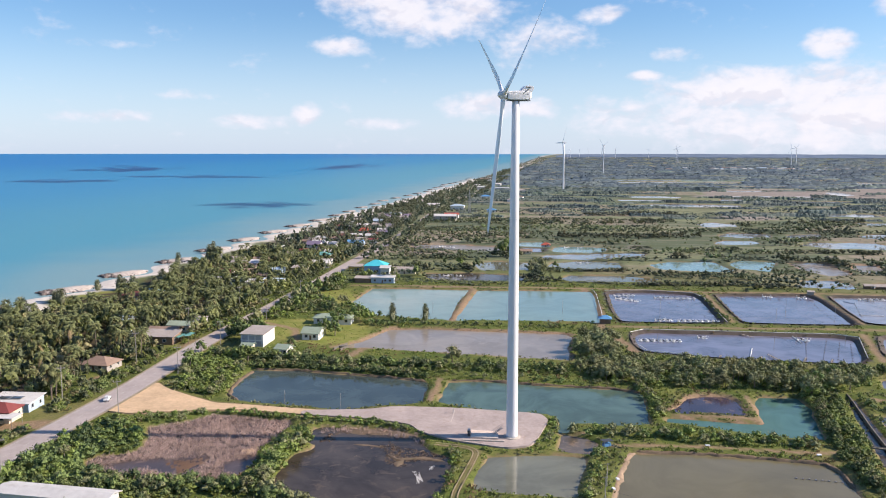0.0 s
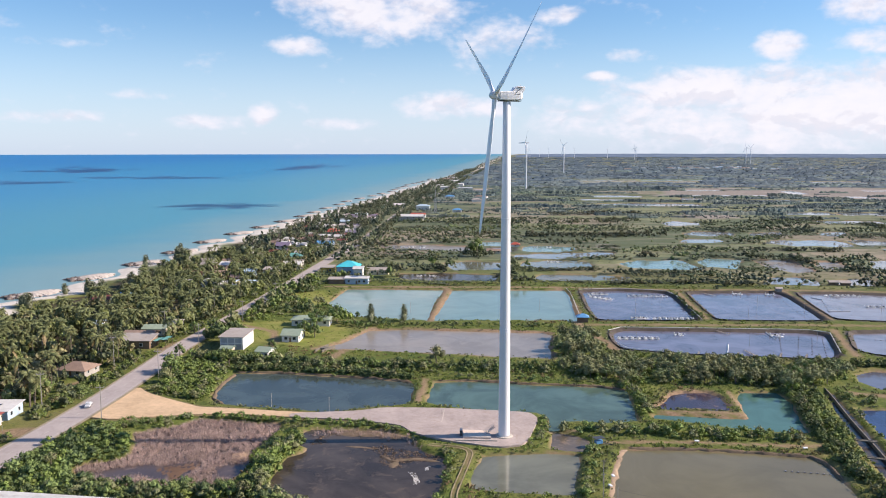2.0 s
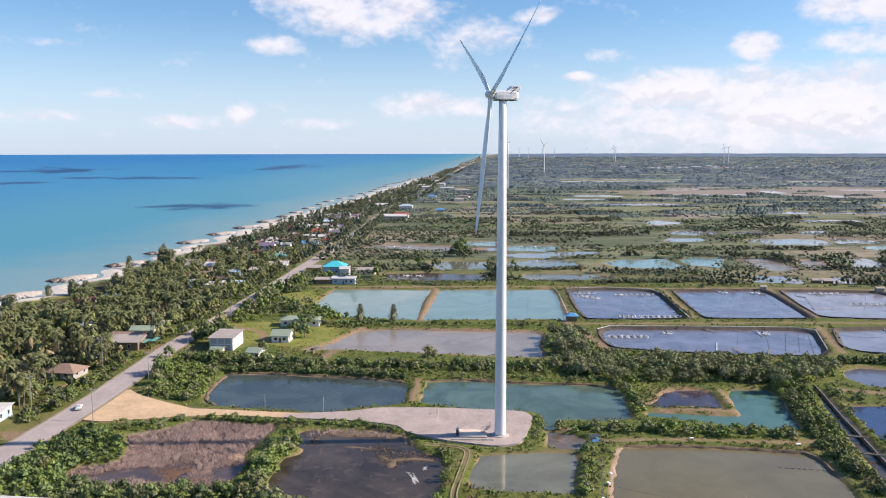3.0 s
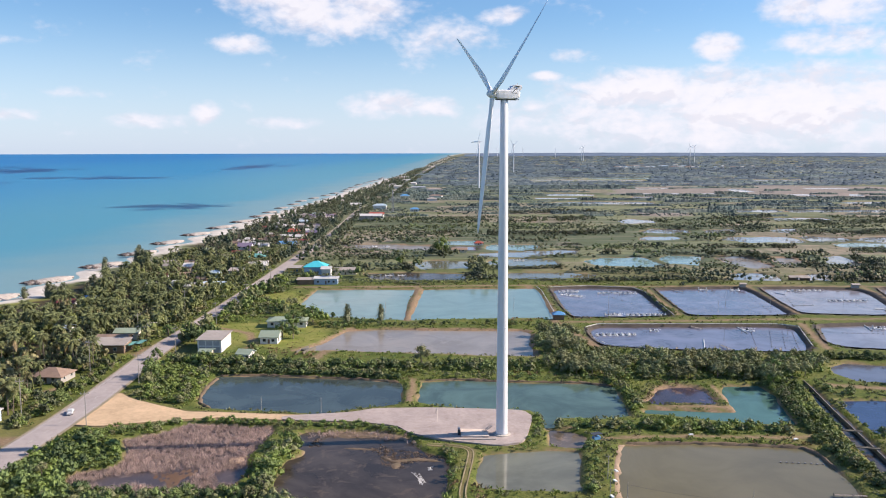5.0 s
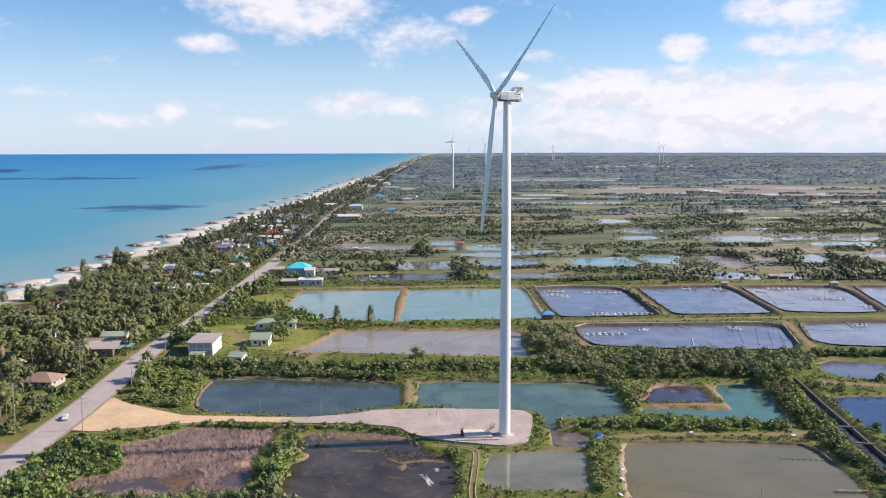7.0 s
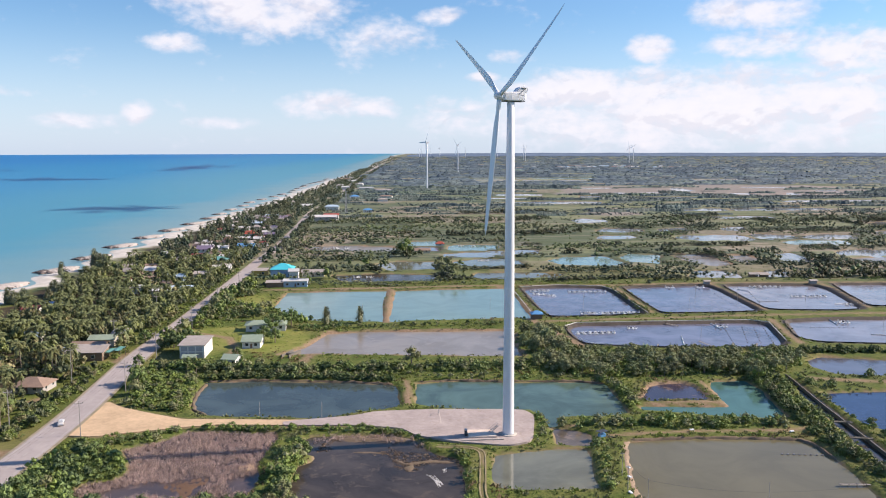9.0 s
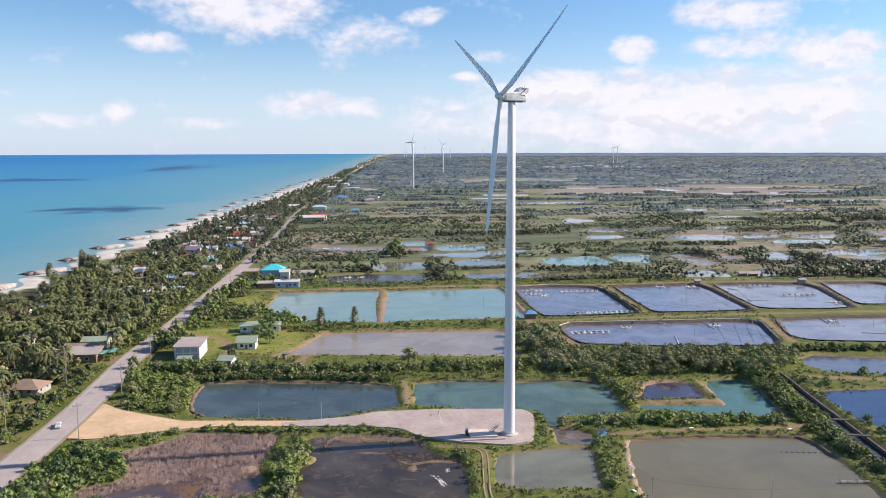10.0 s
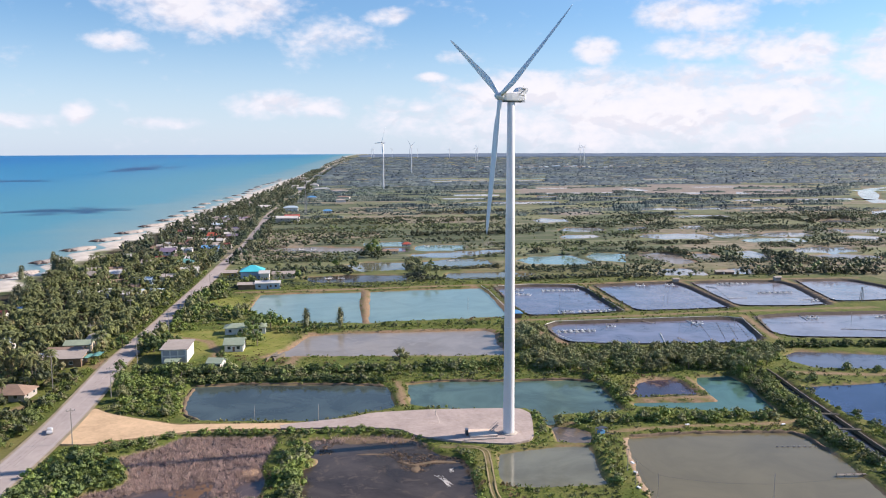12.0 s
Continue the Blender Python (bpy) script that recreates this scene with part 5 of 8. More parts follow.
def trunk_arrays(seed, h, r0):
    """Tapered trunk that forks into a few limbs."""
    rng = np.random.RandomState(seed)
    lean = rng.uniform(-0.12, 0.12, 2) * h
    V, F = tube([(0, 0, -0.4), (lean[0] * 0.3, lean[1] * 0.3, h * 0.35), (lean[0] * 0.6, lean[1] * 0.6, h * 0.6)], [r0, r0 * 0.8, r0 * 0.55], 6)
    for k in range(4):
        a = rng.uniform(0, 6.28)
        v, f = tube([(lean[0] * 0.5, lean[1] * 0.5, h * 0.5), (lean[0] * 0.5 + math.cos(a) * h * 0.16, lean[1] * 0.5 + math.sin(a) * h * 0.16, h * 0.68), (lean[0] * 0.5 + math.cos(a) * h * 0.27, lean[1] * 0.5 + math.sin(a) * h * 0.27, h * 0.86)], [r0 * 0.45, r0 * 0.3, r0 * 0.12], 4)
        F += [tuple(q + len(V) for q in g) for g in f]
        V += v
    return np.array(V), np.array(F)


def palm_arrays(seed, h, fronds=24, leaflets=8, span=3.7):
    """Coconut palm: a slender leaning trunk and arching feathered fronds. Returns trunk, crown and dry skirt arrays."""
    rng = np.random.RandomState(seed)
    bend = rng.uniform(-0.14, 0.14, 2) * h
    pts = [(bend[0] * s * s, bend[1] * s * s, h * s - 0.3 * (s == 0)) for s in (0, 0.15, 0.4, 0.7, 1)]
    trunk = tube(pts, [0.26, 0.19, 0.16, 0.14, 0.12], 6)
    top = np.array(pts[-1])
    green, dry = ([], []), ([], [])
    for i in range(fronds):
        V, F = dry if i >= fronds - 1 else green
        a = 2.4 * i + rng.uniform(-0.3, 0.3)
        up = np.interp(i, [0, fronds * 0.5, fronds - 4, fronds - 1], [1.35, 0.85, 0.3, -0.6])
        L = span * rng.uniform(0.85, 1.1)
        side = np.array((-math.sin(a), math.cos(a), 0))
        spine = []
        for k in range(leaflets + 1):
            s = k / leaflets
            spine.append(top + np.array((math.cos(a) * L * s * math.cos(up * (1 - 0.5 * s)) * (1 - 0.16 * s * s), math.sin(a) * L * s * math.cos(up * (1 - 0.5 * s)) * (1 - 0.16 * s * s), L * (math.sin(up) * s - 0.72 * s * s))))
        for k in range(leaflets):
            p, q = spine[k], spine[k + 1]
            w = 0.95 * math.sin(math.pi * (0.12 + 0.86 * (k + 0.5) / leaflets)) * L / 4.2
            for sg in (-1, 1):
                tip = (p + q) / 2 + side * sg * w + np.array((0, 0, -0.5 * w)) + (q - p) * 0.6
                n0 = len(V)
                V += [tuple(p), tuple(p + (q - p) * 0.96), tuple(tip + (q - p) * 0.34), tuple(tip - (q - p) * 0.3)]
                F.append((n0, n0 + 1, n0 + 2, n0 + 3))
    v, f = ball(top + np.array((0, 0, -0.15)), 0.42, 6, 3, rng)
    green[1].extend([tuple(q + len(green[0]) for q in g) for g in f])
    green[0].extend(v)
    return [(np.array(v), np.array(f)) for v, f in (trunk, green, dry)]


def casuarina_arrays(seed, h, r, leaves):
    """A tapering plume of drooping needle sprays."""
    rng = np.random.RandomState(seed)
    V, F = [], []
    for i in range(6):
        s = 0.22 + 0.7 * i / 6
        v, f = ball((rng.uniform(-0.2, 0.2) * r, rng.uniform(-0.2, 0.2) * r, h * s), r * 0.62 * (1.05 - s) + 0.25, 6, 3, rng, 1.3)
        F += [tuple(q + len(V) for q in g) for g in f]
        V += v
    for _ in range(leaves):
        s = rng.uniform(0.12, 1.0)
        a = rng.uniform(0, 6.28)
        rr = r * (1.12 - s) ** 0.7 * rng.uniform(0.5, 1.15)
        p = np.array((math.cos(a) * rr, math.sin(a) * rr, h * s))
        o = np.array((math.cos(a) * 0.6, math.sin(a) * 0.6, 0.5)) * rng.uniform(0.5, 1.1)
        w = np.array((-math.sin(a), math.cos(a), rng.uniform(-0.4, 0.4))) * 0.2
        n0 = len(V)
        V += [tuple(p - w), tuple(p + w), tuple(p + o + w * 0.3), tuple(p + o - w * 0.3)]
        F.append((n0, n0 + 1, n0 + 2, n0 + 3))
    return np.array(V), np.array(F)


SHRUB_NEAR = [leafy(s, 1.3, 1.75, 0.0, 4, 92, 0.145, 5, 2, 0.74) for s in range(10, 18)]
SHRUB_MID = [leafy(s, 1.25, 1.75, 0.0, 2, 28, 0.40, 5, 3) for s in range(20, 26)]
SHRUB_FAR = [leafy(s, 1.3, 1.75, 0.0, 1, 16, 0.45, 5, 3) for s in range(220, 226)]
TREE_MID = [leafy(s, 2.6, 5.0, 0.6, 4, 44, 0.47, 5, 3, 0.7) for s in range(30, 36)]
TREE_FAR = [leafy(s, 2.8, 4.6, 0.0, 2, 14, 0.8, 5, 3) for s in range(40, 46)]
TREE_FARTHEST = [leafy(s, 2.8, 4.2, 0.0, 1, 7, 1.0, 5, 3) for s in range(140, 146)]


def belt(seed, L, w, n, lo, hi, sprays, leaf):
    """A ragged belt of small rounded crowns, L long and about 2 w deep, with leaf sprays standing off them."""
    r = np.random.RandomState(seed)
    V, F, cs = [], [], []
    for k in range(n):
        q = r.uniform(0.55, 1.0) * w * 0.62
        cs.append(((k + 0.5) / n * L - L / 2 + r.normal() * 0.5, r.uniform(-0.6, 0.6) * w, r.uniform(lo, hi) - q, q))
        v, f = ball(cs[-1][:3], q * 0.85, 5, 2, r, 1.1)
        F += [tuple(e + len(V) for e in g) for g in f]
        V += v
    for _ in range(sprays):
        x, y, z, q = cs[r.randint(n)]
        d = r.normal(size=3)
        d[2] = d[2] * 0.9 + 0.1
        p = np.array((x, y, z)) + d / np.linalg.norm(d) * q * r.uniform(0.7, 1.2)
        p[2] = max(0.1, p[2])
        t, b = r.normal(size=3) * leaf * 0.6, r.normal(size=3) * leaf * 0.5
        n0 = len(V)
        V += [tuple(p - t), tuple(p - b), tuple(p + t), tuple(p + b)]
        F.append((n0, n0 + 1, n0 + 2, n0 + 3))
    return np.array(V), np.array(F)


def canopy(seed, L, w, lumps, lo, hi, nu, rows, sprays, leaf):
    """A ragged belt of rounded bushes or tree tops, L long and about 2 w deep, with leaf sprays standing off it."""
    r = np.random.RandomState(seed)
    cs = np.column_stack([(np.arange(lumps) + 0.5) / lumps * L - L / 2 + r.normal(size=lumps) * 0.3, r.uniform(-0.5, 0.5, lumps) * w, r.uniform(lo, hi, lumps), r.uniform(0.6, 1.15, lumps) * w])
    gxx, gyy = np.meshgrid(np.linspace(-L / 2 - 1, L / 2 + 1, nu), np.linspace(-1.35, 1.35, rows) * w, indexing="ij")
    gxx, gyy = gxx + r.normal(size=gxx.shape) * 0.2 * L / nu, gyy + r.normal(size=gxx.shape) * 0.12 * w
    z = np.full(gxx.shape, -0.5)
    for x, y, h, q in cs:
        d2 = ((gxx - x) ** 2 + (gyy - y) ** 2) / (q * q)
        z = np.maximum(z, np.where(d2 < 1, h * np.sqrt(np.maximum(0, 1 - d2)), -0.5))
    z = z + (z > 0) * r.normal(size=z.shape) * 0.13 * (lo + hi) / 2 * 0.5
    z[:, 0] = z[:, -1] = -0.5
    z[0] = z[-1] = -0.5
    V = [tuple(p) for p in np.stack([gxx, gyy, z], -1).reshape(-1, 3)]
    F = [(i * rows + j, (i + 1) * rows + j, (i + 1) * rows + j + 1, i * rows + j + 1) for i in range(nu - 1) for j in range(rows - 1) if z[i:i + 2, j:j + 2].max() > -0.4]
    tall = np.nonzero(z.ravel() > 0.3)[0]
    for _ in range(sprays):
        p = np.array(V[tall[r.randint(len(tall))]]) + np.array((r.normal() * 0.5, r.normal() * 0.5, -0.1 + r.normal() * 0.2)) * leaf
        t, b = r.normal(size=3) * leaf * 0.6, r.normal(size=3) * leaf * 0.5
        n0 = len(V)
        V += [tuple(p - t), tuple(p - b), tuple(p + t), tuple(p + b)]
        F.append((n0, n0 + 1, n0 + 2, n0 + 3))
    return np.array(V), np.array(F)


BELT_MID = [belt(s, 13.0, 2.4, 7, 2.2, 4.8, 22, 0.62) for s in range(170, 178)]
BELT_FAR = [canopy(s, 30.0, 3.4, 24, 1.8, 5.0, 24, 5, 30, 0.9) for s in range(180, 188)]
CANOPY = [canopy(s, 32.0, 4.2, 11, 1.8, 5.0, 14, 4, 8, 1.3) for s in range(190, 198)]
PALM_FAR, PALM_MID = [], []
for s in range(50, 58):
    tr, gr, dr = palm_arrays(s, 9.0, 11, 3, 3.6) if s < 54 else palm_arrays(s, 11.0, 18, 5, 3.9)
    (PALM_FAR if s < 54 else PALM_MID).append((np.concatenate([tr[0], gr[0], dr[0]]), np.concatenate([tr[1], gr[1] + len(tr[0]), dr[1] + len(tr[0]) + len(gr[0])])))


class Bag:
    """Collects many small plants into one mesh."""

    def __init__(self):
        self.v, self.f, self.m, self.n = [], [], [], 0

    def add(self, shape, x, y, z, s, rz, sz=1.0, mat=0):
        v, f = shape
        c, d = math.cos(rz) * s, math.sin(rz) * s
        self.v.append(np.stack([x + v[:, 0] * c - v[:, 1] * d, y + v[:, 0] * d + v[:, 1] * c, z + v[:, 2] * s * sz], 1))
        self.f.append(f + self.n)
        self.m.append(np.full(len(f), mat))
        self.n += len(v)

    def make(self, name, mats, label, category, kind="stuff", group="", smooth=False):
        if not self.v:
            return None
        ob = mesh_object(name, np.concatenate(self.v), np.concatenate(self.f), mats, mat_index=np.concatenate(self.m), smooth=smooth)
        return tagged(ob, label, category, group, kind)


# where nothing grows: a 1 m map of the near plan
GX0, GY0, GNX, GNY = -300, -110, 780, 900
gx, gy = np.meshgrid(np.arange(GX0, GX0 + GNX) + 0.5, np.arange(GY0, GY0 + GNY) + 0.5)
BLOCK = np.zeros(gx.shape, bool)
LAWNS = np.zeros(gx.shape, bool)
for kind, *poly in PONDS:
    x0, x1 = max(0, int(min(p[0] for p in poly)) - 4 - GX0), int(max(p[0] for p in poly)) + 5 - GX0
    y0, y1 = max(0, int(min(p[1] for p in poly)) - 4 - GY0), int(max(p[1] for p in poly)) + 5 - GY0
    if x0 < GNX and y0 < GNY and x1 > 0 and y1 > 0:
        BLOCK[y0:y1, x0:x1] |= sdf(gx[y0:y1, x0:x1], gy[y0:y1, x0:x1], poly) < 0.3
BLOCK |= line_sdf(gx, gy, ROAD) < np.where(gy > 90, 4.9, 5.8)
BLOCK |= line_sdf(gx, gy, TRACK) < 2.7
BLOCK |= line_sdf(gx, gy, FOOTPATH) < 1.3
for d, w in DIRT:
    BLOCK |= line_sdf(gx, gy, d) < w + 0.2
for poly in (PAD, APRON):
    BLOCK |= sdf(gx, gy, poly) < 0.8
for poly in LAWN:
    LAWNS |= sdf(gx, gy, poly) < 0
BLOCK |= gx - coast(gy) < 14
for x, y, w in LOTS:
    BLOCK |= (abs(gx - x) < w) & (abs(gy - y) < w)


def free(x, y, lawn=False):
    i, j = int(y - GY0), int(x - GX0)
    if 0 <= i < GNY and 0 <= j < GNX:
        return not BLOCK[i, j] and (lawn or not LAWNS[i, j])
    return x - float(coast(y)) > 25 and float(line_sdf(np.array([x]), np.array([y]), ROAD)[0]) > 9


def along(line, half, gap, rng):
    """Places strewn along a polyline."""
    for (x0, y0), (x1, y1) in zip(line, line[1:]):
        L = math.hypot(x1 - x0, y1 - y0)
        for _ in range(int(L / gap + rng.uniform())):
            s, o = rng.uniform(), rng.normal() * half * 0.55
            yield x0 + (x1 - x0) * s - (y1 - y0) / L * o, y0 + (y1 - y0) * s + (x1 - x0) / L * o


def within(poly, area, rng):
    """Places strewn in a polygon, one for so many square metres."""
    xs, ys = [p[0] for p in poly], [p[1] for p in poly]
    n = int((max(xs) - min(xs)) * (max(ys) - min(ys)) / area)
    px, py = rng.uniform(min(xs), max(xs), n), rng.uniform(min(ys), max(ys), n)
    for x, y in zip(px[sdf(px, py, poly) < 0], py[sdf(px, py, poly) < 0]):
        yield x, y


# hedges and thickets of the near dikes: line, half width, gap, lowest, highest, palette
HEDGES = []
HEDGES.append(([(-52, 69.5), (-32, 67.5), (-5, 63), (23, 60)], 3.0, 0.33, 1.6, 3.2, (0, 0, 3, 1)))
HEDGES.append(([(-79, 67), (-56, 65), (-33, 58.5), (-21, 53.5)], 2.2, 0.45, 1.3, 2.8, (0, 1, 1, 3)))
HEDGES.append(([(-14, 54), (3, 52), (19, 49), (36, 46)], 1.8, 0.7, 0.9, 2.0, (1, 1, 0)))
HEDGES.append(([(-55, 74), (-20, 72), (25, 66)], 3.0, 1.2, 0.7, 1.8, (1, 2, 0)))
HEDGES.append(([(13.5, 4.2), (24, 3.2), (33, 2), (52, -1.8), (71.6, -5.5)], 2.4, 0.33, 1.4, 2.9, (0, 1, 0, 2)))
HEDGES.append(([(41, 45), (41.8, 30), (39.6, 14)], 1.9, 0.4, 1.2, 2.8, (2, 0, 1)))
HEDGES.append(([(87, 38), (80.5, 10), (77.5, -3), (73.5, -26), (71, -48)], 1.9, 0.33, 1.2, 2.5, (0, 0, 3, 1)))
HEDGES.append(([(102, 38), (94.5, 2), (88.5, -22), (82, -52)], 1.4, 0.6, 0.6, 1.6, (0, 1, 2)))
HEDGES.append(([(-99, 11), (-87, 16.5), (-76, 19.6), (-63, 17), (-49, 13.4), (-34, 10.8), (-28.5, 8.4), (-20, 1.5)], 1.3, 0.2, 0.9, 1.7, (0, 2, 1, 2)))
HEDGES.append(([(-53.4, -30), (-54.8, -16.2), (-53.6, -9.3), (-50.3, 1)], 2.8, 0.22, 1.8, 3.6, (2, 2, 0, 1)))
HEDGES.append(([(-97, -26), (-79, -31.5), (-67, -29), (-59, -27.5), (-49, -37), (-40, -44)], 3.4, 0.25, 1.6, 3.4, (0, 1, 3)))
HEDGES.append(([(-9, -9), (-9.8, -14), (-12, -24)], 1.2, 0.6, 0.8, 1.9, (0, 1)))
HEDGES.append(([(20, -9), (16, -22), (12.5, -36)], 1.2, 0.5, 0.9, 2.2, (0, 1, 2)))
HEDGES.append(([(-17, -3), (-14, -10), (-15.5, -24), (-19, -36)], 1.6, 0.5, 0.8, 2.0, (1, 0, 2)))
HEDGES.append(([(-24, 5), (-17, -2.5), (-8, -8), (4, -8)], 1.0, 0.5, 0.5, 1.1, (2, 1, 2)))
HEDGES.append(([(6, -6), (11, 5), (12, 14)], 1.0, 0.35, 0.7, 1.5, (2, 1, 2)))
HEDGES.append(([(-44, 131), (-10, 129), (46, 123)], 1.7, 0.5, 0.8, 1.9, (0, 1, 3)))
HEDGES.append(([(106.5, 196), (101.5, 160), (99.5, 137)], 1.2, 0.7, 0.9, 1.8, (0, 1)))
HEDGES.append(([(-40, 231), (50, 225), (110, 214), (270, 195)], 3.0, 0.9, 0.6, 1.4, (2, 2, 1)))
HEDGES.append(([(113, 61), (126, 60.5), (141, 57), (165, 51), (205, 41)], 2.0, 0.25, 1.4, 2.6, (0, 3, 3)))
HEDGES.append(([(104, 30), (125, 22), (160, 8)], 2.0, 2.0, 0.7, 1.8, (1, 2)))
HEDGES.append(([(47, 122), (49, 100), (46, 80), (60, 75.5), (120, 65)], 1.6, 0.5, 0.9, 1.8, (0, 1, 3)))
HEDGES.append(([(-60, 210), (-64, 190), (-60, 170), (-50, 150), (-30, 135)], 2.6, 0.45, 1.0, 2.6, (0, 2, 3)))
HEDGES.append(([(26, -12), (20, -30), (14, -46)], 1.6, 0.9, 0.5, 1.2, (2, 1)))
HEDGES.append(([(75, -12), (70, -38), (60, -70)], 1.5, 0.8, 0.5, 1.3, (2, 1)))
HEDGES.append(([(-34, 24), (-22, 25.5), (-13, 25), (10, 19)], 0.6, 1.3, 0.4, 0.9, (2, 1)))
HEDGES.append(([(-131, -60), (-123, -14), (-118, 22), (-114, 55), (-110, 90), (-104, 130), (-96, 175), (-86, 240), (-79, 300)], 2.0, 0.3, 0.7, 2.2, (0, 2, 1, 2)))
HEDGES.append(([(-141, -60), (-132, -14), (-128, 40), (-122, 80)], 4.0, 1.2, 0.9, 2.6, (0, 3, 1, 3)))
HEDGES.append(([(56, 37.5), (43, 27), (43.5, 19.5), (54, 18), (66, 15.5), (67.6, 24), (68.6, 33)], 0.7, 0.5, 0.3, 0.8, (1, 1, 3, 1)))
HEDGES.append(([(-92, 80), (-70, 73.5), (-50, 70)], 2.8, 0.28, 1.8, 3.6, (0, 3, 1, 3)))
HEDGES.append(([(-78, 66), (-64, 65.2), (-49, 61.2), (-33, 57), (-20, 52.6)], 0.8, 0.3, 1.2, 2.2, (0, 3, 3)))
HEDGES.append(([(-58, 131), (-46, 130), (-36, 127)], 1.5, 0.4, 1.0, 2.4, (0, 3)))
HEDGES.append(([(-127, -32), (-122, 2), (-118.5, 34), (-116, 60)], 3.2, 0.16, 0.9, 2.3, (2, 0, 0, 1)))
rng = np.random.RandomState(7)
for line, half, gap, lo, hi, pal in HEDGES:
    bag = Bag()
    near = line[0][1] < 100
    for x, y in along(line, half, gap * 2.5, rng):
        if free(x, y):
            s = rng.uniform(lo, hi) / 1.75
            bag.add(SHRUB_NEAR[rng.randint(8)] if near else SHRUB_MID[rng.randint(6)], x, y, 0.0, s, rng.uniform(0, 6.28), rng.uniform(0.8, 1.15), pal[rng.randint(len(pal))])
    bag.make("hedge", LEAVES, "tangled green hedge of shrubs along a pond dike", "hedge", group="dike hedges")

THICKETS = []
THICKETS.append(([(-106, 1), (-96, 10), (-89, 0), (-87.5, -9), (-96, -16), (-92, -28), (-118, -45), (-113, -20), (-110, -6)], 2.6, 1.5, 3.4, (0, 0, 2, 3)))
THICKETS.append(([(-96, 41), (-98, 72), (-95, 88), (-82, 74), (-79, 62), (-80, 41), (-79, 33), (-90, 38)], 2.4, 0.9, 2.6, (0, 2, 1, 2)))
THICKETS.append(([(40, 44), (52, 42), (72, 40), (93, 37), (111, 43), (113, 60), (78, 68), (48, 72), (30, 72), (25, 56)], 5.5, 1.6, 3.2, (0, 1, 1, 2)))
THICKETS.append(([(-30, -40), (-15, -40), (-14, -75), (-60, -75), (-95, -60), (-95, -44), (-50, -42)], 9, 1.2, 2.6, (0, 1, 2)))
THICKETS.append(([(-84, 106), (-92, 112), (-96, 140), (-90, 160), (-80, 200), (-72, 235), (-64, 235), (-70, 190), (-66, 160), (-84, 140)], 4.5, 1.2, 2.8, (0, 1, 2, 3)))
THICKETS.append(([(86, 38), (84.5, 24), (78, 2), (73, -14), (71, -30), (74.5, -30), (82.5, -6), (88, 12), (94.5, 33)], 1.5, 1.2, 2.5, (0, 2, 0, 3)))
THICKETS.append(([(-102, -20), (-84, -25.5), (-66, -28), (-60, -33), (-80, -40), (-106, -43)], 2.6, 1.2, 2.6, (0, 2, 3)))
THICKETS.append(([(-110, 15), (-100, 15), (-90, 17), (-80, 19.5), (-83, 13), (-91, 10), (-96, 4), (-107, 0)], 1.7, 0.9, 1.9, (0, 2, 1)))
THICKETS.append(([(-50, 66), (-20, 57), (24, 53), (25, 66), (-5, 70), (-52, 76)], 3.0, 0.7, 1.6, (2, 1, 2, 0)))
for poly, area, lo, hi, pal in THICKETS:
    bag = Bag()
    for x, y in within(poly, area * 1.6, rng):
        if free(x, y):
            s = rng.uniform(lo, hi) / 1.75
            bag.add(SHRUB_NEAR[rng.randint(8)], x, y, 0.0, s, rng.uniform(0, 6.28), rng.uniform(0.8, 1.15), pal[rng.randint(len(pal))])
    bag.make("thicket", LEAVES, "dense thicket of green bushes on rough ground", "bushes", group="thickets")


def tree_kind(seed, h, r, leaves, mat, label):
    ob = thing("tree", pose(0, 0, 0), label, "tree", "trees")
    v, f = trunk_arrays(seed, h, h * 0.035)
    mesh_object("trunk", v, f, [bark], ob)
    v, f = leafy(seed, r, h, h * 0.12, 7, leaves, 0.31 if leaves < 300 else 0.28, 6, 3, 0.6)
    mesh_object("crown", v, f, [mat], ob)
    return ob


def palm_kind(seed, h):
    ob = thing("coconut_palm", pose(0, 0, 0), "slender coconut palm with feathery drooping fronds", "palm tree", "coconut palms")
    tr, gr, dr = palm_arrays(seed, h)
    mesh_object("trunk", *tr, [bark], ob)
    mesh_object("crown", *gr, [palm_leaf], ob)
    mesh_object("dry_frond", *dr, [palm_dry], ob)
    return ob


def casuarina_kind(seed, h, r, label):
    ob = thing("tree", pose(0, 0, 0), label, "tree", "trees")
    mesh_object("trunk", *trunk_arrays(seed, h * 0.9, 0.2), [bark], ob)
    mesh_object("crown", *casuarina_arrays(seed, h, r, 330), [needle], ob)
    return ob


class Nursery:
    """Hands out a first tree of each kind, then copies of it."""

    def __init__(self, kinds):
        self.kinds, self.used = kinds, [False] * len(kinds)

    def plant(self, k, x, y, s, rz, z=0.0):
        k %= len(self.kinds)
        m = pose(x, y, z, 0, 0, rz)
        if not self.used[k]:
            self.used[k] = True
            ob = self.kinds[k]
            ob.matrix_basis = m
        else:
            self.kinds[k].scale = (1, 1, 1)
            ob = copy_thing(self.kinds[k], m)
        ob.scale = (s, s, s)
        return ob


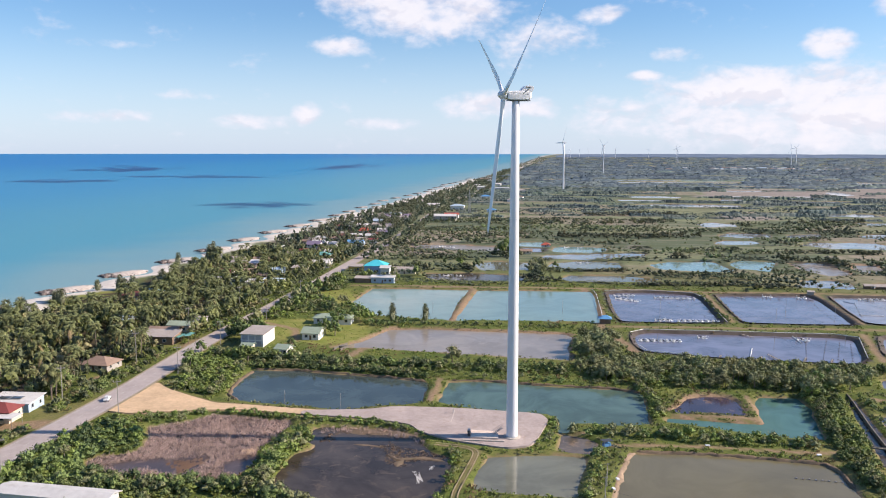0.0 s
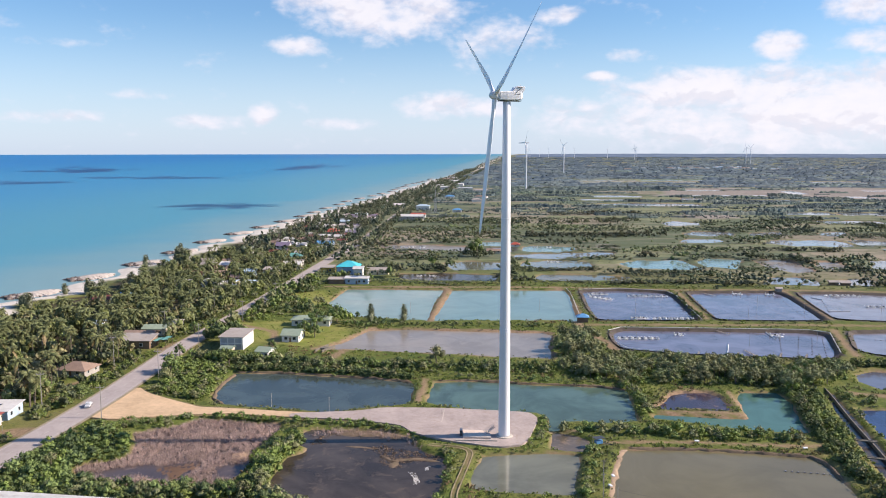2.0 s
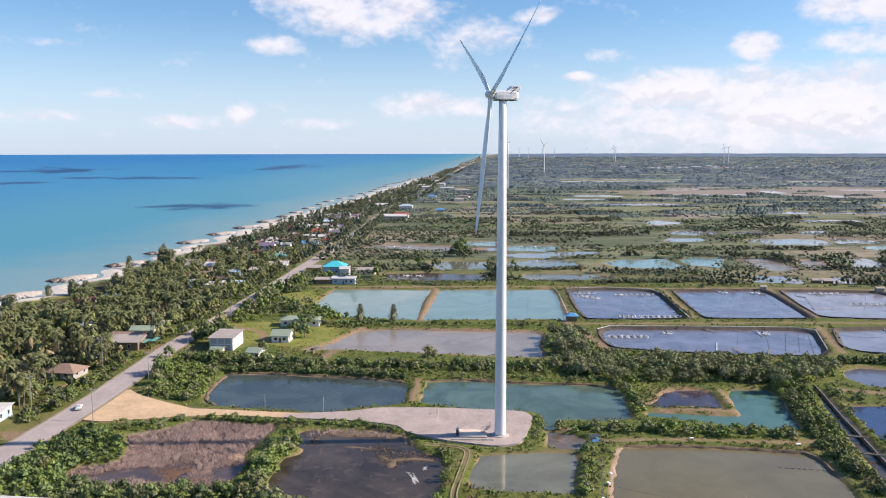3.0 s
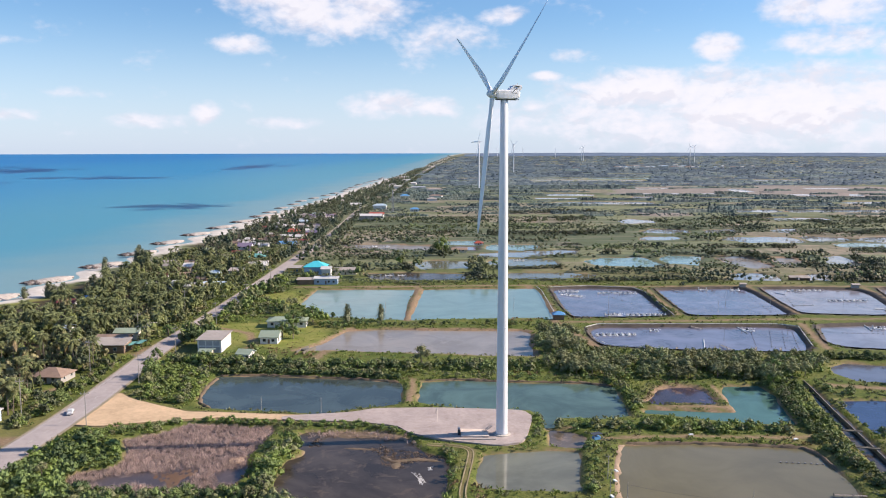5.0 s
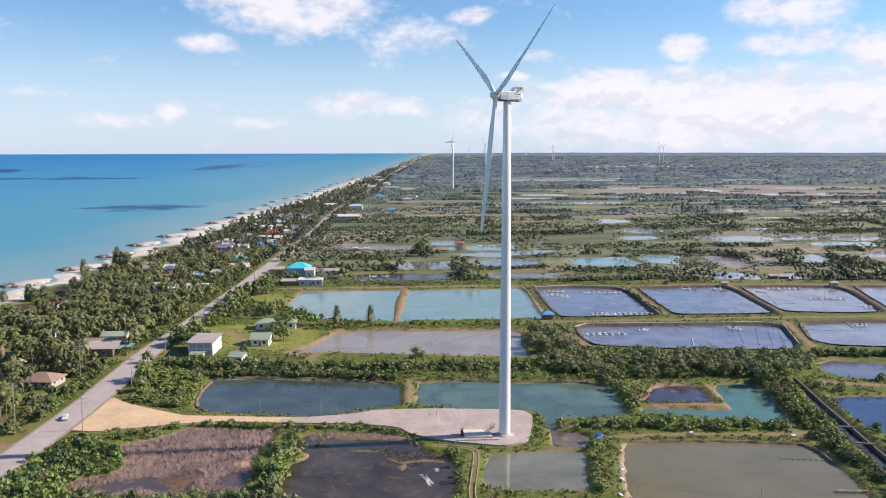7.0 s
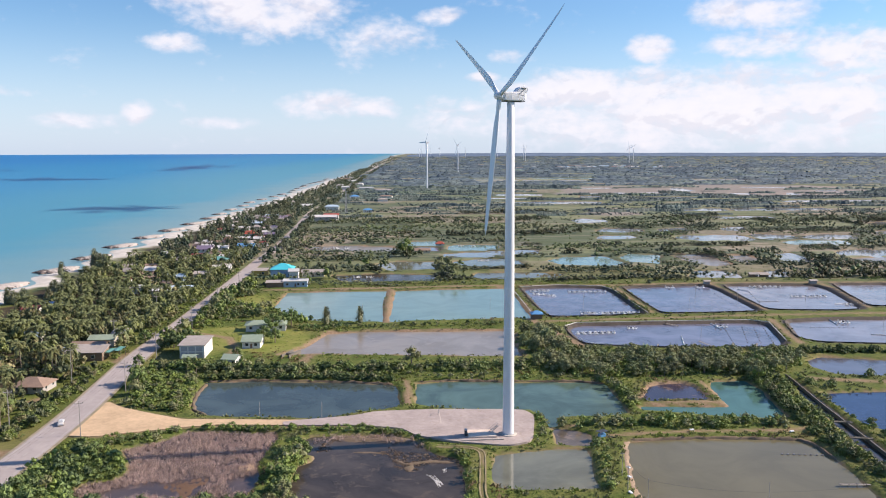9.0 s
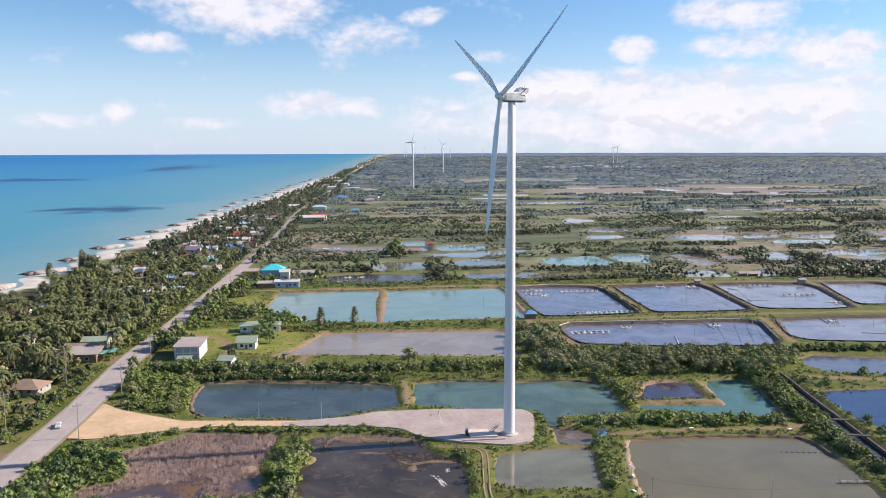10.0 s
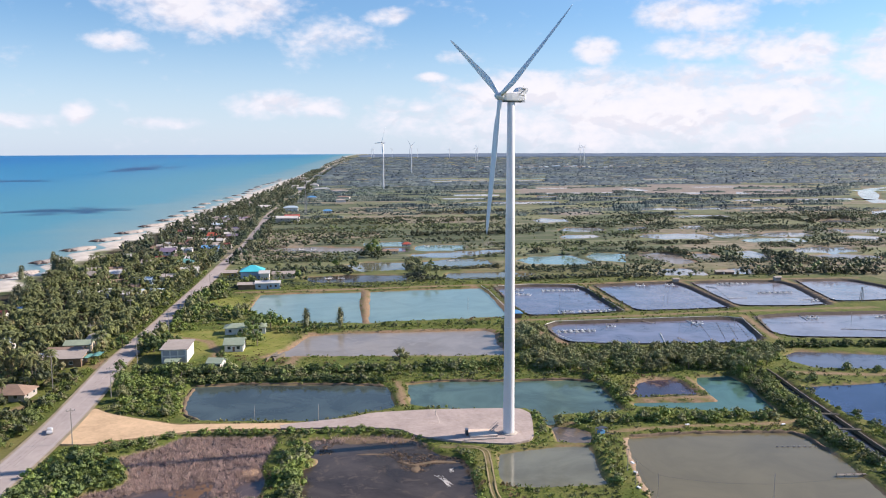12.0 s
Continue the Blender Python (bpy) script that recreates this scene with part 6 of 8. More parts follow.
TREES = Nursery([tree_kind(60 + i, h, r, 240, LEAVES[c], "broad leafy tree with an uneven green crown") for i, (h, r, c) in enumerate([(6.0, 2.9, 0), (7.0, 3.1, 1), (5.0, 2.6, 1), (6.5, 3.3, 0), (4.5, 2.4, 2), (5.5, 3.0, 0), (6.2, 2.7, 1)])])
WOOD_LEAVES = [material("wood_leaf" + str(i), c, 0.65, vary=0.22, scale=0.5, island=0.26, translucent=0.07, spec=0.15) for i, c in enumerate([(0.190, 0.217, 0.099), (0.221, 0.233, 0.119), (0.159, 0.188, 0.086)])]
WOODS = Nursery([tree_kind(160 + i, h, r, 340, WOOD_LEAVES[c], "broad olive-green tree in a wood between ponds") for i, (h, r, c) in enumerate([(6.0, 3.0, 0), (6.6, 3.1, 1), (5.2, 2.8, 2), (5.6, 3.1, 1)])])
PALMS = Nursery([palm_kind(80 + i, h) for i, h in enumerate((9, 11, 12.5, 10, 8, 13))])
CASUARINAS = Nursery([casuarina_kind(95 + i, h, r, "dark feathery casuarina tree") for i, (h, r) in enumerate(((7.2, 2.1), (7.4, 3.1), (6.0, 2.9)))])

# woods between the ponds
spinney = Bag()
for x, y in within([(30, 100), (43.6, 118), (45.3, 97), (46, 76), (28, 78), (30, 90)], 16, rng):
    if free(x, y):
        WOODS.plant(rng.randint(4), x, y, rng.uniform(0.7, 1.05), rng.uniform(0, 360))
for x, y in within([(40, 45), (52, 43), (72, 41), (93, 38), (111, 43), (114, 61), (78, 67), (48, 72), (30, 70), (25, 57)], 14, rng):
    if free(x, y):
        bank = float(np.interp(x, (25, 53, 72, 98, 119), (100, 87, 79, 73.5, 70)))
        WOODS.plant(rng.randint(4), x, y, max(0.3, min(rng.uniform(0.55, 0.85), 0.042 * (bank - y + 2))), rng.uniform(0, 360))
for line, half, gap, lo, hi in [
    ([(88, 38), (83, 22)], 2.0, 5.0, 0.45, 0.65),
    ([(-96, 52), (-97, 70), (-94, 86)], 3.5, 5.5, 0.5, 0.8), ([(-90, 80), (-80, 72), (-60, 72)], 4.0, 4.5, 0.5, 0.8),
    ([(-95, 104), (-91, 128), (-84, 160), (-75, 210), (-69, 238)], 4.0, 2.4, 0.7, 1.15), ([(-66, 150), (-60, 160), (-66, 185)], 4.0, 4.5, 0.6, 0.9),
] + [
    ([(-66, 128), (-52, 126), (-46, 138)], 3.0, 4.0, 0.7, 1.0), ([(-54, -14), (-55, -30)], 1.5, 6.0, 0.5, 0.7), ([(-100, -12), (-104, -40)], 4.0, 5.0, 0.5, 0.75),
    ([(-80, -33), (-60, -30), (-48, -40)], 2.5, 5.5, 0.45, 0.7), ([(-50, 68), (0, 63), (24, 60)], 2.0, 9.0, 0.4, 0.6),
    ([(-60, 240), (-40, 252), (-20, 262)], 6.0, 4.0, 0.6, 1.0), ([(-20, 300), (10, 290), (60, 282)], 5.0, 5.0, 0.6, 1.0),
]:
    for x, y in along(line, half, gap, rng):
        if free(x, y) and y < 100:
            TREES.plant(rng.randint(7), x, y, rng.uniform(lo, hi), rng.uniform(0, 360))
        elif free(x, y):
            spinney.add(TREE_MID[rng.randint(6)], x, y, 0, rng.uniform(lo, hi) * 1.2, rng.uniform(0, 6.28), 1.1, rng.randint(4))
spinney.make("spinney", LEAVES, "clumps of leafy trees beside the road and ponds", "trees")
for x, y, s in [(-37.2, 137.5, 1.0), (-23.8, 137.6, 0.95)]:
    CASUARINAS.plant(0, x, y, s, 40 * s)
for x, y, s in [(-172, 362, 1.1), (-173.7, 209, 1.3), (-170, 211, 1.1), (-177, 212, 1.0), (-187, 209, 0.85), (-191, 177, 1.0), (-188, 174, 0.9), (-194, 179, 0.8), (-192, 145, 1.3), (-188, 138, 1.2), (-190, 130, 1.3), (-186, 122, 1.2), (-189, 116, 1.1), (-158, 315, 1.6), (-162, 318, 1.4), (-155, 312, 1.3), (-176, 300, 1.0)]:
    CASUARINAS.plant(1 + int(y) % 2, x, y, s, 50 * s)
for x, y, s in [(-58, 127, 1.25), (-51, 139, 1.1), (-55, 133, 0.9), (-84, 112, 0.8), (-88, 104, 0.9), (-92, 110, 1.0), (-95.5, 118, 0.95), (-88, 122, 0.7), (-82, 97, 0.7), (24.5, 342, 2.0), (-69, 88, 0.7), (-61, 112, 1.0), (-57, 110, 0.9), (92, 42, 0.9), (101, 50, 0.8), (-103, 118, 0.8), (-99.5, 84, 0.7)]:
    TREES.plant(3, x, y, s, 77 * s)

bag = Bag()
for x, y, s in [(123, 30, 1.7), (131, 25, 1.5), (104, 22, 1.8), (101, 26, 1.6), (92.5, -10, 1.3), (90.5, -16, 1.4)]:
    for k in range(4):
        bag.add(SHRUB_NEAR[(int(x) + k) % 8], x + rng.normal() * 0.8, y + rng.normal() * 0.8, 0, s * rng.uniform(0.45, 0.8), s * 9 + k, 1.1, k % 2)
bag.make("bushes", LEAVES, "single rounded bushes on the pond banks", "bushes")

# shore strip: palms and broad trees between the beach and the road
grove, strip = Bag(), Bag()
for ylo, yhi, area in ((-75, 60, 14), (60, 180, 15), (180, 340, 22)):
    for x, y in within([(float(coast(ylo)), ylo), (-70, ylo), (-70, yhi), (float(coast(yhi)), yhi)], area, rng):
        edge = np.interp(y, [p[1] for p in ROAD], [p[0] for p in ROAD])
        if x < edge - (15 if y < 85 else 7) and x > wood_edge(y) and free(x, y):
            q = rng.uniform()
            if y > 70 + 30 * rng.uniform() or rng.uniform() < 0.2:
                if q < 0.42:
                    grove.add(PALM_MID[rng.randint(4)], x, y, 0, rng.uniform(0.54, 0.84), rng.uniform(0, 6.28))
                else:
                    strip.add(TREE_MID[rng.randint(6)], x, y, 0, rng.uniform(0.7, 1.3), rng.uniform(0, 6.28), 1.1, rng.randint(4))
            elif q < 0.36:
                PALMS.plant(rng.randint(6), x, y, rng.uniform(0.52, 0.82), rng.uniform(0, 360))
            elif q < 0.86:
                strip.add(TREE_MID[rng.randint(6)], x, y, 0, rng.uniform(0.7, 1.3), rng.uniform(0, 6.28), 1.1, rng.randint(4))
            else:
                TREES.plant(rng.randint(7), x, y, rng.uniform(0.6, 1.1), rng.uniform(0, 360))
grove.make("palm_grove", [palm_leaf], "coconut palms crowded along the shore", "palm grove")
strip.make("shore_woods", SHORE_LEAVES, "leafy trees among the shore palms", "trees")
for y in np.arange(95, 420, 5.0):
    x = wood_edge(y) + rng.uniform(-4, 5)
    if y < 145 or 205 < y < 270:
        CASUARINAS.plant(rng.randint(1, 3), x, y + rng.uniform(-3, 3), rng.uniform(0.7, 1.1), rng.uniform(0, 360))
# undergrowth of the strip; mostly the darkest leaf, painting in the shade under palms
bag = Bag()
for x, y in within([(float(coast(-75)), -75), (-70, -75), (-70, 400), (float(coast(400)), 400)], 9.0, rng):
    edge = np.interp(y, [p[1] for p in ROAD], [p[0] for p in ROAD])
    if x < edge - 6.5 and x > wood_edge(y) - 2 and free(x, y) and rng.uniform() < 0.62:
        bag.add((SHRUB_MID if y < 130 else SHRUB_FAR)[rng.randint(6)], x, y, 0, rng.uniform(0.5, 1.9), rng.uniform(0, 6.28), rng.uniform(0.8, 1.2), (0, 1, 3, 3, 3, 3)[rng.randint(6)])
bag.make("undergrowth", SHORE_LEAVES, "undergrowth beneath the coconut palms, leaves mostly darkened to suggest shade", "undergrowth")

# far shore strip, hedgerows, orchards and woods, thinning into the distance
bag, palms = Bag(), Bag()
for y in np.concatenate([np.arange(330, 900, 5.0), np.arange(900, 2600, 9.0), np.geomspace(2600, 9000, 110)]):
    edge = np.interp(y, [p[1] for p in ROAD], [p[0] for p in ROAD])
    lo = float(coast(y)) + 31
    k = 1.0
    for _ in range(12 if y < 1200 else 9):
        x, yy = rng.uniform(lo, edge + 16), y + rng.uniform(-4, 4)
        if not free(x, yy) or abs(x - edge) < 7:
            continue
        sx, sy, sz, c = settle(x, yy)
        if rng.uniform() < 0.24:
            palms.add(PALM_FAR[rng.randint(4)], sx, sy, sz, rng.uniform(0.6, 0.95) * c * k, rng.uniform(0, 6.28))
        else:
            bag.add(TREE_FAR[rng.randint(6)], sx, sy, sz, rng.uniform(0.7, 1.5) * c * k, rng.uniform(0, 6.28), rng.uniform(0.8, 1.3), (0, 1, 3, 3)[rng.randint(4)])
for y in np.arange(325, 1900, 5.5):
    edge = float(np.interp(y, [p[1] for p in ROAD], [p[0] for p in ROAD]))
    if math.sin(y / 47.0) + 0.5 * math.sin(y / 19.0) > 0.95:
        continue
    for side in (-1, 1):
        x = edge + side * rng.uniform(4.2, 7.5)
        if rng.uniform() < (0.65 if side > 0 else 0.95):
            bag.add((TREE_MID if y < 700 else TREE_FAR)[rng.randint(6)], x, y + rng.uniform(-2, 2), 0, rng.uniform(0.8, 1.35), rng.uniform(0, 6.28), rng.uniform(0.9, 1.2), (0, 1, 3, 3)[rng.randint(4)])
palms.make("palm_grove", [far_palm], "far coconut palms along the shore villages", "palm grove")
bag.make("shore_woods", FAR_SHORE, "far green trees along the shore villages", "trees")

# hedgerows between the middle ponds
MIDROWS = []
MIDROWS.append(([(69, 466), (111, 458), (157, 463), (190, 461)], 9, 3.8, 5.5))
MIDROWS.append(([(100, 572), (143, 584), (205, 605)], 14, 3.5, 5.5))
MIDROWS.append(([(139, 683), (205, 695), (233, 687)], 14, 3.0, 5.0))
MIDROWS.append(([(42, 321), (61, 332), (81, 331), (107, 333)], 4, 2.4, 4.0))
MIDROWS.append(([(25, 249), (35, 240), (51, 237), (76, 232)], 3.5, 2.4, 4.2))
MIDROWS.append(([(94, 261), (117, 260), (150, 255)], 3.5, 3.0, 4.8))
MIDROWS.append(([(82, 227), (110, 225), (135, 225)], 3, 2.0, 3.4))
MIDROWS.append(([(16, 339), (25, 342), (32, 345)], 5, 4.5, 6.5))
MIDROWS.append(([(153, 374), (170, 375), (186, 373)], 4, 2.8, 4.2))
MIDROWS.append(([(55, 597), (98, 610)], 8, 3, 5))
MIDROWS.append(([(36, 293), (36, 270), (35, 254)], 4, 3.5, 5.5))
MIDROWS.append(([(149, 461), (166, 479)], 4, 3, 5))
MIDROWS.append(([(39, 492), (73, 490)], 5, 2.5, 4))
MIDROWS.append(([(110, 394), (128, 389)], 3, 1.2, 2))
MIDROWS.append(([(127, 335), (140, 333)], 4, 3, 4.5))
MIDROWS.append(([(156, 341), (186, 330)], 4, 2.0, 3.6))
MIDROWS.append(([(44, 277), (77, 275), (91, 275)], 3, 1.8, 3.2))
MIDROWS.append(([(193, 326), (213, 318), (224, 313), (224, 281), (239, 256)], 4.5, 3.4, 5.2))
MIDROWS.append(([(265, 316), (282, 301), (275, 273), (269, 248)], 4.5, 3.2, 5.0))
MIDROWS.append(([(210, 209), (227, 211), (240, 206), (262, 203), (283, 194)], 5, 3.5, 6.0))
MIDROWS.append(([(347, 320), (345, 294), (353, 279)], 4, 2.6, 4.2))
MIDROWS.append(([(138, 216), (148, 217), (158, 219)], 4, 3.0, 4.5))
MIDROWS.append(([(326, 593), (361, 583)], 6, 3, 4.5))
MIDROWS.append(([(383, 612), (405, 553), (399, 494)], 7, 3.2, 5))
MIDROWS.append(([(370, 441), (405, 439), (428, 441)], 5, 2.6, 4))
MIDROWS.append(([(213, 366), (250, 358), (279, 353)], 4, 2.6, 4.0))
MIDROWS.append(([(333, 439), (360, 436)], 4, 2.6, 4))
MIDROWS.append(([(247, 239), (273, 242), (297, 245), (322, 244)], 4, 3, 4.6))
MIDROWS.append(([(454, 471), (535, 532), (521, 488)], 6, 3, 5))
MIDROWS.append(([(251, 443), (279, 447)], 4, 2.4, 3.6))
MIDROWS.append(([(299, 328), (327, 334), (322, 319)], 3.5, 2.0, 3.4))
MIDROWS.append(([(416, 518), (475, 533), (466, 484)], 6, 2.6, 4.4))
MIDROWS.append(([(-46, 275), (-26, 280)], 4, 3.5, 5.5))
MIDROWS.append(([(-43, 339), (-22, 334), (-4, 329)], 4, 3, 4.6))
MIDROWS.append(([(-26, 268), (-12, 261)], 2.5, 1.4, 2.4))
MIDROWS.append(([(-5, 456), (18, 467), (46, 486)], 5, 2.2, 3.6))
MIDROWS.append(([(-59, 398), (-30, 412)], 5, 3, 4.5))
MIDROWS.append(([(-42, 524), (-3, 553)], 5, 1.6, 2.6))
MIDROWS.append(([(-33, 373), (-13, 377)], 3, 2, 3.2))
MIDROWS.append(([(-11, 233), (3, 228)], 2, 0.9, 1.6))
MIDROWS.append(([(-5, 293), (-1, 276)], 3, 3, 5))
MIDROWS.append(([(-47, 245), (-42, 234)], 3, 2.5, 4))
MIDROWS.append(([(18, 603), (57, 639)], 5, 1.8, 3))
WET = [p[1:] for p in PONDS if 225 < min(q[1] for q in p[1:]) < 1900]
WETC = np.array([(sum(q[0] for q in p) / len(p), sum(q[1] for q in p) / len(p)) for p in WET])


def headroom(x, y, far=60.0):
    """Distance from a place on to the next water behind it; 0 in water."""
    ux, uy = x - EYE.x, y - EYE.y
    n = math.hypot(ux, uy)
    ts = np.arange(0, far, 4.0)
    px, py = x + ux / n * ts, y + uy / n * ts
    best = far
    for k in np.argsort(np.hypot(WETC[:, 0] - x, WETC[:, 1] - y))[:3]:
        hit = np.nonzero(sdf(px, py, WET[k]) < 1.0)[0]
        if len(hit):
            best = min(best, ts[hit[0]])
    return best


grove_mid = Bag()
for line, half, lo, hi in MIDROWS:
    bag = Bag()
    for (x0, y0), (x1, y1) in zip(line, line[1:]):
        a = math.atan2(y1 - y0, x1 - x0)
        for x, y in along([(x0, y0), (x1, y1)], half * 0.8, 3.6, rng):
            h = min(rng.uniform(lo, hi), 0.15 * headroom(x, y))
            if h > 0.7:
                bag.add(BELT_MID[rng.randint(8)], x, y, 0, rng.uniform(0.8, 1.1), a + rng.normal() * 0.12, h / 5.6, (0, 1, 3, 3, 3)[rng.randint(5)])
        for x, y in along([(x0, y0), (x1, y1)], half * 0.8, 5.0, rng):
            h = min(rng.uniform(lo, hi), 0.15 * headroom(x, y))
            if h > 0.9:
                bag.add(TREE_MID[rng.randint(6)], x, y, 0, h / 5.0, rng.uniform(0, 6.28), rng.uniform(0.8, 1.1), (0, 1, 3, 3, 0)[rng.randint(5)])
    if line[0][0] < 40:
        for x, y in along(line, half, 9.0, rng):
            if headroom(x, y, 30.0) > 20:
                grove_mid.add(PALM_MID[rng.randint(4)], x, y, 0, rng.uniform(0.45, 0.7), rng.uniform(0, 6.28))
    bag.make("hedgerow", MID_LEAVES, "dense dark hedgerow of trees between ponds", "hedgerow", group="hedgerows")
grove_mid.make("palm_grove", [palm_leaf], "coconut palms among the hedges by the ponds", "palm grove")
RIVER = [p[1:] for p in PONDS if p[1] == (956, 988)][0]
bag_mid, bag_plain, bag_far = Bag(), Bag(), Bag()
v = 236.0
while v < 9000:
    sp = 15 + 0.020 * v
    u = -100 - 0.075 * v
    wide = 420 + v * 0.62
    dense = rng.uniform(0.1, 1.0)
    while u < wide:
        run = rng.uniform(20, 110) * (1 + v / 1500)
        on = rng.uniform() < (0.27 + 0.5 * dense + (0.16 if u > 180 else 0) if v < 1350 else 0.62 + 0.5 * dense)
        big = rng.uniform(0.6, 1.0) if rng.uniform() < 0.75 else rng.uniform(0.9, 1.3)
        gap = 6.2 * big if v < 640 else ((10.5 if v < 1350 else 20.0) * big * (1 + max(0, v - 640) / 900))
        pal = (0, 1, 3, 0, 3) if rng.uniform() < 0.85 else (2, 1, 0)
        w = 0.0
        while on and w < run:
            uu, vv = u + w, v + rng.normal() * min(4, sp * 0.22) + 6 * math.sin((u + w) / 90.0)
            x, y = 0.993 * uu + 0.12 * vv, -0.12 * uu + 0.993 * vv
            w += gap * rng.uniform(0.6, 1.4)
            edge = np.interp(y, [p[1] for p in ROAD], [p[0] for p in ROAD])
            if x < edge + 8 or not free(x, y):
                continue
            if 640 < v < 1700 and (float(sdf(np.array([x]), np.array([y]), RIVER)[0]) < 25 or (rng.uniform() < 0.7 and min(float(sdf(np.array([x]), np.array([y]), q)[0]) for q in SALT[:2]) < 0)):
                continue
            sx, sy, sz, c = settle(x, y)
            grow = c * (1 + max(0, v - 700) / 1900)
            tint = pal[rng.randint(len(pal))]
            if v < 640:
                room = headroom(x, y)
                if room > 3:
                    bag_mid.add(BELT_MID[rng.randint(8)], sx, sy, sz, big * rng.uniform(0.9, 1.4), -0.12 + rng.normal() * 0.12, min(rng.uniform(0.5, 0.95), 0.026 * room / big), tint)
                    if rng.uniform() < 0.22 and room > 25:
                        bag_mid.add(TREE_MID[rng.randint(6)], sx, sy, sz, big * rng.uniform(0.6, 1.0), rng.uniform(0, 6.28), rng.uniform(0.8, 1.1), tint)
            else:
                if v < 1800 and headroom(x, y, 80.0) < 0.045 * v * rng.uniform(0.5, 1.2):
                    continue
                size = min(2.6, grow) * c if v > 2000 else grow
                if v < 1000 and rng.uniform() < 0.9 - (v - 640) / 450:
                    bag_plain.add(BELT_MID[rng.randint(8)], sx, sy, sz, big * rng.uniform(1.0, 1.5), -0.12 + rng.normal() * 0.12, rng.uniform(0.45, 0.85), tint)
                    continue
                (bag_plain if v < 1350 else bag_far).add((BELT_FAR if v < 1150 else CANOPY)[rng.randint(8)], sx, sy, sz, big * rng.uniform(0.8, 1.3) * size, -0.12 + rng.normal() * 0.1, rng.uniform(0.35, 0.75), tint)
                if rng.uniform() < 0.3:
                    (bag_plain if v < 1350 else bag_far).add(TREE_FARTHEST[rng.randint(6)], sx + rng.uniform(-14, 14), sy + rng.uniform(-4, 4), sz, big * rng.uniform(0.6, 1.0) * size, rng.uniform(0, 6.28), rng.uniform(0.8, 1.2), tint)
        u += run
    v += sp * rng.uniform(0.6, 1.5)
for x, y in within([(-70, 226), (300, 190), (420, 420), (330, 640), (-30, 640)], 260, rng):
    if free(x, y):
        room = headroom(x, y, 40.0)
        if room > 5:
            bag_mid.add(SHRUB_FAR[rng.randint(6)], x, y, 0, min(rng.uniform(0.3, 1.1), 0.06 * room), rng.uniform(0, 6.28), rng.uniform(0.6, 1.1), (0, 1, 2, 3)[rng.randint(4)])
bag_mid.make("hedgerow", MID_LEAVES, "rows of dark green trees between ponds and fields", "hedgerow")
bag_plain.make("hedgerow", HAZED_PLAIN_LEAVES, "rows of trees across the plain, leaves tinted blue for haze", "hedgerow")
bag_far.make("woodland", HAZE_LEAVES, "distant rows of trees across the coastal plain, tinted for haze", "woodland", smooth=True)

# rough grass and weeds over the open dikes
TUFTS = []
for s in range(200, 206):
    r = np.random.RandomState(s)
    V, F = [], []
    for _ in range(9):
        p, a, h = r.normal(size=2) * 0.45, r.uniform(0, 6.28), r.uniform(0.3, 0.7)
        d, l = np.array((math.cos(a), math.sin(a))) * r.uniform(0.1, 0.28), r.normal(size=2) * 0.3
        n0 = len(V)
        V += [(*(p - d), -0.1), (*(p + d), -0.1), (*(p + d * 0.7 + l), h), (*(p - d * 0.5 + l), h * 0.9)]
        F.append((n0, n0 + 1, n0 + 2, n0 + 3))
    TUFTS.append((np.array(V), np.array(F)))
bag = Bag()
for x, y in within([(-125, -75), (95, -75), (130, 20), (150, 120), (120, 235), (-75, 235), (-100, 120), (-104, 40)], 5.0, rng):
    if free(x, y, True):
        lawn = not free(x, y)
        g = fbm(np.array([x]), np.array([y]), 0.07, 12)[0]
        bag.add(TUFTS[rng.randint(6)], x, y, 0.05, rng.uniform(0.35, 0.9) * (0.45 if lawn else 1.0), rng.uniform(0, 6.28), 1.0, 4 if g > 0.55 else (2 if g > -0.1 else 1))
for x, y in within([(-62, -50), (95, -50), (95, 62), (-62, 76)], 3.4, rng):
    if free(x, y):
        bag.add(TUFTS[rng.randint(6)], x, y, 0.05, rng.uniform(0.3, 0.8), rng.uniform(0, 6.28), 1.0, (2, 2, 0, 1)[rng.randint(4)])
bag.make("grass_tufts", LEAVES + [dry_leaf], "rough green and dry grass tufts on the dikes", "grass")

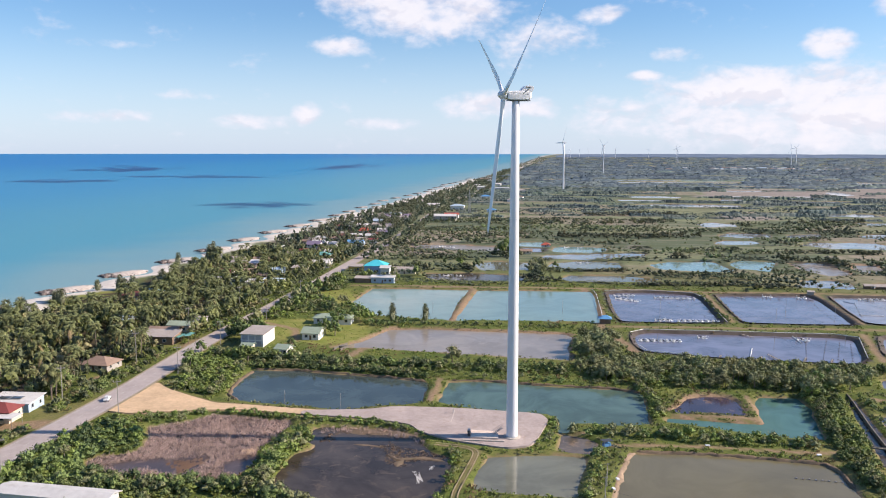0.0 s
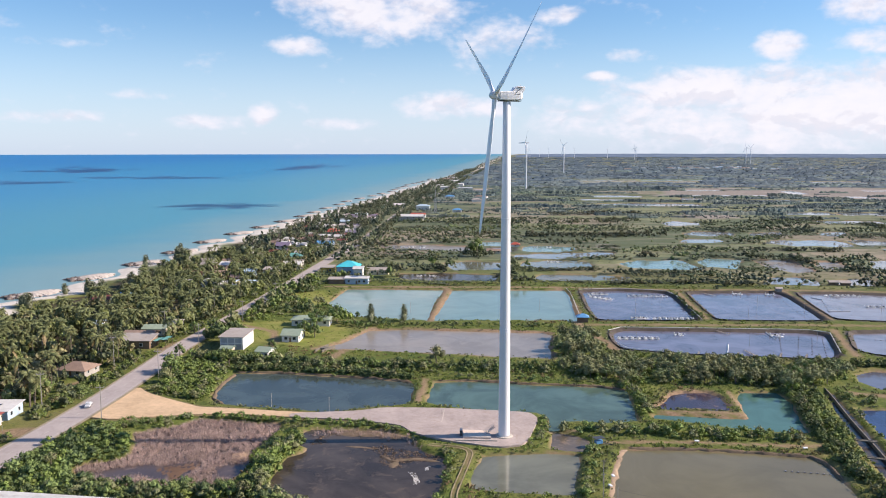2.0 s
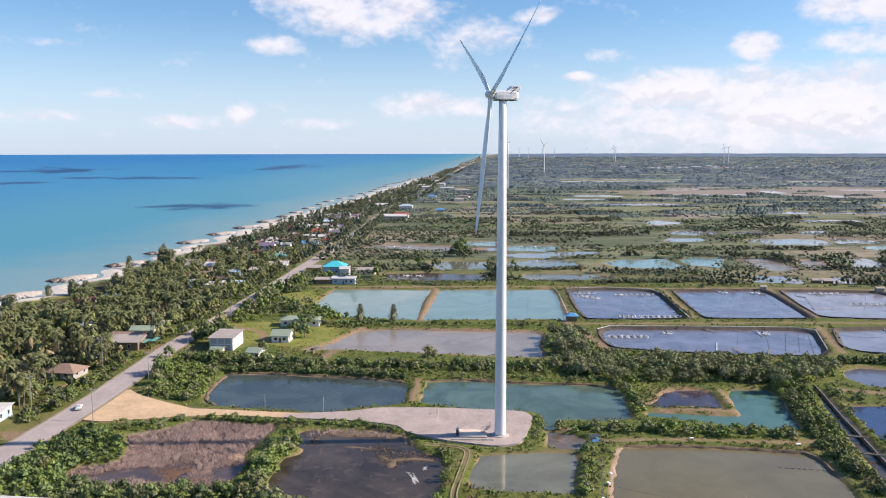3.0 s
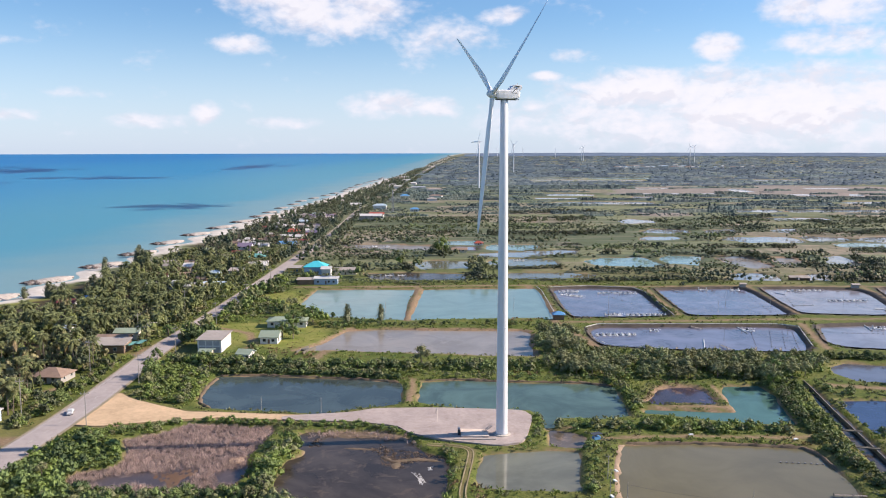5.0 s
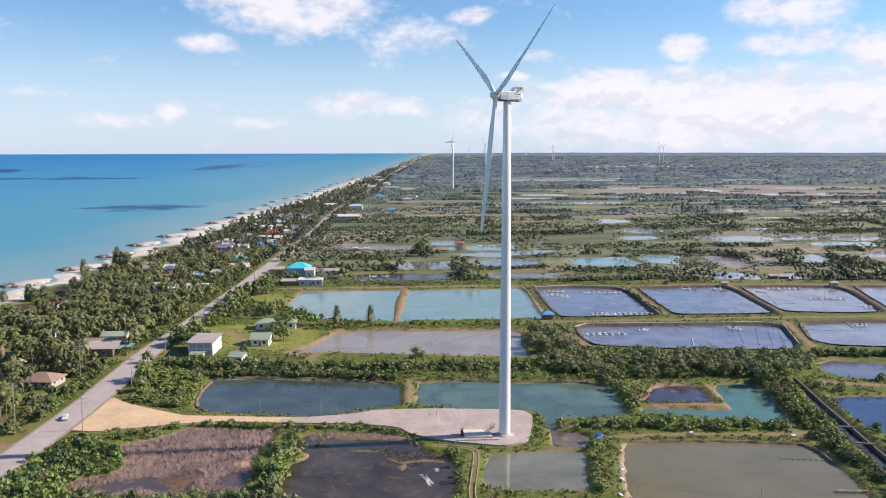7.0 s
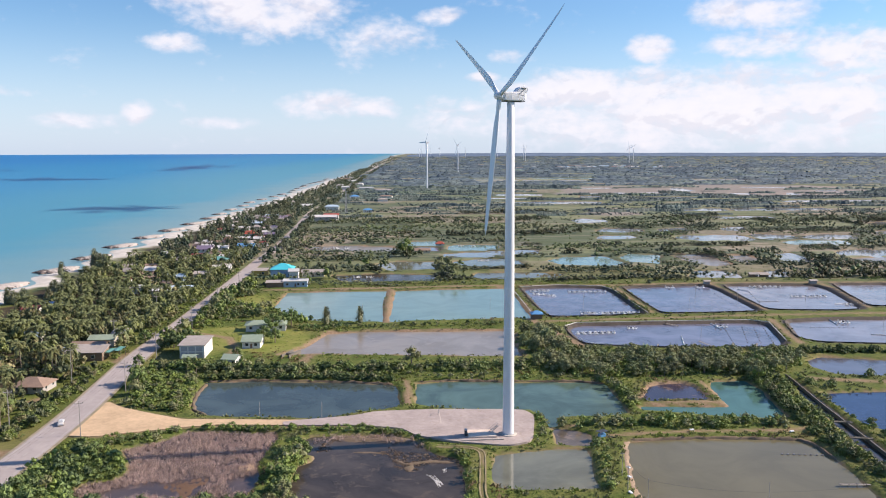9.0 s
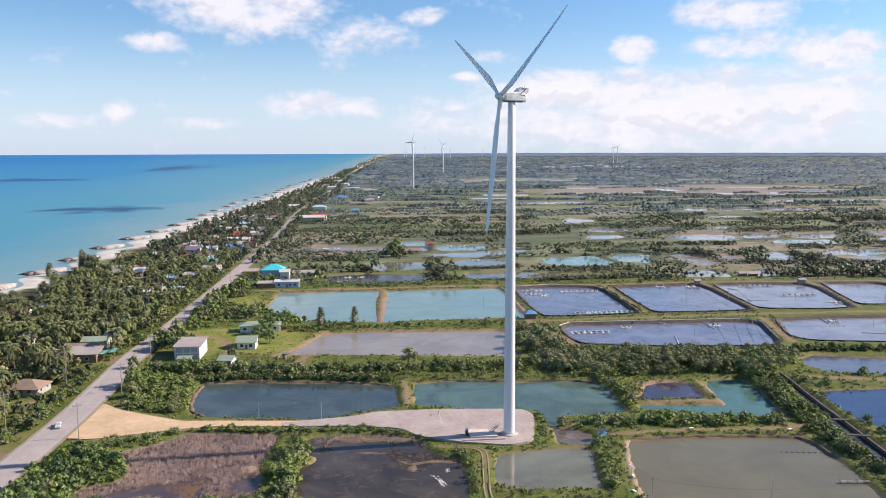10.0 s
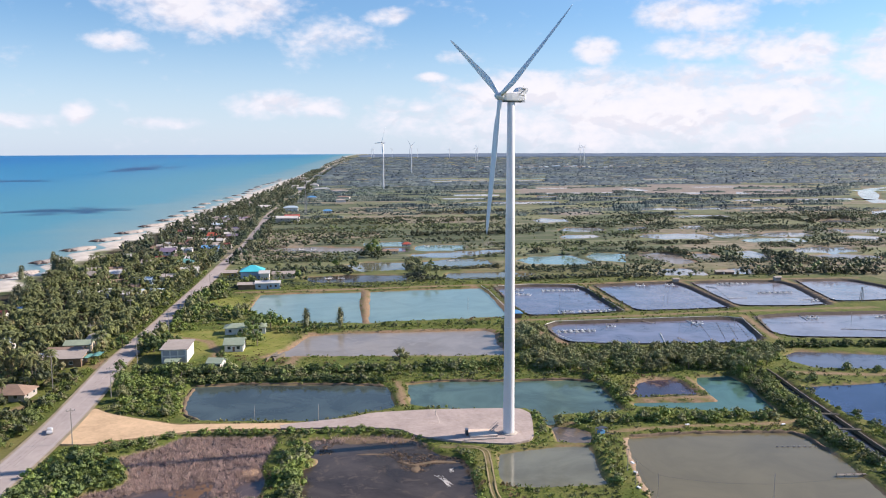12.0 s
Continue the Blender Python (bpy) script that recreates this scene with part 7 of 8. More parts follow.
# ---- houses ----
ROOFS = {
    "grey": material("roof_grey", (0.36, 0.32, 0.29), 0.8, vary=0.15, scale=0.7, stain=0.4, stain_colour=(0.17, 0.13, 0.11)),
    "brown": material("roof_brown", (0.27, 0.19, 0.145), 0.8, vary=0.15, scale=0.7, stain=0.3),
    "white": material("roof_white", (0.58, 0.57, 0.55), 0.55, vary=0.12, scale=0.6, stain=0.5, stain_colour=(0.4, 0.36, 0.32)),
    "turquoise": material("roof_turquoise", (0.07, 0.50, 0.58), 0.45, vary=0.1, scale=0.5),
    "blue": material("roof_blue", (0.11, 0.30, 0.55), 0.5, vary=0.12, scale=0.5, stain=0.2, stain_colour=(0.3, 0.35, 0.4)),
    "pale_blue": material("roof_pale_blue", (0.42, 0.53, 0.62), 0.5, vary=0.1, scale=0.5, stain=0.2, stain_colour=(0.3, 0.3, 0.3)),
    "green": material("roof_green", (0.27, 0.33, 0.25), 0.65, vary=0.12, scale=0.5, stain=0.3, stain_colour=(0.32, 0.33, 0.25)),
    "red": material("roof_red", (0.42, 0.095, 0.06), 0.6, vary=0.12, scale=0.5, stain=0.2),
    "maroon": material("roof_maroon", (0.21, 0.055, 0.05), 0.65, vary=0.15, scale=0.5, stain=0.2),
    "teal": material("roof_teal", (0.13, 0.32, 0.29), 0.6, vary=0.12, scale=0.5),
    "violet": material("roof_violet", (0.20, 0.16, 0.23), 0.65, vary=0.12, scale=0.5),
}
WALLS = {
    "white": material("wall_white", (0.66, 0.65, 0.63), 0.85, vary=0.08, scale=0.8, stain=0.4, stain_colour=(0.45, 0.42, 0.38)),
    "cream": material("wall_cream", (0.62, 0.55, 0.43), 0.85, vary=0.06, scale=0.8, stain=0.2, stain_colour=(0.4, 0.34, 0.27)),
    "blue": material("wall_blue", (0.38, 0.48, 0.60), 0.85, vary=0.06, scale=0.8, stain=0.2, stain_colour=(0.3, 0.3, 0.32)),
    "pink": material("wall_pink", (0.62, 0.42, 0.40), 0.85, vary=0.06, scale=0.8),
    "grey": material("wall_grey", (0.36, 0.34, 0.32), 0.9, vary=0.1, scale=0.8, stain=0.3, stain_colour=(0.2, 0.18, 0.16)),
    "yellow": material("wall_yellow", (0.62, 0.42, 0.12), 0.8, vary=0.08, scale=0.8),
    "wood": material("wall_wood", (0.20, 0.14, 0.10), 0.85, vary=0.2, scale=1.5, bump=0.2),
}
glass = material("window_glass", (0.03, 0.04, 0.05), 0.12, vary=0.2, spec=0.6)
door_wood = material("door_wood", (0.16, 0.10, 0.07), 0.6, vary=0.2)
frame_white = material("frame_white", (0.6, 0.6, 0.6), 0.6, vary=0.05)


def prism(w, d, h0, h1, over, kind):
    """Roof body over a w x d plan, eaves at h0, ridge at h1; with thickness."""
    bm = bmesh.new()
    x, y = w / 2 + over, d / 2 + over
    th = 0.14
    if kind == "gable":
        low = [(-x, -y), (x, -y), (x, y), (-x, y)]
        ridge = [(-x, 0), (x, 0)]
    elif kind == "hip":
        low = [(-x, -y), (x, -y), (x, y), (-x, y)]
        k = max(0.3, x - y * 0.9) if x > y else 0.3
        ridge = [(-k, 0), (k, 0)]
    else:
        low, ridge = [(-x, -y), (x, -y), (x, y), (-x, y)], None
    for dz in (0, -th):
        if ridge:
            a = [bm.verts.new((px, py, h0 + dz)) for px, py in low]
            r = [bm.verts.new((px, py, h1 + dz)) for px, py in ridge]
            fs = [(a[0], a[1], r[1], r[0]), (a[2], a[3], r[0], r[1]), (a[1], a[2], r[1]), (a[3], a[0], r[0])]
            if kind == "gable":
                fs = fs[:2]
        else:
            a = [bm.verts.new((px, py, (h0 if py < 0 else h1) + dz)) for px, py in low]
            fs = [tuple(a)]
        for f in fs:
            bm.faces.new(f if dz == 0 else f[::-1])
    es = [e for e in bm.edges if e.is_boundary]
    bmesh.ops.bridge_loops(bm, edges=es)
    return bm


def house(name, x, y, w, d, h, rot, roof, kind, roof_col, wall_col, label, windows=2, z=0.15, group="village houses"):
    """Walls, roof with eaves, door and windows (frame and pane each)."""
    ob = thing(name, pose(x, y, z, 0, 0, rot), label, "house" if name == "house" else name.replace("_", " "), group)
    wall = WALLS[wall_col]
    bm = box(-w / 2, -d / 2, -0.6, w / 2, d / 2, h)
    if kind == "gable":
        for sx in (-1, 1):
            v = [bm.verts.new(p) for p in ((sx * w / 2, -d / 2, h), (sx * w / 2, d / 2, h), (sx * w / 2, 0, roof - 0.16), (sx * (w / 2 - 0.2), -d / 2, h), (sx * (w / 2 - 0.2), d / 2, h), (sx * (w / 2 - 0.2), 0, roof - 0.16))]
            bm.faces.new(v[:3]), bm.faces.new(v[3:][::-1]), bm.faces.new((v[0], v[2], v[5], v[3])), bm.faces.new((v[1], v[4], v[5], v[2]))
    elif kind == "shed":
        for v in bm.verts:
            if v.co.z > h - 0.01 and v.co.y > 0:
                v.co.z = roof - 0.16
    part("wall", bm, wall, ob)
    part("roof", prism(w, d, h + 0.0, roof, 0.55, kind), ROOFS[roof_col], ob)
    if windows:
        part("door", box(-0.38, -d / 2 - 0.05, 0.0, 0.38, -d / 2 + 0.05, 1.6), door_wood, ob)
        for storey in range(2 if h > 4.2 else 1):
            z0 = 0.75 + storey * 2.2
            for k in range(windows):
                cx = (k + 0.5) / windows * w - w / 2
                if abs(cx) < 1.0 and storey == 0:
                    cx += 1.5
                f = part("window", box(cx - 0.62, -d / 2 - 0.06, z0 - 0.06, cx + 0.62, -d / 2 + 0.04, z0 + 1.16), frame_white, ob)
                part("pane", box(cx - 0.52, -d / 2 - 0.075, z0 + 0.04, cx + 0.52, -d / 2 - 0.05, z0 + 1.06), glass, f)
            for k in range(2):
                cy = (k + 0.5) / 2 * d - d / 2
                f = part("window", box(w / 2 - 0.04, cy - 0.5, z0 - 0.06, w / 2 + 0.06, cy + 0.5, z0 + 1.1), frame_white, ob)
                part("pane", box(w / 2 + 0.05, cy - 0.42, z0 + 0.04, w / 2 + 0.075, cy + 0.42, z0 + 1.0), glass, f)
    return ob


shutter_grey = material("shutter_grey", (0.34, 0.35, 0.38), 0.6, vary=0.1, scale=1.5)
for row in HOUSES:
    built = house(*row)
    if row[11].startswith("boxy"):
        for k in range(3):
            for z0, z1 in ((0.1, 1.9), (2.3, 3.9)):
                part("shutter", box(-3.6 + k * 2.5, -row[4] / 2 - 0.07, z0, -1.5 + k * 2.5, -row[4] / 2 + 0.03, z1), shutter_grey, built, "grey roller shutter")

# far towns: along the shore and inland
rt = random.Random(11)
for n, (cx, cy, sx, sy) in ((34, (1150, 2750, 320, 160)), (16, (250, 3600, 90, 500)), (14, (60, 1500, 40, 420))):
    for _ in range(n):
        x, y = rt.gauss(cx, sx * 0.5), rt.gauss(cy, sy * 0.5)
        if x < float(coast(y)) + 30:
            continue
        px, py, pz, k = settle(x, y)
        big = rt.uniform(0.8, 1.9)
        hh = rt.uniform(3.5, 8.0) * (1 if n > 20 else 0.7)
        b = house("building", px, py, 14 * big, 9, hh, rt.uniform(-20, 10), hh + 1.6, "hip", rt.choice(["white", "white", "grey", "pale_blue", "brown"]), "white", "far pale building in a distant town", 0, pz, "distant town")
        b.scale = (k, k, k)

# details of the nearer houses
slate_dark = material("solar_panel", (0.02, 0.025, 0.05), 0.2, vary=0.2, spec=0.6)
for x in (-134.2, -130.8):
    p = thing("solar_panel", pose(x, 22.6, 2.98, -4, 0, 0), "dark solar panel laid on the white roof", "solar panel", "solar panels")
    part("frame", box(-1.55, -1.1, 0, 1.55, 1.1, 0.08), grey_metal, p)
    part("panel", box(-1.48, -1.03, 0.08, 1.48, 1.03, 0.1), slate_dark, p)
aw = thing("awning", pose(-127.5, 8.6, 0.15, 0, 0, -6), "white sheet awning on thin posts before a house", "awning")
part("roof", box(-4.2, -2.4, 2.45, 4.2, 2.4, 2.55), ROOFS["white"], aw)
for sx in (-3.9, 0, 3.9):
    for sy in (-2.1, 2.1):
        part("post", rod((sx, sy, -0.2), (sx, sy, 2.45), 0.06), grey_metal, aw)
tp = thing("tarpaulin", pose(-109.8, 99.5, 0.0, 0, 0, -8), "teal tarpaulin stretched over a lean-to", "tarpaulin")
bm = bmesh.new()
bmesh.ops.create_grid(bm, x_segments=10, y_segments=8, size=0.5)
for v in bm.verts:
    v.co = Vector((v.co.x * 5.5, v.co.y * 6, 2.6 + 0.5 * v.co.x * 2 + 0.18 * math.sin(v.co.x * 11) + 0.12 * math.cos(v.co.y * 13)))
ex = bmesh.ops.solidify(bm, geom=bm.faces[:], thickness=0.04)
part("sheet", bm, ROOFS["teal"], tp)
for sx in (-2.6, 2.6):
    for sy in (-2.8, 2.8):
        part("post", rod((sx, sy, -0.2), (sx, sy, 2.7 + 0.18 * sx), 0.06), bark, tp)
w = thing("sluice", pose(-51.5, 91.5, 0.0, 0, 0, -28), "pale concrete sluice channel at the pond's end", "sluice")
part("side_wall", box(-1.5, -4.2, -1.0, -1.15, 4.2, 0.75, 0.03), channel, w)
part("side_wall", box(1.15, -4.2, -1.0, 1.5, 4.2, 0.75, 0.03), channel, w)
part("deck", box(-1.15, -1.2, 0.45, 1.15, 1.2, 0.7, 0.03), channel, w)

# ---- turbine pad ----
st = thing("access_stair", pose(-2.2, 1.6, 0.36, 0, 0, 12) @ Matrix.Scale(0.8, 4), "steel stair up to the tower door", "stair")
for sy in (-0.5, 0.5):
    part("stringer", rod((-3.4, sy, 0.0), (0, sy, 2.2), 0.08), grey_metal, st)
    part("handrail", rod((-3.4, sy, 1.0), (0, sy, 3.2), 0.04), grey_metal, st)
for k in range(10):
    part("step", box(-3.3 + k * 0.34, -0.48, 0.1 + k * 0.215, -3.05 + k * 0.34, 0.48, 0.15 + k * 0.215), grey_metal, st)
pale_concrete = material("pale_concrete", (0.66, 0.55, 0.46), 0.9, vary=0.12, scale=2, bump=0.2, stain=0.3, stain_colour=(0.4, 0.32, 0.26))
slab("plinth", [(-10.0, -1.0), (-3.4, -2.0), (-3.1, 2.8), (-9.6, 4.0)], 0.3, 0.75, pale_concrete, "low pale concrete plinth beside the tower", "plinth", kind="")
tb = thing("control_cabinet", pose(-10.3, 1.3, 0.36, 0, 0, -8) @ Matrix.Scale(0.72, 4), "dark upright control cabinet at the plinth's end", "cabinet")
part("body", box(-0.35, -1.1, 0.0, 0.35, 1.1, 1.9, 0.04), dark_paint, tb)
part("door", box(-0.4, -1.0, 0.15, -0.35, 1.0, 1.8), dark_paint, tb)
part("roof", box(-0.45, -1.2, 1.9, 0.45, 1.2, 2.0, 0.02), grey_metal, tb)
kb = thing("kerb", pose(-7, -3.0, 0.34, 0, 0, -6), "long low concrete kerb on the gravel pad", "kerb")
part("body", box(-5, -0.2, 0, 5, 0.2, 0.28, 0.04), concrete, kb)
gt = thing("gate_frame", pose(-14.0, 18.0, 0.34, 0, 0, 75), "small bent metal frame standing on the pad", "frame")
part("post", rod((-0.9, 0, 0), (-0.9, 0, 1.3), 0.05), grey_metal, gt)
part("post", rod((0.9, 0, 0), (0.9, 0, 1.2), 0.05), grey_metal, gt)
part("rail", rod((-0.9, 0, 1.25), (0.9, 0, 1.2), 0.05), grey_metal, gt)

# ---- poles and wires ----
pole_mat = material("pole_concrete", (0.33, 0.31, 0.29), 0.85, vary=0.1, scale=2)
wire_mat = material("wire", (0.04, 0.04, 0.045), 0.6)


def utility_pole(x, y, rot, h=9.0):
    ob = thing("utility_pole", pose(x, y, 0.0, 0, 0, rot), "slim concrete power pole with a crossarm", "utility pole", "roadside poles")
    bm = box(-0.11, -0.11, -0.3, 0.11, 0.11, h)
    for v in bm.verts:
        if v.co.z > 1:
            v.co.x *= 0.65
            v.co.y *= 0.65
    part("post", bm, pole_mat, ob)
    arm = part("crossarm", box(-1.0, -0.06, h - 0.7, 1.0, 0.06, h - 0.55), pole_mat, ob)
    for k in (-0.9, 0, 0.9):
        part("insulator", lathe([(0.06, h - 0.55), (0.09, h - 0.45), (0.05, h - 0.3)], 8), grey_metal, arm).location.x = k
    return ob


def wire_span(a, b, sag=1.0, r=0.013):
    bm = bmesh.new()
    pts = [Vector(a).lerp(Vector(b), k / 12) - Vector((0, 0, sag * 4 * (k / 12) * (1 - k / 12))) for k in range(13)]
    side = (Vector(b) - Vector(a)).cross(Vector((0, 0, 1))).normalized() * r
    up = Vector((0, 0, r))
    rows = [[bm.verts.new(p + o) for o in (side, up, -side, -up)] for p in pts]
    for p, q in zip(rows, rows[1:]):
        for k in range(4):
            bm.faces.new((p[k], p[(k + 1) % 4], q[(k + 1) % 4], q[k]))
    return bm


spots = []
for y in (-62, -25, 19.0, 57, 95, 140, 185, 232):
    x = np.interp(y, [p[1] for p in ROAD], [p[0] for p in ROAD]) + (7.5 if y in (19.0, -25, -62) else 6.8)
    spots.append((float(x), y))
    utility_pole(float(x), y, 15)
left = []
for y in (-10, 27, 70, 112, 160):
    x = np.interp(y, [p[1] for p in ROAD], [p[0] for p in ROAD]) - 12
    left.append((float(x), y))
    utility_pole(float(x), y, 15, 10.5)
for row in (spots, left):
    h = 9.0 if row is spots else 10.5
    for (x0, y0), (x1, y1) in zip(row, row[1:]):
        w = thing("power_line", pose(0, 0, 0), "thin black wires strung between power poles", "wires", "power lines")
        for k in (-0.9, 0, 0.9):
            part("wire", wire_span((x0 + k, y0, h - 0.3), (x1 + k, y1, h - 0.3)), wire_mat, w)
field = [(17.2, -29), (15.5, -36), (10.5, -56)]
for x, y in field:
    p = thing("pond_pole", pose(x, y, 0), "thin grey pole carrying a wire by a pond", "pole", "pond poles")
    part("post", rod((0, 0, -0.5), (0.05, 0, 5.2), 0.09, 0.06), pole_mat, p)
    part("crossarm", box(-0.5, -0.04, 4.9, 0.5, 0.04, 5.0), pole_mat, p)
for k in range(2):
    w = thing("power_line", pose(0, 0, 0), "thin black wires strung between power poles", "wires", "power lines")
    part("wire", wire_span((*field[k], 5.0), (*field[k + 1], 5.0)), wire_mat, w)
w = thing("power_line", pose(0, 0, 0), "thin black wire sagging over the muddy pond", "wires", "power lines")
part("wire", wire_span((17.2, -29, 5.0), (16.2, -44, 5.2), 0.8), wire_mat, w)
part("wire", wire_span((16.2, -44, 5.2), (39.2, -48.8, 2.9), 0.6), wire_mat, w)
part("wire", wire_span((39.2, -48.8, 2.9), (72, -50, 3.5), 0.6), wire_mat, w)
for i, (x, y, h) in enumerate([(-60.1, 27.5, 3.6), (-44.1, 22.6, 4.2), (35, 158, 5), (-21, 158, 4), (75, 150, 7), (128, 150, 7), (150, 152, 6), (182, 148, 6), (120, 140, 5), (100, 92, 3.5), (128, 98, 3), (39.2, -48.8, 5.0), (16.2, -44, 5.6), (61, 100, 3), (176, 90, 4)]):
    p = thing("pond_pole", pose(x, y, WATER), "thin grey pole standing in a pond", "pole", "pond poles")
    part("post", rod((0, 0, -1), (0.05, 0, h + 0.6), 0.07, 0.05), pole_mat, p)

# ---- masts and bank pipes ----


def lattice_mast(x, y, h, base, label):
    ob = thing("lattice_mast", pose(x, y, 0, 0, 0, 10), label, "mast", "lattice masts")
    steps = max(3, int(h / (base * 1.3)))
    for sx, sy in ((-1, -1), (1, -1), (1, 1), (-1, 1)):
        part("leg", rod((sx * base / 2, sy * base / 2, -0.3), (sx * base / 7, sy * base / 7, h), 0.05 + h * 0.006, 0.04 + h * 0.005, 5), grey_metal, ob)
    for k in range(steps):
        a, b = k / steps, (k + 1) / steps
        wa, wb = base / 2 * (1 - a) + base / 7 * a, base / 2 * (1 - b) + base / 7 * b
        for p, q in (((-1, -1), (1, -1)), ((1, -1), (1, 1)), ((1, 1), (-1, 1)), ((-1, 1), (-1, -1))):
            if k + 1 == steps and p == (1, 1):
                continue
            part("brace", rod((p[0] * wa, p[1] * wa, h * a), (q[0] * wb, q[1] * wb, h * b), 0.03 + h * 0.003, seg=4), grey_metal, ob)
    return ob


lattice_mast(12.7, 718.9, 26.0, 2.2, "tall thin steel lattice mast above far trees")
lattice_mast(211.8, 125.4, 7.0, 1.5, "small steel lattice stand on a pond dike")
pvc = material("white_pipe", (0.68, 0.68, 0.66), 0.5, vary=0.08)


def bank_pipe(points):
    ob = thing("water_pipe", pose(0, 0, 0), "white plastic pipe laid along a pond bank", "pipe", "bank pipes")
    for (x0, y0), (x1, y1) in zip(points, points[1:]):
        part("pipe", rod((x0, y0, 0.52), (x1, y1, 0.52), 0.12, seg=6), pvc, ob)


bank_pipe([(52.3, 97), (54, 86), (72, 78.2)])
bank_pipe([(54.5, 115), (60.8, 120.2), (94.3, 116.5), (130.8, 112), (137.2, 106.5), (125, 76)])
bank_pipe([(63, 208.4), (82.6, 210.2), (104.5, 202.4), (106, 190.5), (98, 134)])
bank_pipe([(48.4, 137), (50.5, 150), (57, 198), (57.4, 211)])

# ---- pond gear ----
foam = material("foam", (0.78, 0.80, 0.82), 0.8, vary=0.1, scale=2)
float_mat = material("float_plastic", (0.62, 0.63, 0.62), 0.5, vary=0.1)


def aerator_kind():
    """Paddle-wheel aerator: two floats, a shaft, spoked paddle wheels, and churned foam behind."""
    ob = thing("aerator", pose(0, 0, 0), "white paddle-wheel aerator churning foam on a pond", "aerator", "pond aerators")
    for sx in (-0.9, 0.9):
        part("float", box(sx - 0.2, -1.1, -0.1, sx + 0.2, 1.1, 0.22, 0.08), float_mat, ob)
    part("shaft", rod((-1.5, 0, 0.45), (1.5, 0, 0.45), 0.05), grey_metal, ob)
    part("motor", box(-0.25, -0.3, 0.3, 0.25, 0.3, 0.75, 0.05), dark_paint, ob)
    for sx in (-1.35, 1.35):
        bm = bmesh.new()
        ring = [[bm.verts.new((x, q * math.cos(k * math.pi / 12), q * math.sin(k * math.pi / 12))) for k, q in enumerate([0.55, 0.55, 0.14, 0.14] * 6)] for x in (-0.12, 0.12)]
        bm.faces.new(ring[0][::-1]), bm.faces.new(ring[1])
        for k in range(24):
            bm.faces.new((ring[0][k], ring[0][(k + 1) % 24], ring[1][(k + 1) % 24], ring[1][k]))
        bmesh.ops.translate(bm, verts=bm.verts, vec=(sx, 0, 0.45))
        part("paddle_wheel", bm, float_mat, ob)
    rr = random.Random(5)
    bm = bmesh.new()
    for k in range(18):
        s = rr.random() ** 1.4
        c = Vector((rr.gauss(0, 0.75 + s * 0.5), -0.6 - 4.6 * s, 0.0))
        bmesh.ops.create_icosphere(bm, subdivisions=1, radius=rr.uniform(0.13, 0.3) * (1.25 - s), matrix=Matrix.Translation(c) @ Matrix.Diagonal((1.5, 1.7, 0.5, 1)))
    part("foam", bm, foam, ob, "white churned foam")
    return ob


AER = Nursery([aerator_kind()])
rows = [((79.8, 109.5), (0.6, -1.1), 1, 150), ((115.7, 105.7), (0.6, -1.1), 1, 150), ((57, 104.5), (2.4, -0.2), 6, 185), ((85, 193), (2.6, -0.3), 7, 170), ((81, 139.5), (2.3, -0.2), 7, 180), ((72, 141), (2, 0), 3, 150), ((67, 199), (2.2, 0), 4, 160), ((66, 191), (2.0, -2.0), 4, 140), ((138, 196), (4, 0), 1, 160), ((153, 193), (4, 0), 1, 160)]
rows += [((180, 189), (2.6, -0.4), 6, 170), ((184, 160), (2.8, -0.4), 6, 170), ((168, 103), (4, 0), 1, 150), ((196, 97), (2.6, -0.3), 4, 160), ((196, 137), (2.6, -0.5), 4, 170), ((68, 316), (4, 0), 2, 160), ((-15, 262), (7, -1), 2, 160), ((-18, 400), (8, -2), 2, 160), ((72, 396), (9, -3), 2, 160)]
for (x, y), (dx, dy), n, rot in rows:
    for k in range(n):
        AER.plant(0, x + dx * k, y + dy * k, 1.0 if n > 1 else 1.35, rot + 7 * math.sin(k * 2.3), WATER)


float_grey = material("float_grey", (0.22, 0.22, 0.23), 0.7, vary=0.2)


def float_line(x0, y0, x1, y1, n, label):
    ob = thing("float_line", pose(0, 0, 0), label, "float line", "float lines")
    for k in range(n):
        s = k / (n - 1)
        part("float", box(x0 + (x1 - x0) * s - 0.18, y0 + (y1 - y0) * s - 0.15, WATER - 0.1, x0 + (x1 - x0) * s + 0.18, y0 + (y1 - y0) * s + 0.15, WATER + 0.2, 0.04), float_grey, ob)
    bm = rod((x0, y0, WATER + 0.0), (x1, y1, WATER + 0.0), 0.012, seg=4)
    part("rope", bm, dark_paint, ob)
    return ob


float_line(59.0, -22.9, 67.8, -25.2, 8, "row of dark floats strung across the muddy pond")
float_line(116, 78, 128, 102, 7, "dark paddle floats in rows on the pond")
float_line(120, 76, 131, 100, 7, "dark paddle floats in rows on the pond")
float_line(112, 80, 124, 104, 7, "dark paddle floats in rows on the pond")
float_line(108, 84, 116, 103, 6, "dark paddle floats in rows on the pond")
float_line(144, 140, 152, 176, 7, "dark paddle floats in rows on the pond")
float_line(160, 150, 172, 180, 7, "dark paddle floats in rows on the pond")
float_line(150, 98, 166, 94, 10, "dark paddle floats in rows on the pond")
float_line(84, 196, 94, 150, 7, "dark paddle floats in rows on the pond")


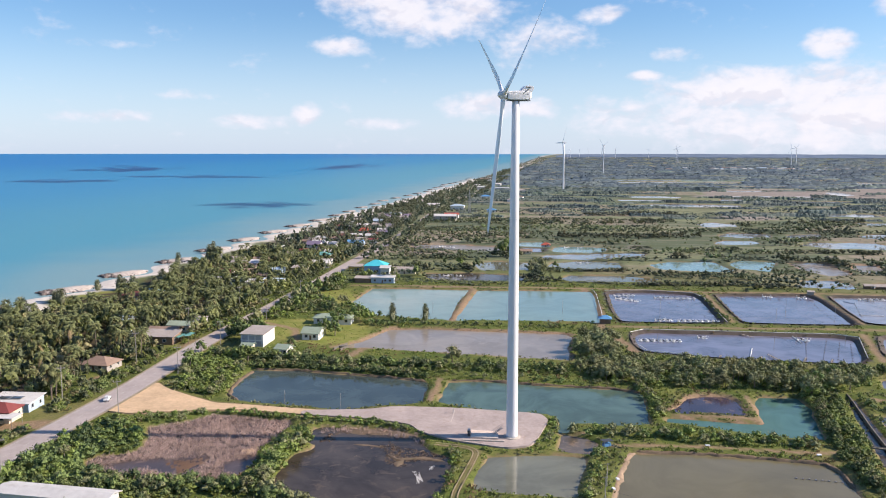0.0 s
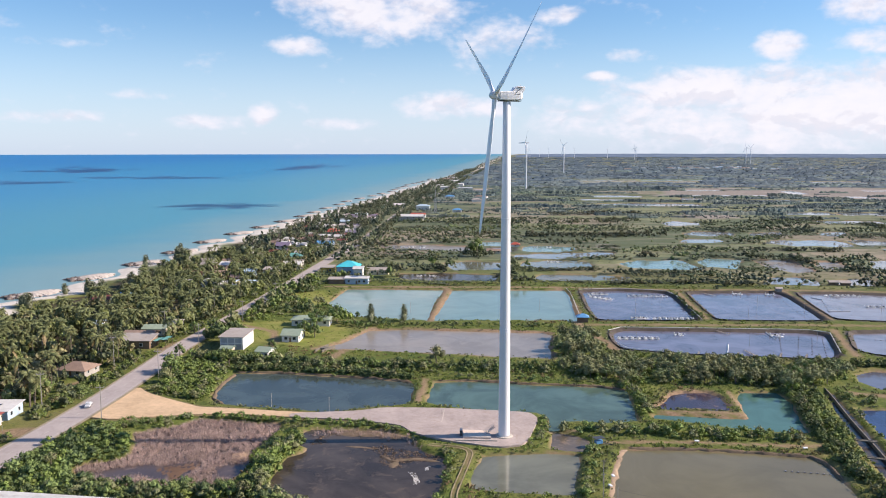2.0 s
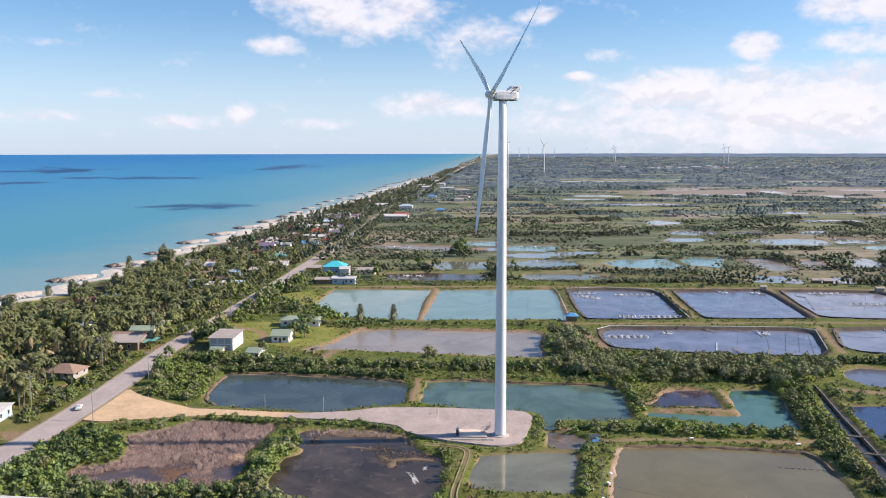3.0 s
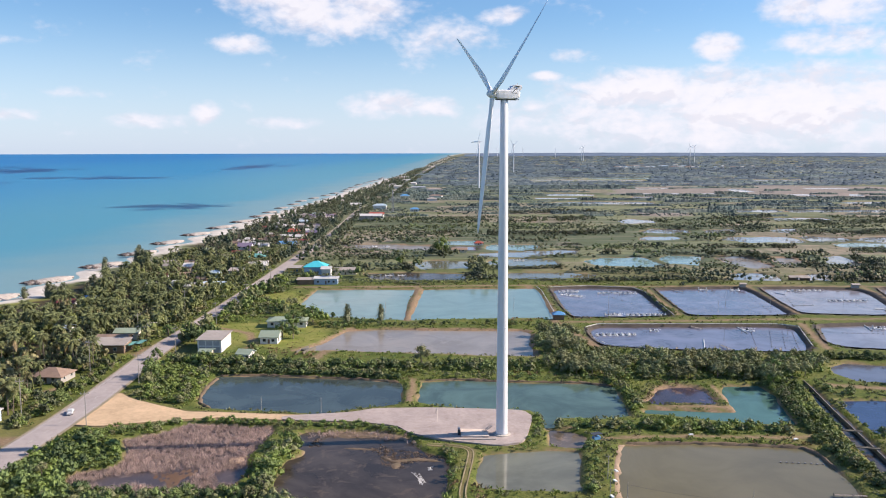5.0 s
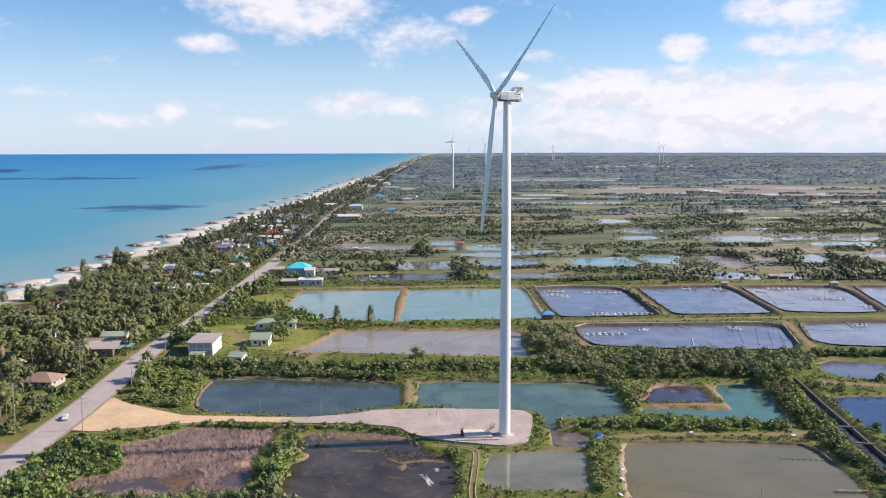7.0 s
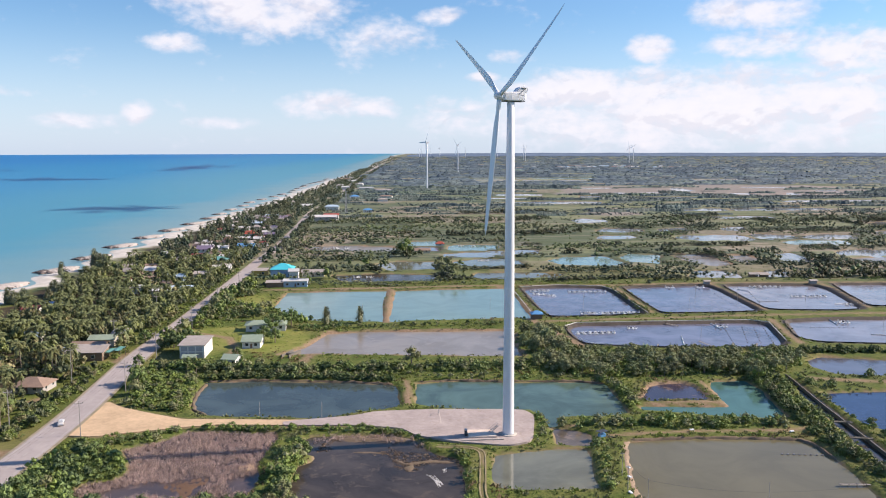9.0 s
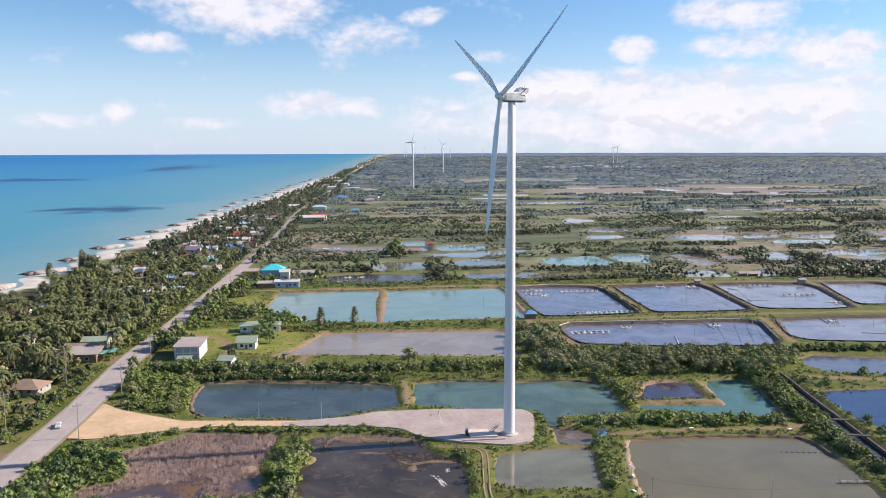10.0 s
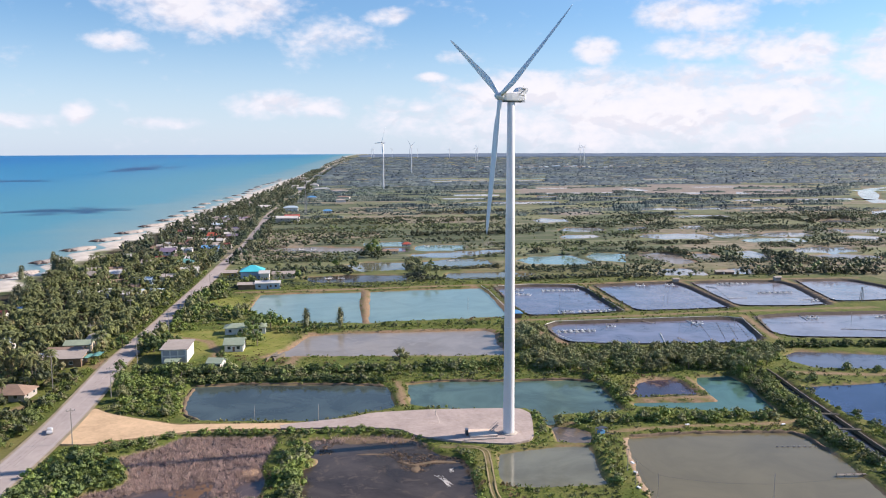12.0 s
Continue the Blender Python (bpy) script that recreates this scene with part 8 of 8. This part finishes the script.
def float_boom(x0, y0, x1, y1):
    """A white floating pipe held by short stakes."""
    ob = thing("float_boom", pose(0, 0, 0), "white floating pipe laid across a shrimp pond", "floating pipe", "floating pipes")
    part("pipe", rod((x0, y0, WATER + 0.08), (x1, y1, WATER + 0.08), 0.2, seg=7), float_mat, ob)
    for s in (0.1, 0.5, 0.9):
        part("stake", rod((x0 + (x1 - x0) * s, y0 + (y1 - y0) * s, WATER - 0.8), (x0 + (x1 - x0) * s, y0 + (y1 - y0) * s, WATER + 0.8), 0.05, seg=5), pole_mat, ob)


float_boom(115.1, 112.6, 113.7, 101.4)
float_boom(166.7, 110.1, 163.2, 99.7)
float_boom(164.8, 82.4, 179.8, 75.6)
float_boom(191.5, 140.3, 202.3, 139.6)
float_boom(160.7, 152.6, 170.3, 151.2)
float_boom(169.2, 184.5, 171.7, 178.4)
float_boom(92.8, 93.4, 86.3, 77.8)
wood = material("grey_wood", (0.25, 0.22, 0.19), 0.9, vary=0.2, scale=2, bump=0.3)
for x, y, rot, L in ((64.5, -42.5, -12, 9.0), (104, 76, 60, 7.0), (90, 78, 62, 6.0), (77, 80, 62, 5.0), (112, 74, 60, 6.0), (98, 112, 118, 6.0), (124, 194, 120, 7), (182, 186, 110, 5), (95, 79, 95, 9)):
    j = thing("jetty", pose(x, y, WATER, 0, 0, rot), "narrow grey plank walkway on stakes in a pond", "jetty", "pond walkways")
    for k in range(int(L / 0.5)):
        part("plank", box(-L / 2 + k * 0.5, -0.32, 0.42, -L / 2 + k * 0.5 + 0.44, 0.32, 0.48), wood, j)
    for k in range(int(L / 1.8) + 1):
        for sy in (-0.28, 0.28):
            part("stake", rod((-L / 2 + k * 1.8, sy, -1.0), (-L / 2 + k * 1.8, sy, 0.75), 0.05, seg=5), wood, j)
for x, y, rot in ((85.4, -7.9, -20), (82.3, -19.3, -22)):
    b = thing("footbridge", pose(x, y, 0.3, 0, 0, rot), "small concrete slab bridge over the ditch", "footbridge", "ditch bridges")
    part("deck", box(-2.6, -0.45, 0, 2.6, 0.45, 0.16, 0.03), channel, b)
    for sy in (-0.45, 0.45):
        part("kerb", box(-2.6, sy - 0.06, 0.16, 2.6, sy + 0.06, 0.28), channel, b)
ps = thing("pump", pose(21.7, -6.2, 0.25, 0, 0, 20), "blue diesel pump under a small cover on the dike", "pump")
part("body", box(-0.9, -0.5, 0.1, 0.9, 0.5, 0.9, 0.08), ROOFS["blue"], ps)
part("cover", box(-1.3, -0.9, 1.5, 1.3, 0.9, 1.56), dark_paint, ps)
for sx in (-1.2, 1.2):
    for sy in (-0.8, 0.8):
        part("post", rod((sx, sy, -0.2), (sx, sy, 1.5), 0.04, seg=5), grey_metal, ps)
part("hose", rod((0.9, 0, 0.3), (3.4, -1.2, -0.4), 0.12), dark_paint, ps)
for x, y, rot in ((20.2, -25.5, 100), (18.3, -30.5, 105), (45.5, -5.6, 0), (69, -11.5, 10), (15.2, -38, 100)):
    s = thing("feed_sack", pose(x, y, 0.2, 0, 0, rot), "white feed sack lying on a pond dike", "sack", "feed sacks")
    bm = box(-0.55, -0.3, 0, 0.55, 0.3, 0.28, 0.12)
    part("sack", bm, foam, s)

# ---- marsh reeds ----


def reed_clump(seed, n=16, h=1.5):
    rng = np.random.RandomState(seed)
    V, F = [], []
    for _ in range(n):
        x, y = rng.normal(size=2) * 0.4
        a, hh = rng.uniform(0, 6.28), h * rng.uniform(0.55, 1.1)
        lx, ly = rng.normal(size=2) * 0.22 * hh
        w = 0.03
        dx, dy = math.cos(a) * w, math.sin(a) * w
        n0 = len(V)
        V += [(x - dx, y - dy, 0), (x + dx, y + dy, 0), (x + lx + dx * 0.5, y + ly + dy * 0.5, hh), (x + lx - dx * 0.5, y + ly - dy * 0.5, hh)]
        F.append((n0, n0 + 1, n0 + 2, n0 + 3))
    return np.array(V), np.array(F)


reed_dead = material("dead_reed", (0.50, 0.395, 0.335), 0.9, vary=0.3, scale=0.25, island=0.4)
REEDS = [reed_clump(s) for s in range(6)]
bag = Bag()
q1 = [p for p in PONDS if p[0] == REED][0][1:]
OPEN = [[(-92, -16.2), (-83.6, -13.4), (-77, -13.2), (-70, -11.8), (-69.4, -15), (-72, -18.5), (-73.5, -22), (-81.9, -18.8), (-88, -18.6)], [(-65.4, -14.6), (-59, -12), (-59.6, -18.4), (-62.5, -22), (-65, -17.7)]]
px, py = rng.uniform(-97, -54, 6400), rng.uniform(-27, 20, 6400)
wet = np.minimum(sdf(px, py, OPEN[0]), sdf(px, py, OPEN[1])) + 0.9 * fbm(px, py, 0.5, 9)
thin = fbm(px, py, 0.22, 19)
for x, y, w, n in zip(px, py, wet, np.where(sdf(px, py, q1) < -0.3, thin, -9)):
    if n > -0.85 and w > 0.6:
        bag.add(REEDS[rng.randint(6)], x, y, WATER - 0.05, rng.uniform(0.4, 0.72), rng.uniform(0, 6.28))
for x, y in within([(-47, 5), (-46, 10), (-25, 7.5), (-20, -1), (-19, -6), (-24, -1), (-32, 4), (-40, 5)], 0.9, rng):
    bag.add(REEDS[rng.randint(6)], x, y, WATER - 0.05, rng.uniform(0.3, 0.7), rng.uniform(0, 6.28))
bag.make("reeds", [reed_dead], "dead reddish-brown reeds standing in marsh water", "reeds")
bag = Bag()
bank_mud = material("bank_mud", (0.150, 0.108, 0.070), 0.8, vary=0.3, scale=1.2, bump=0.5, stain=0.5, stain_colour=(0.075, 0.085, 0.030))
bank_sand = material("bank_sand", (0.30, 0.22, 0.150), 0.95, vary=0.3, scale=1.0, bump=0.4, stain=0.6, stain_colour=(0.17, 0.125, 0.08))


def mud_spit(line, half, high, label, mat=bank_mud):
    """A low uneven ridge of mud that just clears the water."""
    pts = np.concatenate([np.linspace(a, b, max(2, int(math.hypot(b[0] - a[0], b[1] - a[1]) / 0.5)), endpoint=False) for a, b in zip(np.array(line), np.array(line[1:]))] + [np.array([line[-1]])])
    for _ in range(3):
        pts[1:-1] = (pts[:-2] + pts[1:-1] * 2 + pts[2:]) / 4
    tan = np.gradient(pts, axis=0)
    tan /= np.linalg.norm(tan, axis=1)[:, None]
    nr = np.stack([-tan[:, 1], tan[:, 0]], 1)
    n = len(pts)
    taper = np.minimum(1, np.minimum(np.arange(n), np.arange(n)[::-1]) / 4.0 + 0.25)
    wob = (1 + 0.45 * fbm(pts[:, 0], pts[:, 1], 0.6, 31)) * half * taper
    V = np.concatenate([np.column_stack([pts + nr * (wob * k)[:, None], WATER + h * high * taper * (1 + 0.4 * fbm(pts[:, 0] + 3 * k, pts[:, 1], 1.2, 32))]) for k, h in ((-1.3, -1.0), (-0.6, 0.7), (0.0, 1.0), (0.6, 0.6), (1.3, -1.0))])
    F = [(j * n + i, j * n + i + 1, (j + 1) * n + i + 1, (j + 1) * n + i) for j in range(4) for i in range(n - 1)]
    return tagged(mesh_object("mud_spit", V, np.array(F), [mat], smooth=True), label, "mud spit", "mud spits", "structure")


mud_spit([(-16.2, -13.4), (-18.5, -12.6), (-21.3, -11.6), (-24.7, -12), (-27, -12.6), (-29.4, -9)], 0.55, 0.22, "narrow brown mud spit reaching into the dark pond")
mud_spit([(-25.5, -12.5), (-26.6, -14.5), (-26.8, -16.6)], 0.9, 0.16, "narrow brown mud spit reaching into the dark pond")
mud_spit([(-40, 6.6), (-33.5, 6.2), (-29.5, 5.6), (-25.5, 3.4), (-22.5, 1.6)], 1.9, 0.22, "flat of brown mud along the dark pond's edge")
mud_spit([(-38, -2.6), (-34, -3.4), (-30.6, -4.6)], 0.5, 0.1, "low streak of mud in the dark pond")
mud_spit([(-77, 64), (-64, 63.3), (-49, 59.4), (-33, 55), (-21.5, 50.8)], 0.6, 0.62, "eroded brown earth bank below the hedge of a fish pond")
mud_spit([(-14.6, 50.8), (-5, 51.4), (5, 49), (13, 46.7), (32.5, 43.3), (40.5, 39.4)], 0.6, 0.62, "eroded brown earth bank below the hedge of a fish pond")
mud_spit([(27.5, -8.0), (41, -8.8), (59, -12.4), (68.5, -15), (70, -19.4), (68.8, -29)], 0.55, 0.6, "eroded brown earth bank of the muddy pond")
mud_spit([(28, -8.4), (26, -9.4), (23, -17), (20.5, -24.6), (17.7, -32.6), (15.6, -41.5)], 0.95, 0.3, "strip of bare sand along the muddy pond", bank_sand)
mud_spit([(-76.5, 62), (-78.4, 52), (-78.6, 43), (-77.6, 36.4), (-74, 32)], 0.7, 0.5, "eroded brown earth bank of a fish pond")
weed_brown = material("drowned_weed", (0.20, 0.145, 0.098), 0.9, vary=0.3, scale=0.8, island=0.45)
for x, y in within([(-47, -2), (-44, 7), (-27, 5), (-18, -4), (-15.6, -12), (-16.5, -20), (-24, -16), (-34, -11), (-45, -9)], 0.35, rng):
    if fbm(np.array([x]), np.array([y]), 0.22, 17)[0] > 0.22 - 0.02 * (y + 6):
        bag.add(TUFTS[rng.randint(6)], x, y, WATER - 0.05, rng.uniform(0.25, 0.6), rng.uniform(0, 6.28), rng.uniform(0.3, 0.7))
for x, y in within([(-29.8, -8.1), (-25.7, -10.8), (-19.7, -10.8), (-19.4, -12.7), (-25, -13.9), (-24.8, -16.6), (-26.9, -16.9), (-29.6, -13.8)], 0.22, rng):
    bag.add(TUFTS[rng.randint(6)], x, y, WATER - 0.02, rng.uniform(0.25, 0.5), rng.uniform(0, 6.28), 0.3)
bag.make("weeds", [weed_brown], "drowned brown weeds in the dark pond", "weeds")
ochre = material("ochre_mud", (0.135, 0.075, 0.034), 0.5, vary=0.25, scale=0.8)
scum_foam = material("scum_foam", (0.46, 0.445, 0.42), 0.85, vary=0.3, scale=2.5, island=0.3)
# floating weed mats, foam and sand spits in the dark pond
for pts, mat, lab in (([(-23.4, -19.0), (-21.8, -19.7), (-21.0, -23.4), (-20.8, -25.2), (-22.2, -26.2), (-22.3, -22.2)], scum_foam, "patch of white foam on dark water"), ([(-19.6, -16.2), (-18.3, -15.8), (-18.8, -18.3), (-19.8, -18.3)], scum_foam, "patch of white foam on dark water"), ([(-63.5, -6.4), (-60.6, -6.0), (-60.4, -8.8), (-63.0, -9.2)], sandy, "small pale sand heap in the marsh"), ([(-77.6, -14.6), (-75.2, -13.2), (-70.9, -12.9), (-70.3, -14.6), (-72, -17.6), (-73.4, -20.4), (-75.8, -17.8)], ochre, "shoal of orange mud just under the marsh water")):
    bm = bmesh.new()
    n = len(pts)
    cx, cy = sum(p[0] for p in pts) / n, sum(p[1] for p in pts) / n
    rr = random.Random(int(abs(cx * 10)))
    hgt = 0.5 if mat is sandy else 0.1 if mat is scum_foam else 0.04
    for _ in range(90 if mat is not scum_foam else 240 if n > 4 else 45):
        i, s = rr.randrange(n), rr.random() ** (0.6 if mat is sandy else 0.9) * (1.0 if mat is not ochre else 1.25)
        j = (i + 1) % n
        e = rr.random()
        px, py = pts[i][0] + (pts[j][0] - pts[i][0]) * e, pts[i][1] + (pts[j][1] - pts[i][1]) * e
        px, py = cx + (px - cx) * s, cy + (py - cy) * s
        bmesh.ops.create_icosphere(bm, subdivisions=1, radius=rr.uniform(0.3, 0.75) * (0.8 if mat is not scum_foam else 0.15), matrix=Matrix.Translation((px, py, WATER)) @ Matrix.Diagonal((1, 1.8, hgt * (1.5 - s), 1)))
    me = bpy.data.meshes.new("mat")
    bm.to_mesh(me), bm.free()
    me.materials.append(mat)
    tagged(new("sand_heap" if mat is sandy else "mud_shoal" if mat is ochre else ("foam_patch" if mat is scum_foam else "weed_mat"), me), lab, "sand" if mat is sandy else "mud" if mat is ochre else ("foam" if mat is scum_foam else "weed"), kind="stuff")

# ---- breakwaters ----
rock = material("rock", (0.15, 0.125, 0.115), 0.9, vary=0.25, scale=0.7, bump=0.4, island=0.3)
pale_rock = material("pale_rubble", (0.40, 0.36, 0.33), 0.95, vary=0.15, scale=0.9, bump=0.4, stain=0.3, stain_colour=(0.3, 0.26, 0.23))


def breakwater_kind():
    """A curved rubble mound, pale on top with dark boulders at its seaward tip and foot."""
    ob = thing("breakwater", pose(0, 0, 0), "pale rubble breakwater with dark boulders in shallow sea", "breakwater", "breakwaters")
    rr = np.random.RandomState(3)
    V, F = [], []
    nu, nv = 26, 13
    for i in range(nu):
        s = i / (nu - 1)
        ax, ay = 2.6 * math.sin(s * 3.14), -13 + 27 * s
        wd = 6.2 * (0.25 + math.sin(math.pi * min(1, s * 0.9 + 0.1)) ** 0.6)
        for j in range(nv):
            q = j / (nv - 1) * 2 - 1
            h = (1 - abs(q) ** 1.8) * (0.7 + 2.3 * math.sin(math.pi * (0.06 + 0.88 * s)) ** 0.7) + rr.normal() * 0.09 - 1.3
            V.append((ax + q * wd + rr.normal() * 0.2, ay + rr.normal() * 0.2, h))
    for i in range(nu - 1):
        for j in range(nv - 1):
            a = i * nv + j
            F.append((a, a + 1, a + nv + 1, a + nv))
    mesh_object("mound", V, np.array(F), [pale_rock], ob)
    bag = Bag()
    stones = [tuple(np.array(q) for q in ball((0, 0, 0), 1.0, 5, 3, np.random.RandomState(k), 0.75)) for k in range(5)]
    for k in range(64):
        tip = rr.uniform() < 0.6
        s = rr.uniform(0, 0.28) if tip else rr.uniform(0, 1)
        ax, ay = 2.6 * math.sin(s * 3.14), -14.5 + 27 * s
        wd = 6.2 * (0.25 + math.sin(math.pi * min(1, s * 0.9 + 0.1)) ** 0.6)
        q = rr.uniform(-1, 1) if tip else rr.choice([-1, -1, 1]) * rr.uniform(0.62, 1.08)
        bag.add(stones[k % 5], ax + q * wd, ay + rr.normal() * 0.8, rr.uniform(-0.9, 0.1) + (0.8 if tip else 0) * (1 - abs(q)), rr.uniform(0.8, 1.5) if tip else rr.uniform(0.45, 1.1), rr.uniform(0, 6.28))
    b = bag.make("rock_mound", [rock], "", "", "stuff")
    b.parent = ob
    return ob


BREAK = Nursery([breakwater_kind()])
GROYNES = [(-243, 60), (-236, 108), (-226, 158), (-209, 214), (-201, 268), (-189, 325), (-182, 383), (-176, 447), (-166, 508), (-155, 566), (-143, 627), (-132, 690)]
for x, y in GROYNES:
    BREAK.plant(0, x + 5, y, 1.0, -38, -0.4)
y = 745.0
while y < 2550:
    BREAK.plant(0, float(coast(y)) - 12, y, 0.74, -34, -0.4)
    y += 66

# ---- vehicles ----
tyre = material("tyre", (0.025, 0.025, 0.025), 0.85)


def vehicle(x, y, rot, colour, kind, label):
    ob = thing("pickup" if kind == "pickup" else "car", pose(x, y, 0.43, 0, 0, rot) @ Matrix.Scale(1 / UNIT, 4), label, "pickup truck" if kind == "pickup" else "car")
    paintm = material("car_paint_" + kind, colour, 0.3, vary=0.03, spec=0.6)
    L = 5.1 if kind == "pickup" else 4.3
    part("body", box(-0.88, -L / 2, 0.35, 0.88, L / 2, 0.95, 0.14), paintm, ob)
    cab = box(-0.78, -0.7, 0.95, 0.78, 1.1, 1.62, 0.1) if kind == "pickup" else box(-0.78, -1.5, 0.93, 0.78, 0.9, 1.45, 0.1)
    for v in cab.verts:
        if v.co.z > 1.3:
            v.co.x *= 0.86
            v.co.y = v.co.y * 0.82 + 0.02
    c = part("cabin", cab, paintm, ob)
    part("windscreen", box(-0.62, 0.72, 1.05, 0.62, 0.98, 1.42), glass, c)
    part("rear_window", box(-0.6, -1.42 if kind != "pickup" else -0.72, 1.02, 0.6, -1.2 if kind != "pickup" else -0.55, 1.38), glass, c)
    for sx in (-0.8, 0.8):
        for sy in (-L * 0.31, L * 0.31):
            bm = lathe([(0.33, -0.1), (0.33, 0.1)], 14)
            bmesh.ops.rotate(bm, verts=bm.verts, matrix=Matrix.Rotation(math.pi / 2, 3, "Y"))
            bmesh.ops.translate(bm, verts=bm.verts, vec=(sx, sy, 0.33))
            part("wheel", bm, tyre, ob)
    for sx in (-0.6, 0.6):
        part("headlight", box(sx - 0.16, L / 2 - 0.04, 0.62, sx + 0.16, L / 2 + 0.02, 0.78), frame_white, ob)
    return ob


vehicle(-91.8, 147.5, 190, (0.05, 0.055, 0.06), "car", "dark grey car driving on the coast road")
vehicle(-109.2, 28.5, 189, (0.55, 0.56, 0.57), "pickup", "silver pickup on the coast road")


# ---- cloud whose shadow lies on the sea ----
cloud_mat = material("cloud", (0.8, 0.8, 0.8), 1.0, vary=0.02)


def cloud(px, py, wide, deep, high, seed):
    """A heap of billows, high up the sun's way from the shaded patch of sea at px, py."""
    rr = random.Random(seed)
    reach = high / math.tan(radians(SUN_EL))
    ob = thing("cloud", pose(px + reach * math.sin(radians(SUN_AZ)), py + reach * math.cos(radians(SUN_AZ)), high), "white heaped cloud drifting high over the coast", "cloud", "clouds", "structure")
    bm = bmesh.new()
    for _ in range(26):
        r = rr.uniform(0.10, 0.24)
        x, y = rr.gauss(0, 0.42), rr.gauss(0, 0.4)
        bmesh.ops.create_icosphere(bm, subdivisions=2, radius=1, matrix=Matrix.Translation((x * wide, y * deep, rr.uniform(0, 0.03) * wide)) @ Matrix.Diagonal((r * wide, r * deep * 1.3, 0.05 * wide, 1)))
    part("billow", bm, cloud_mat, ob, smooth=True)
    return ob


cloud(-248, 870, 68, 66, 700, 1)
cloud(-850, 1615, 135, 80, 850, 2)
cloud(-662, 1888, 190, 80, 850, 3)
for px, py, wide, deep, seed in ((-1150, 2724, 150, 230, 4), (-439, 3168, 110, 260, 5)):
    sx, sy, sz, k = settle(px, py)
    cloud(sx, sy, wide * k, deep * k * k, 850, seed)

# ---- far backdrop: a glowing band painted as hazy woods and hills on the horizon ----


def build_backdrop():
    az = np.radians(np.arange(8.0, 58.0, 0.5))
    rr = np.random.RandomState(4)
    V, F = [], []
    for k, a in enumerate(az):
        fade = min(1.0, k / 14.0)
        for r, up in ((3380.0, 1.5), (3520.0, 2.2), (3640.0, (1.2 + 1.2 * abs(math.sin(a * 37)) + rr.uniform(0, 1.0)) * fade)):
            V.append((EYE.x + r * math.sin(a), EYE.y + r * math.cos(a), float(ring_height(r)) + (up if r > 3600 else up * fade)))
    for k in range(len(az) - 1):
        for j in range(2):
            F.append((k * 3 + j, (k + 1) * 3 + j, (k + 1) * 3 + j + 1, k * 3 + j + 1))
    m = bpy.data.materials.new("far_haze_glow")
    m.use_nodes = True
    t = m.node_tree
    t.nodes.clear()
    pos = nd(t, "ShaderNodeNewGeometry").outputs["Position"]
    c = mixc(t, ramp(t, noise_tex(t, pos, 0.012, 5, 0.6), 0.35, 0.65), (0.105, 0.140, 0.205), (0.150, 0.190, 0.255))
    # emission gives the band its haze brightness; it is no lamp
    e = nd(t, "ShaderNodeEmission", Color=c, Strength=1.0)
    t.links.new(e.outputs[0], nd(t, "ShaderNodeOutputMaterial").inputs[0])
    return tagged(mesh_object("backdrop", V, np.array(F), [m]), "glowing backdrop painted as hazy blue woods along the far horizon", "horizon", kind="structure")


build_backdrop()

# ---- from plan units to metres ----
for ob in list(scene.objects):
    if ob.parent is None and ob.type == "MESH":
        ob.data.transform(Matrix.Scale(UNIT, 4))
    elif ob.parent is None and ob.type == "EMPTY":
        loc, turn, size = ob.matrix_basis.decompose()
        ob.matrix_basis = Matrix.LocRotScale(loc * UNIT, turn, size * UNIT)
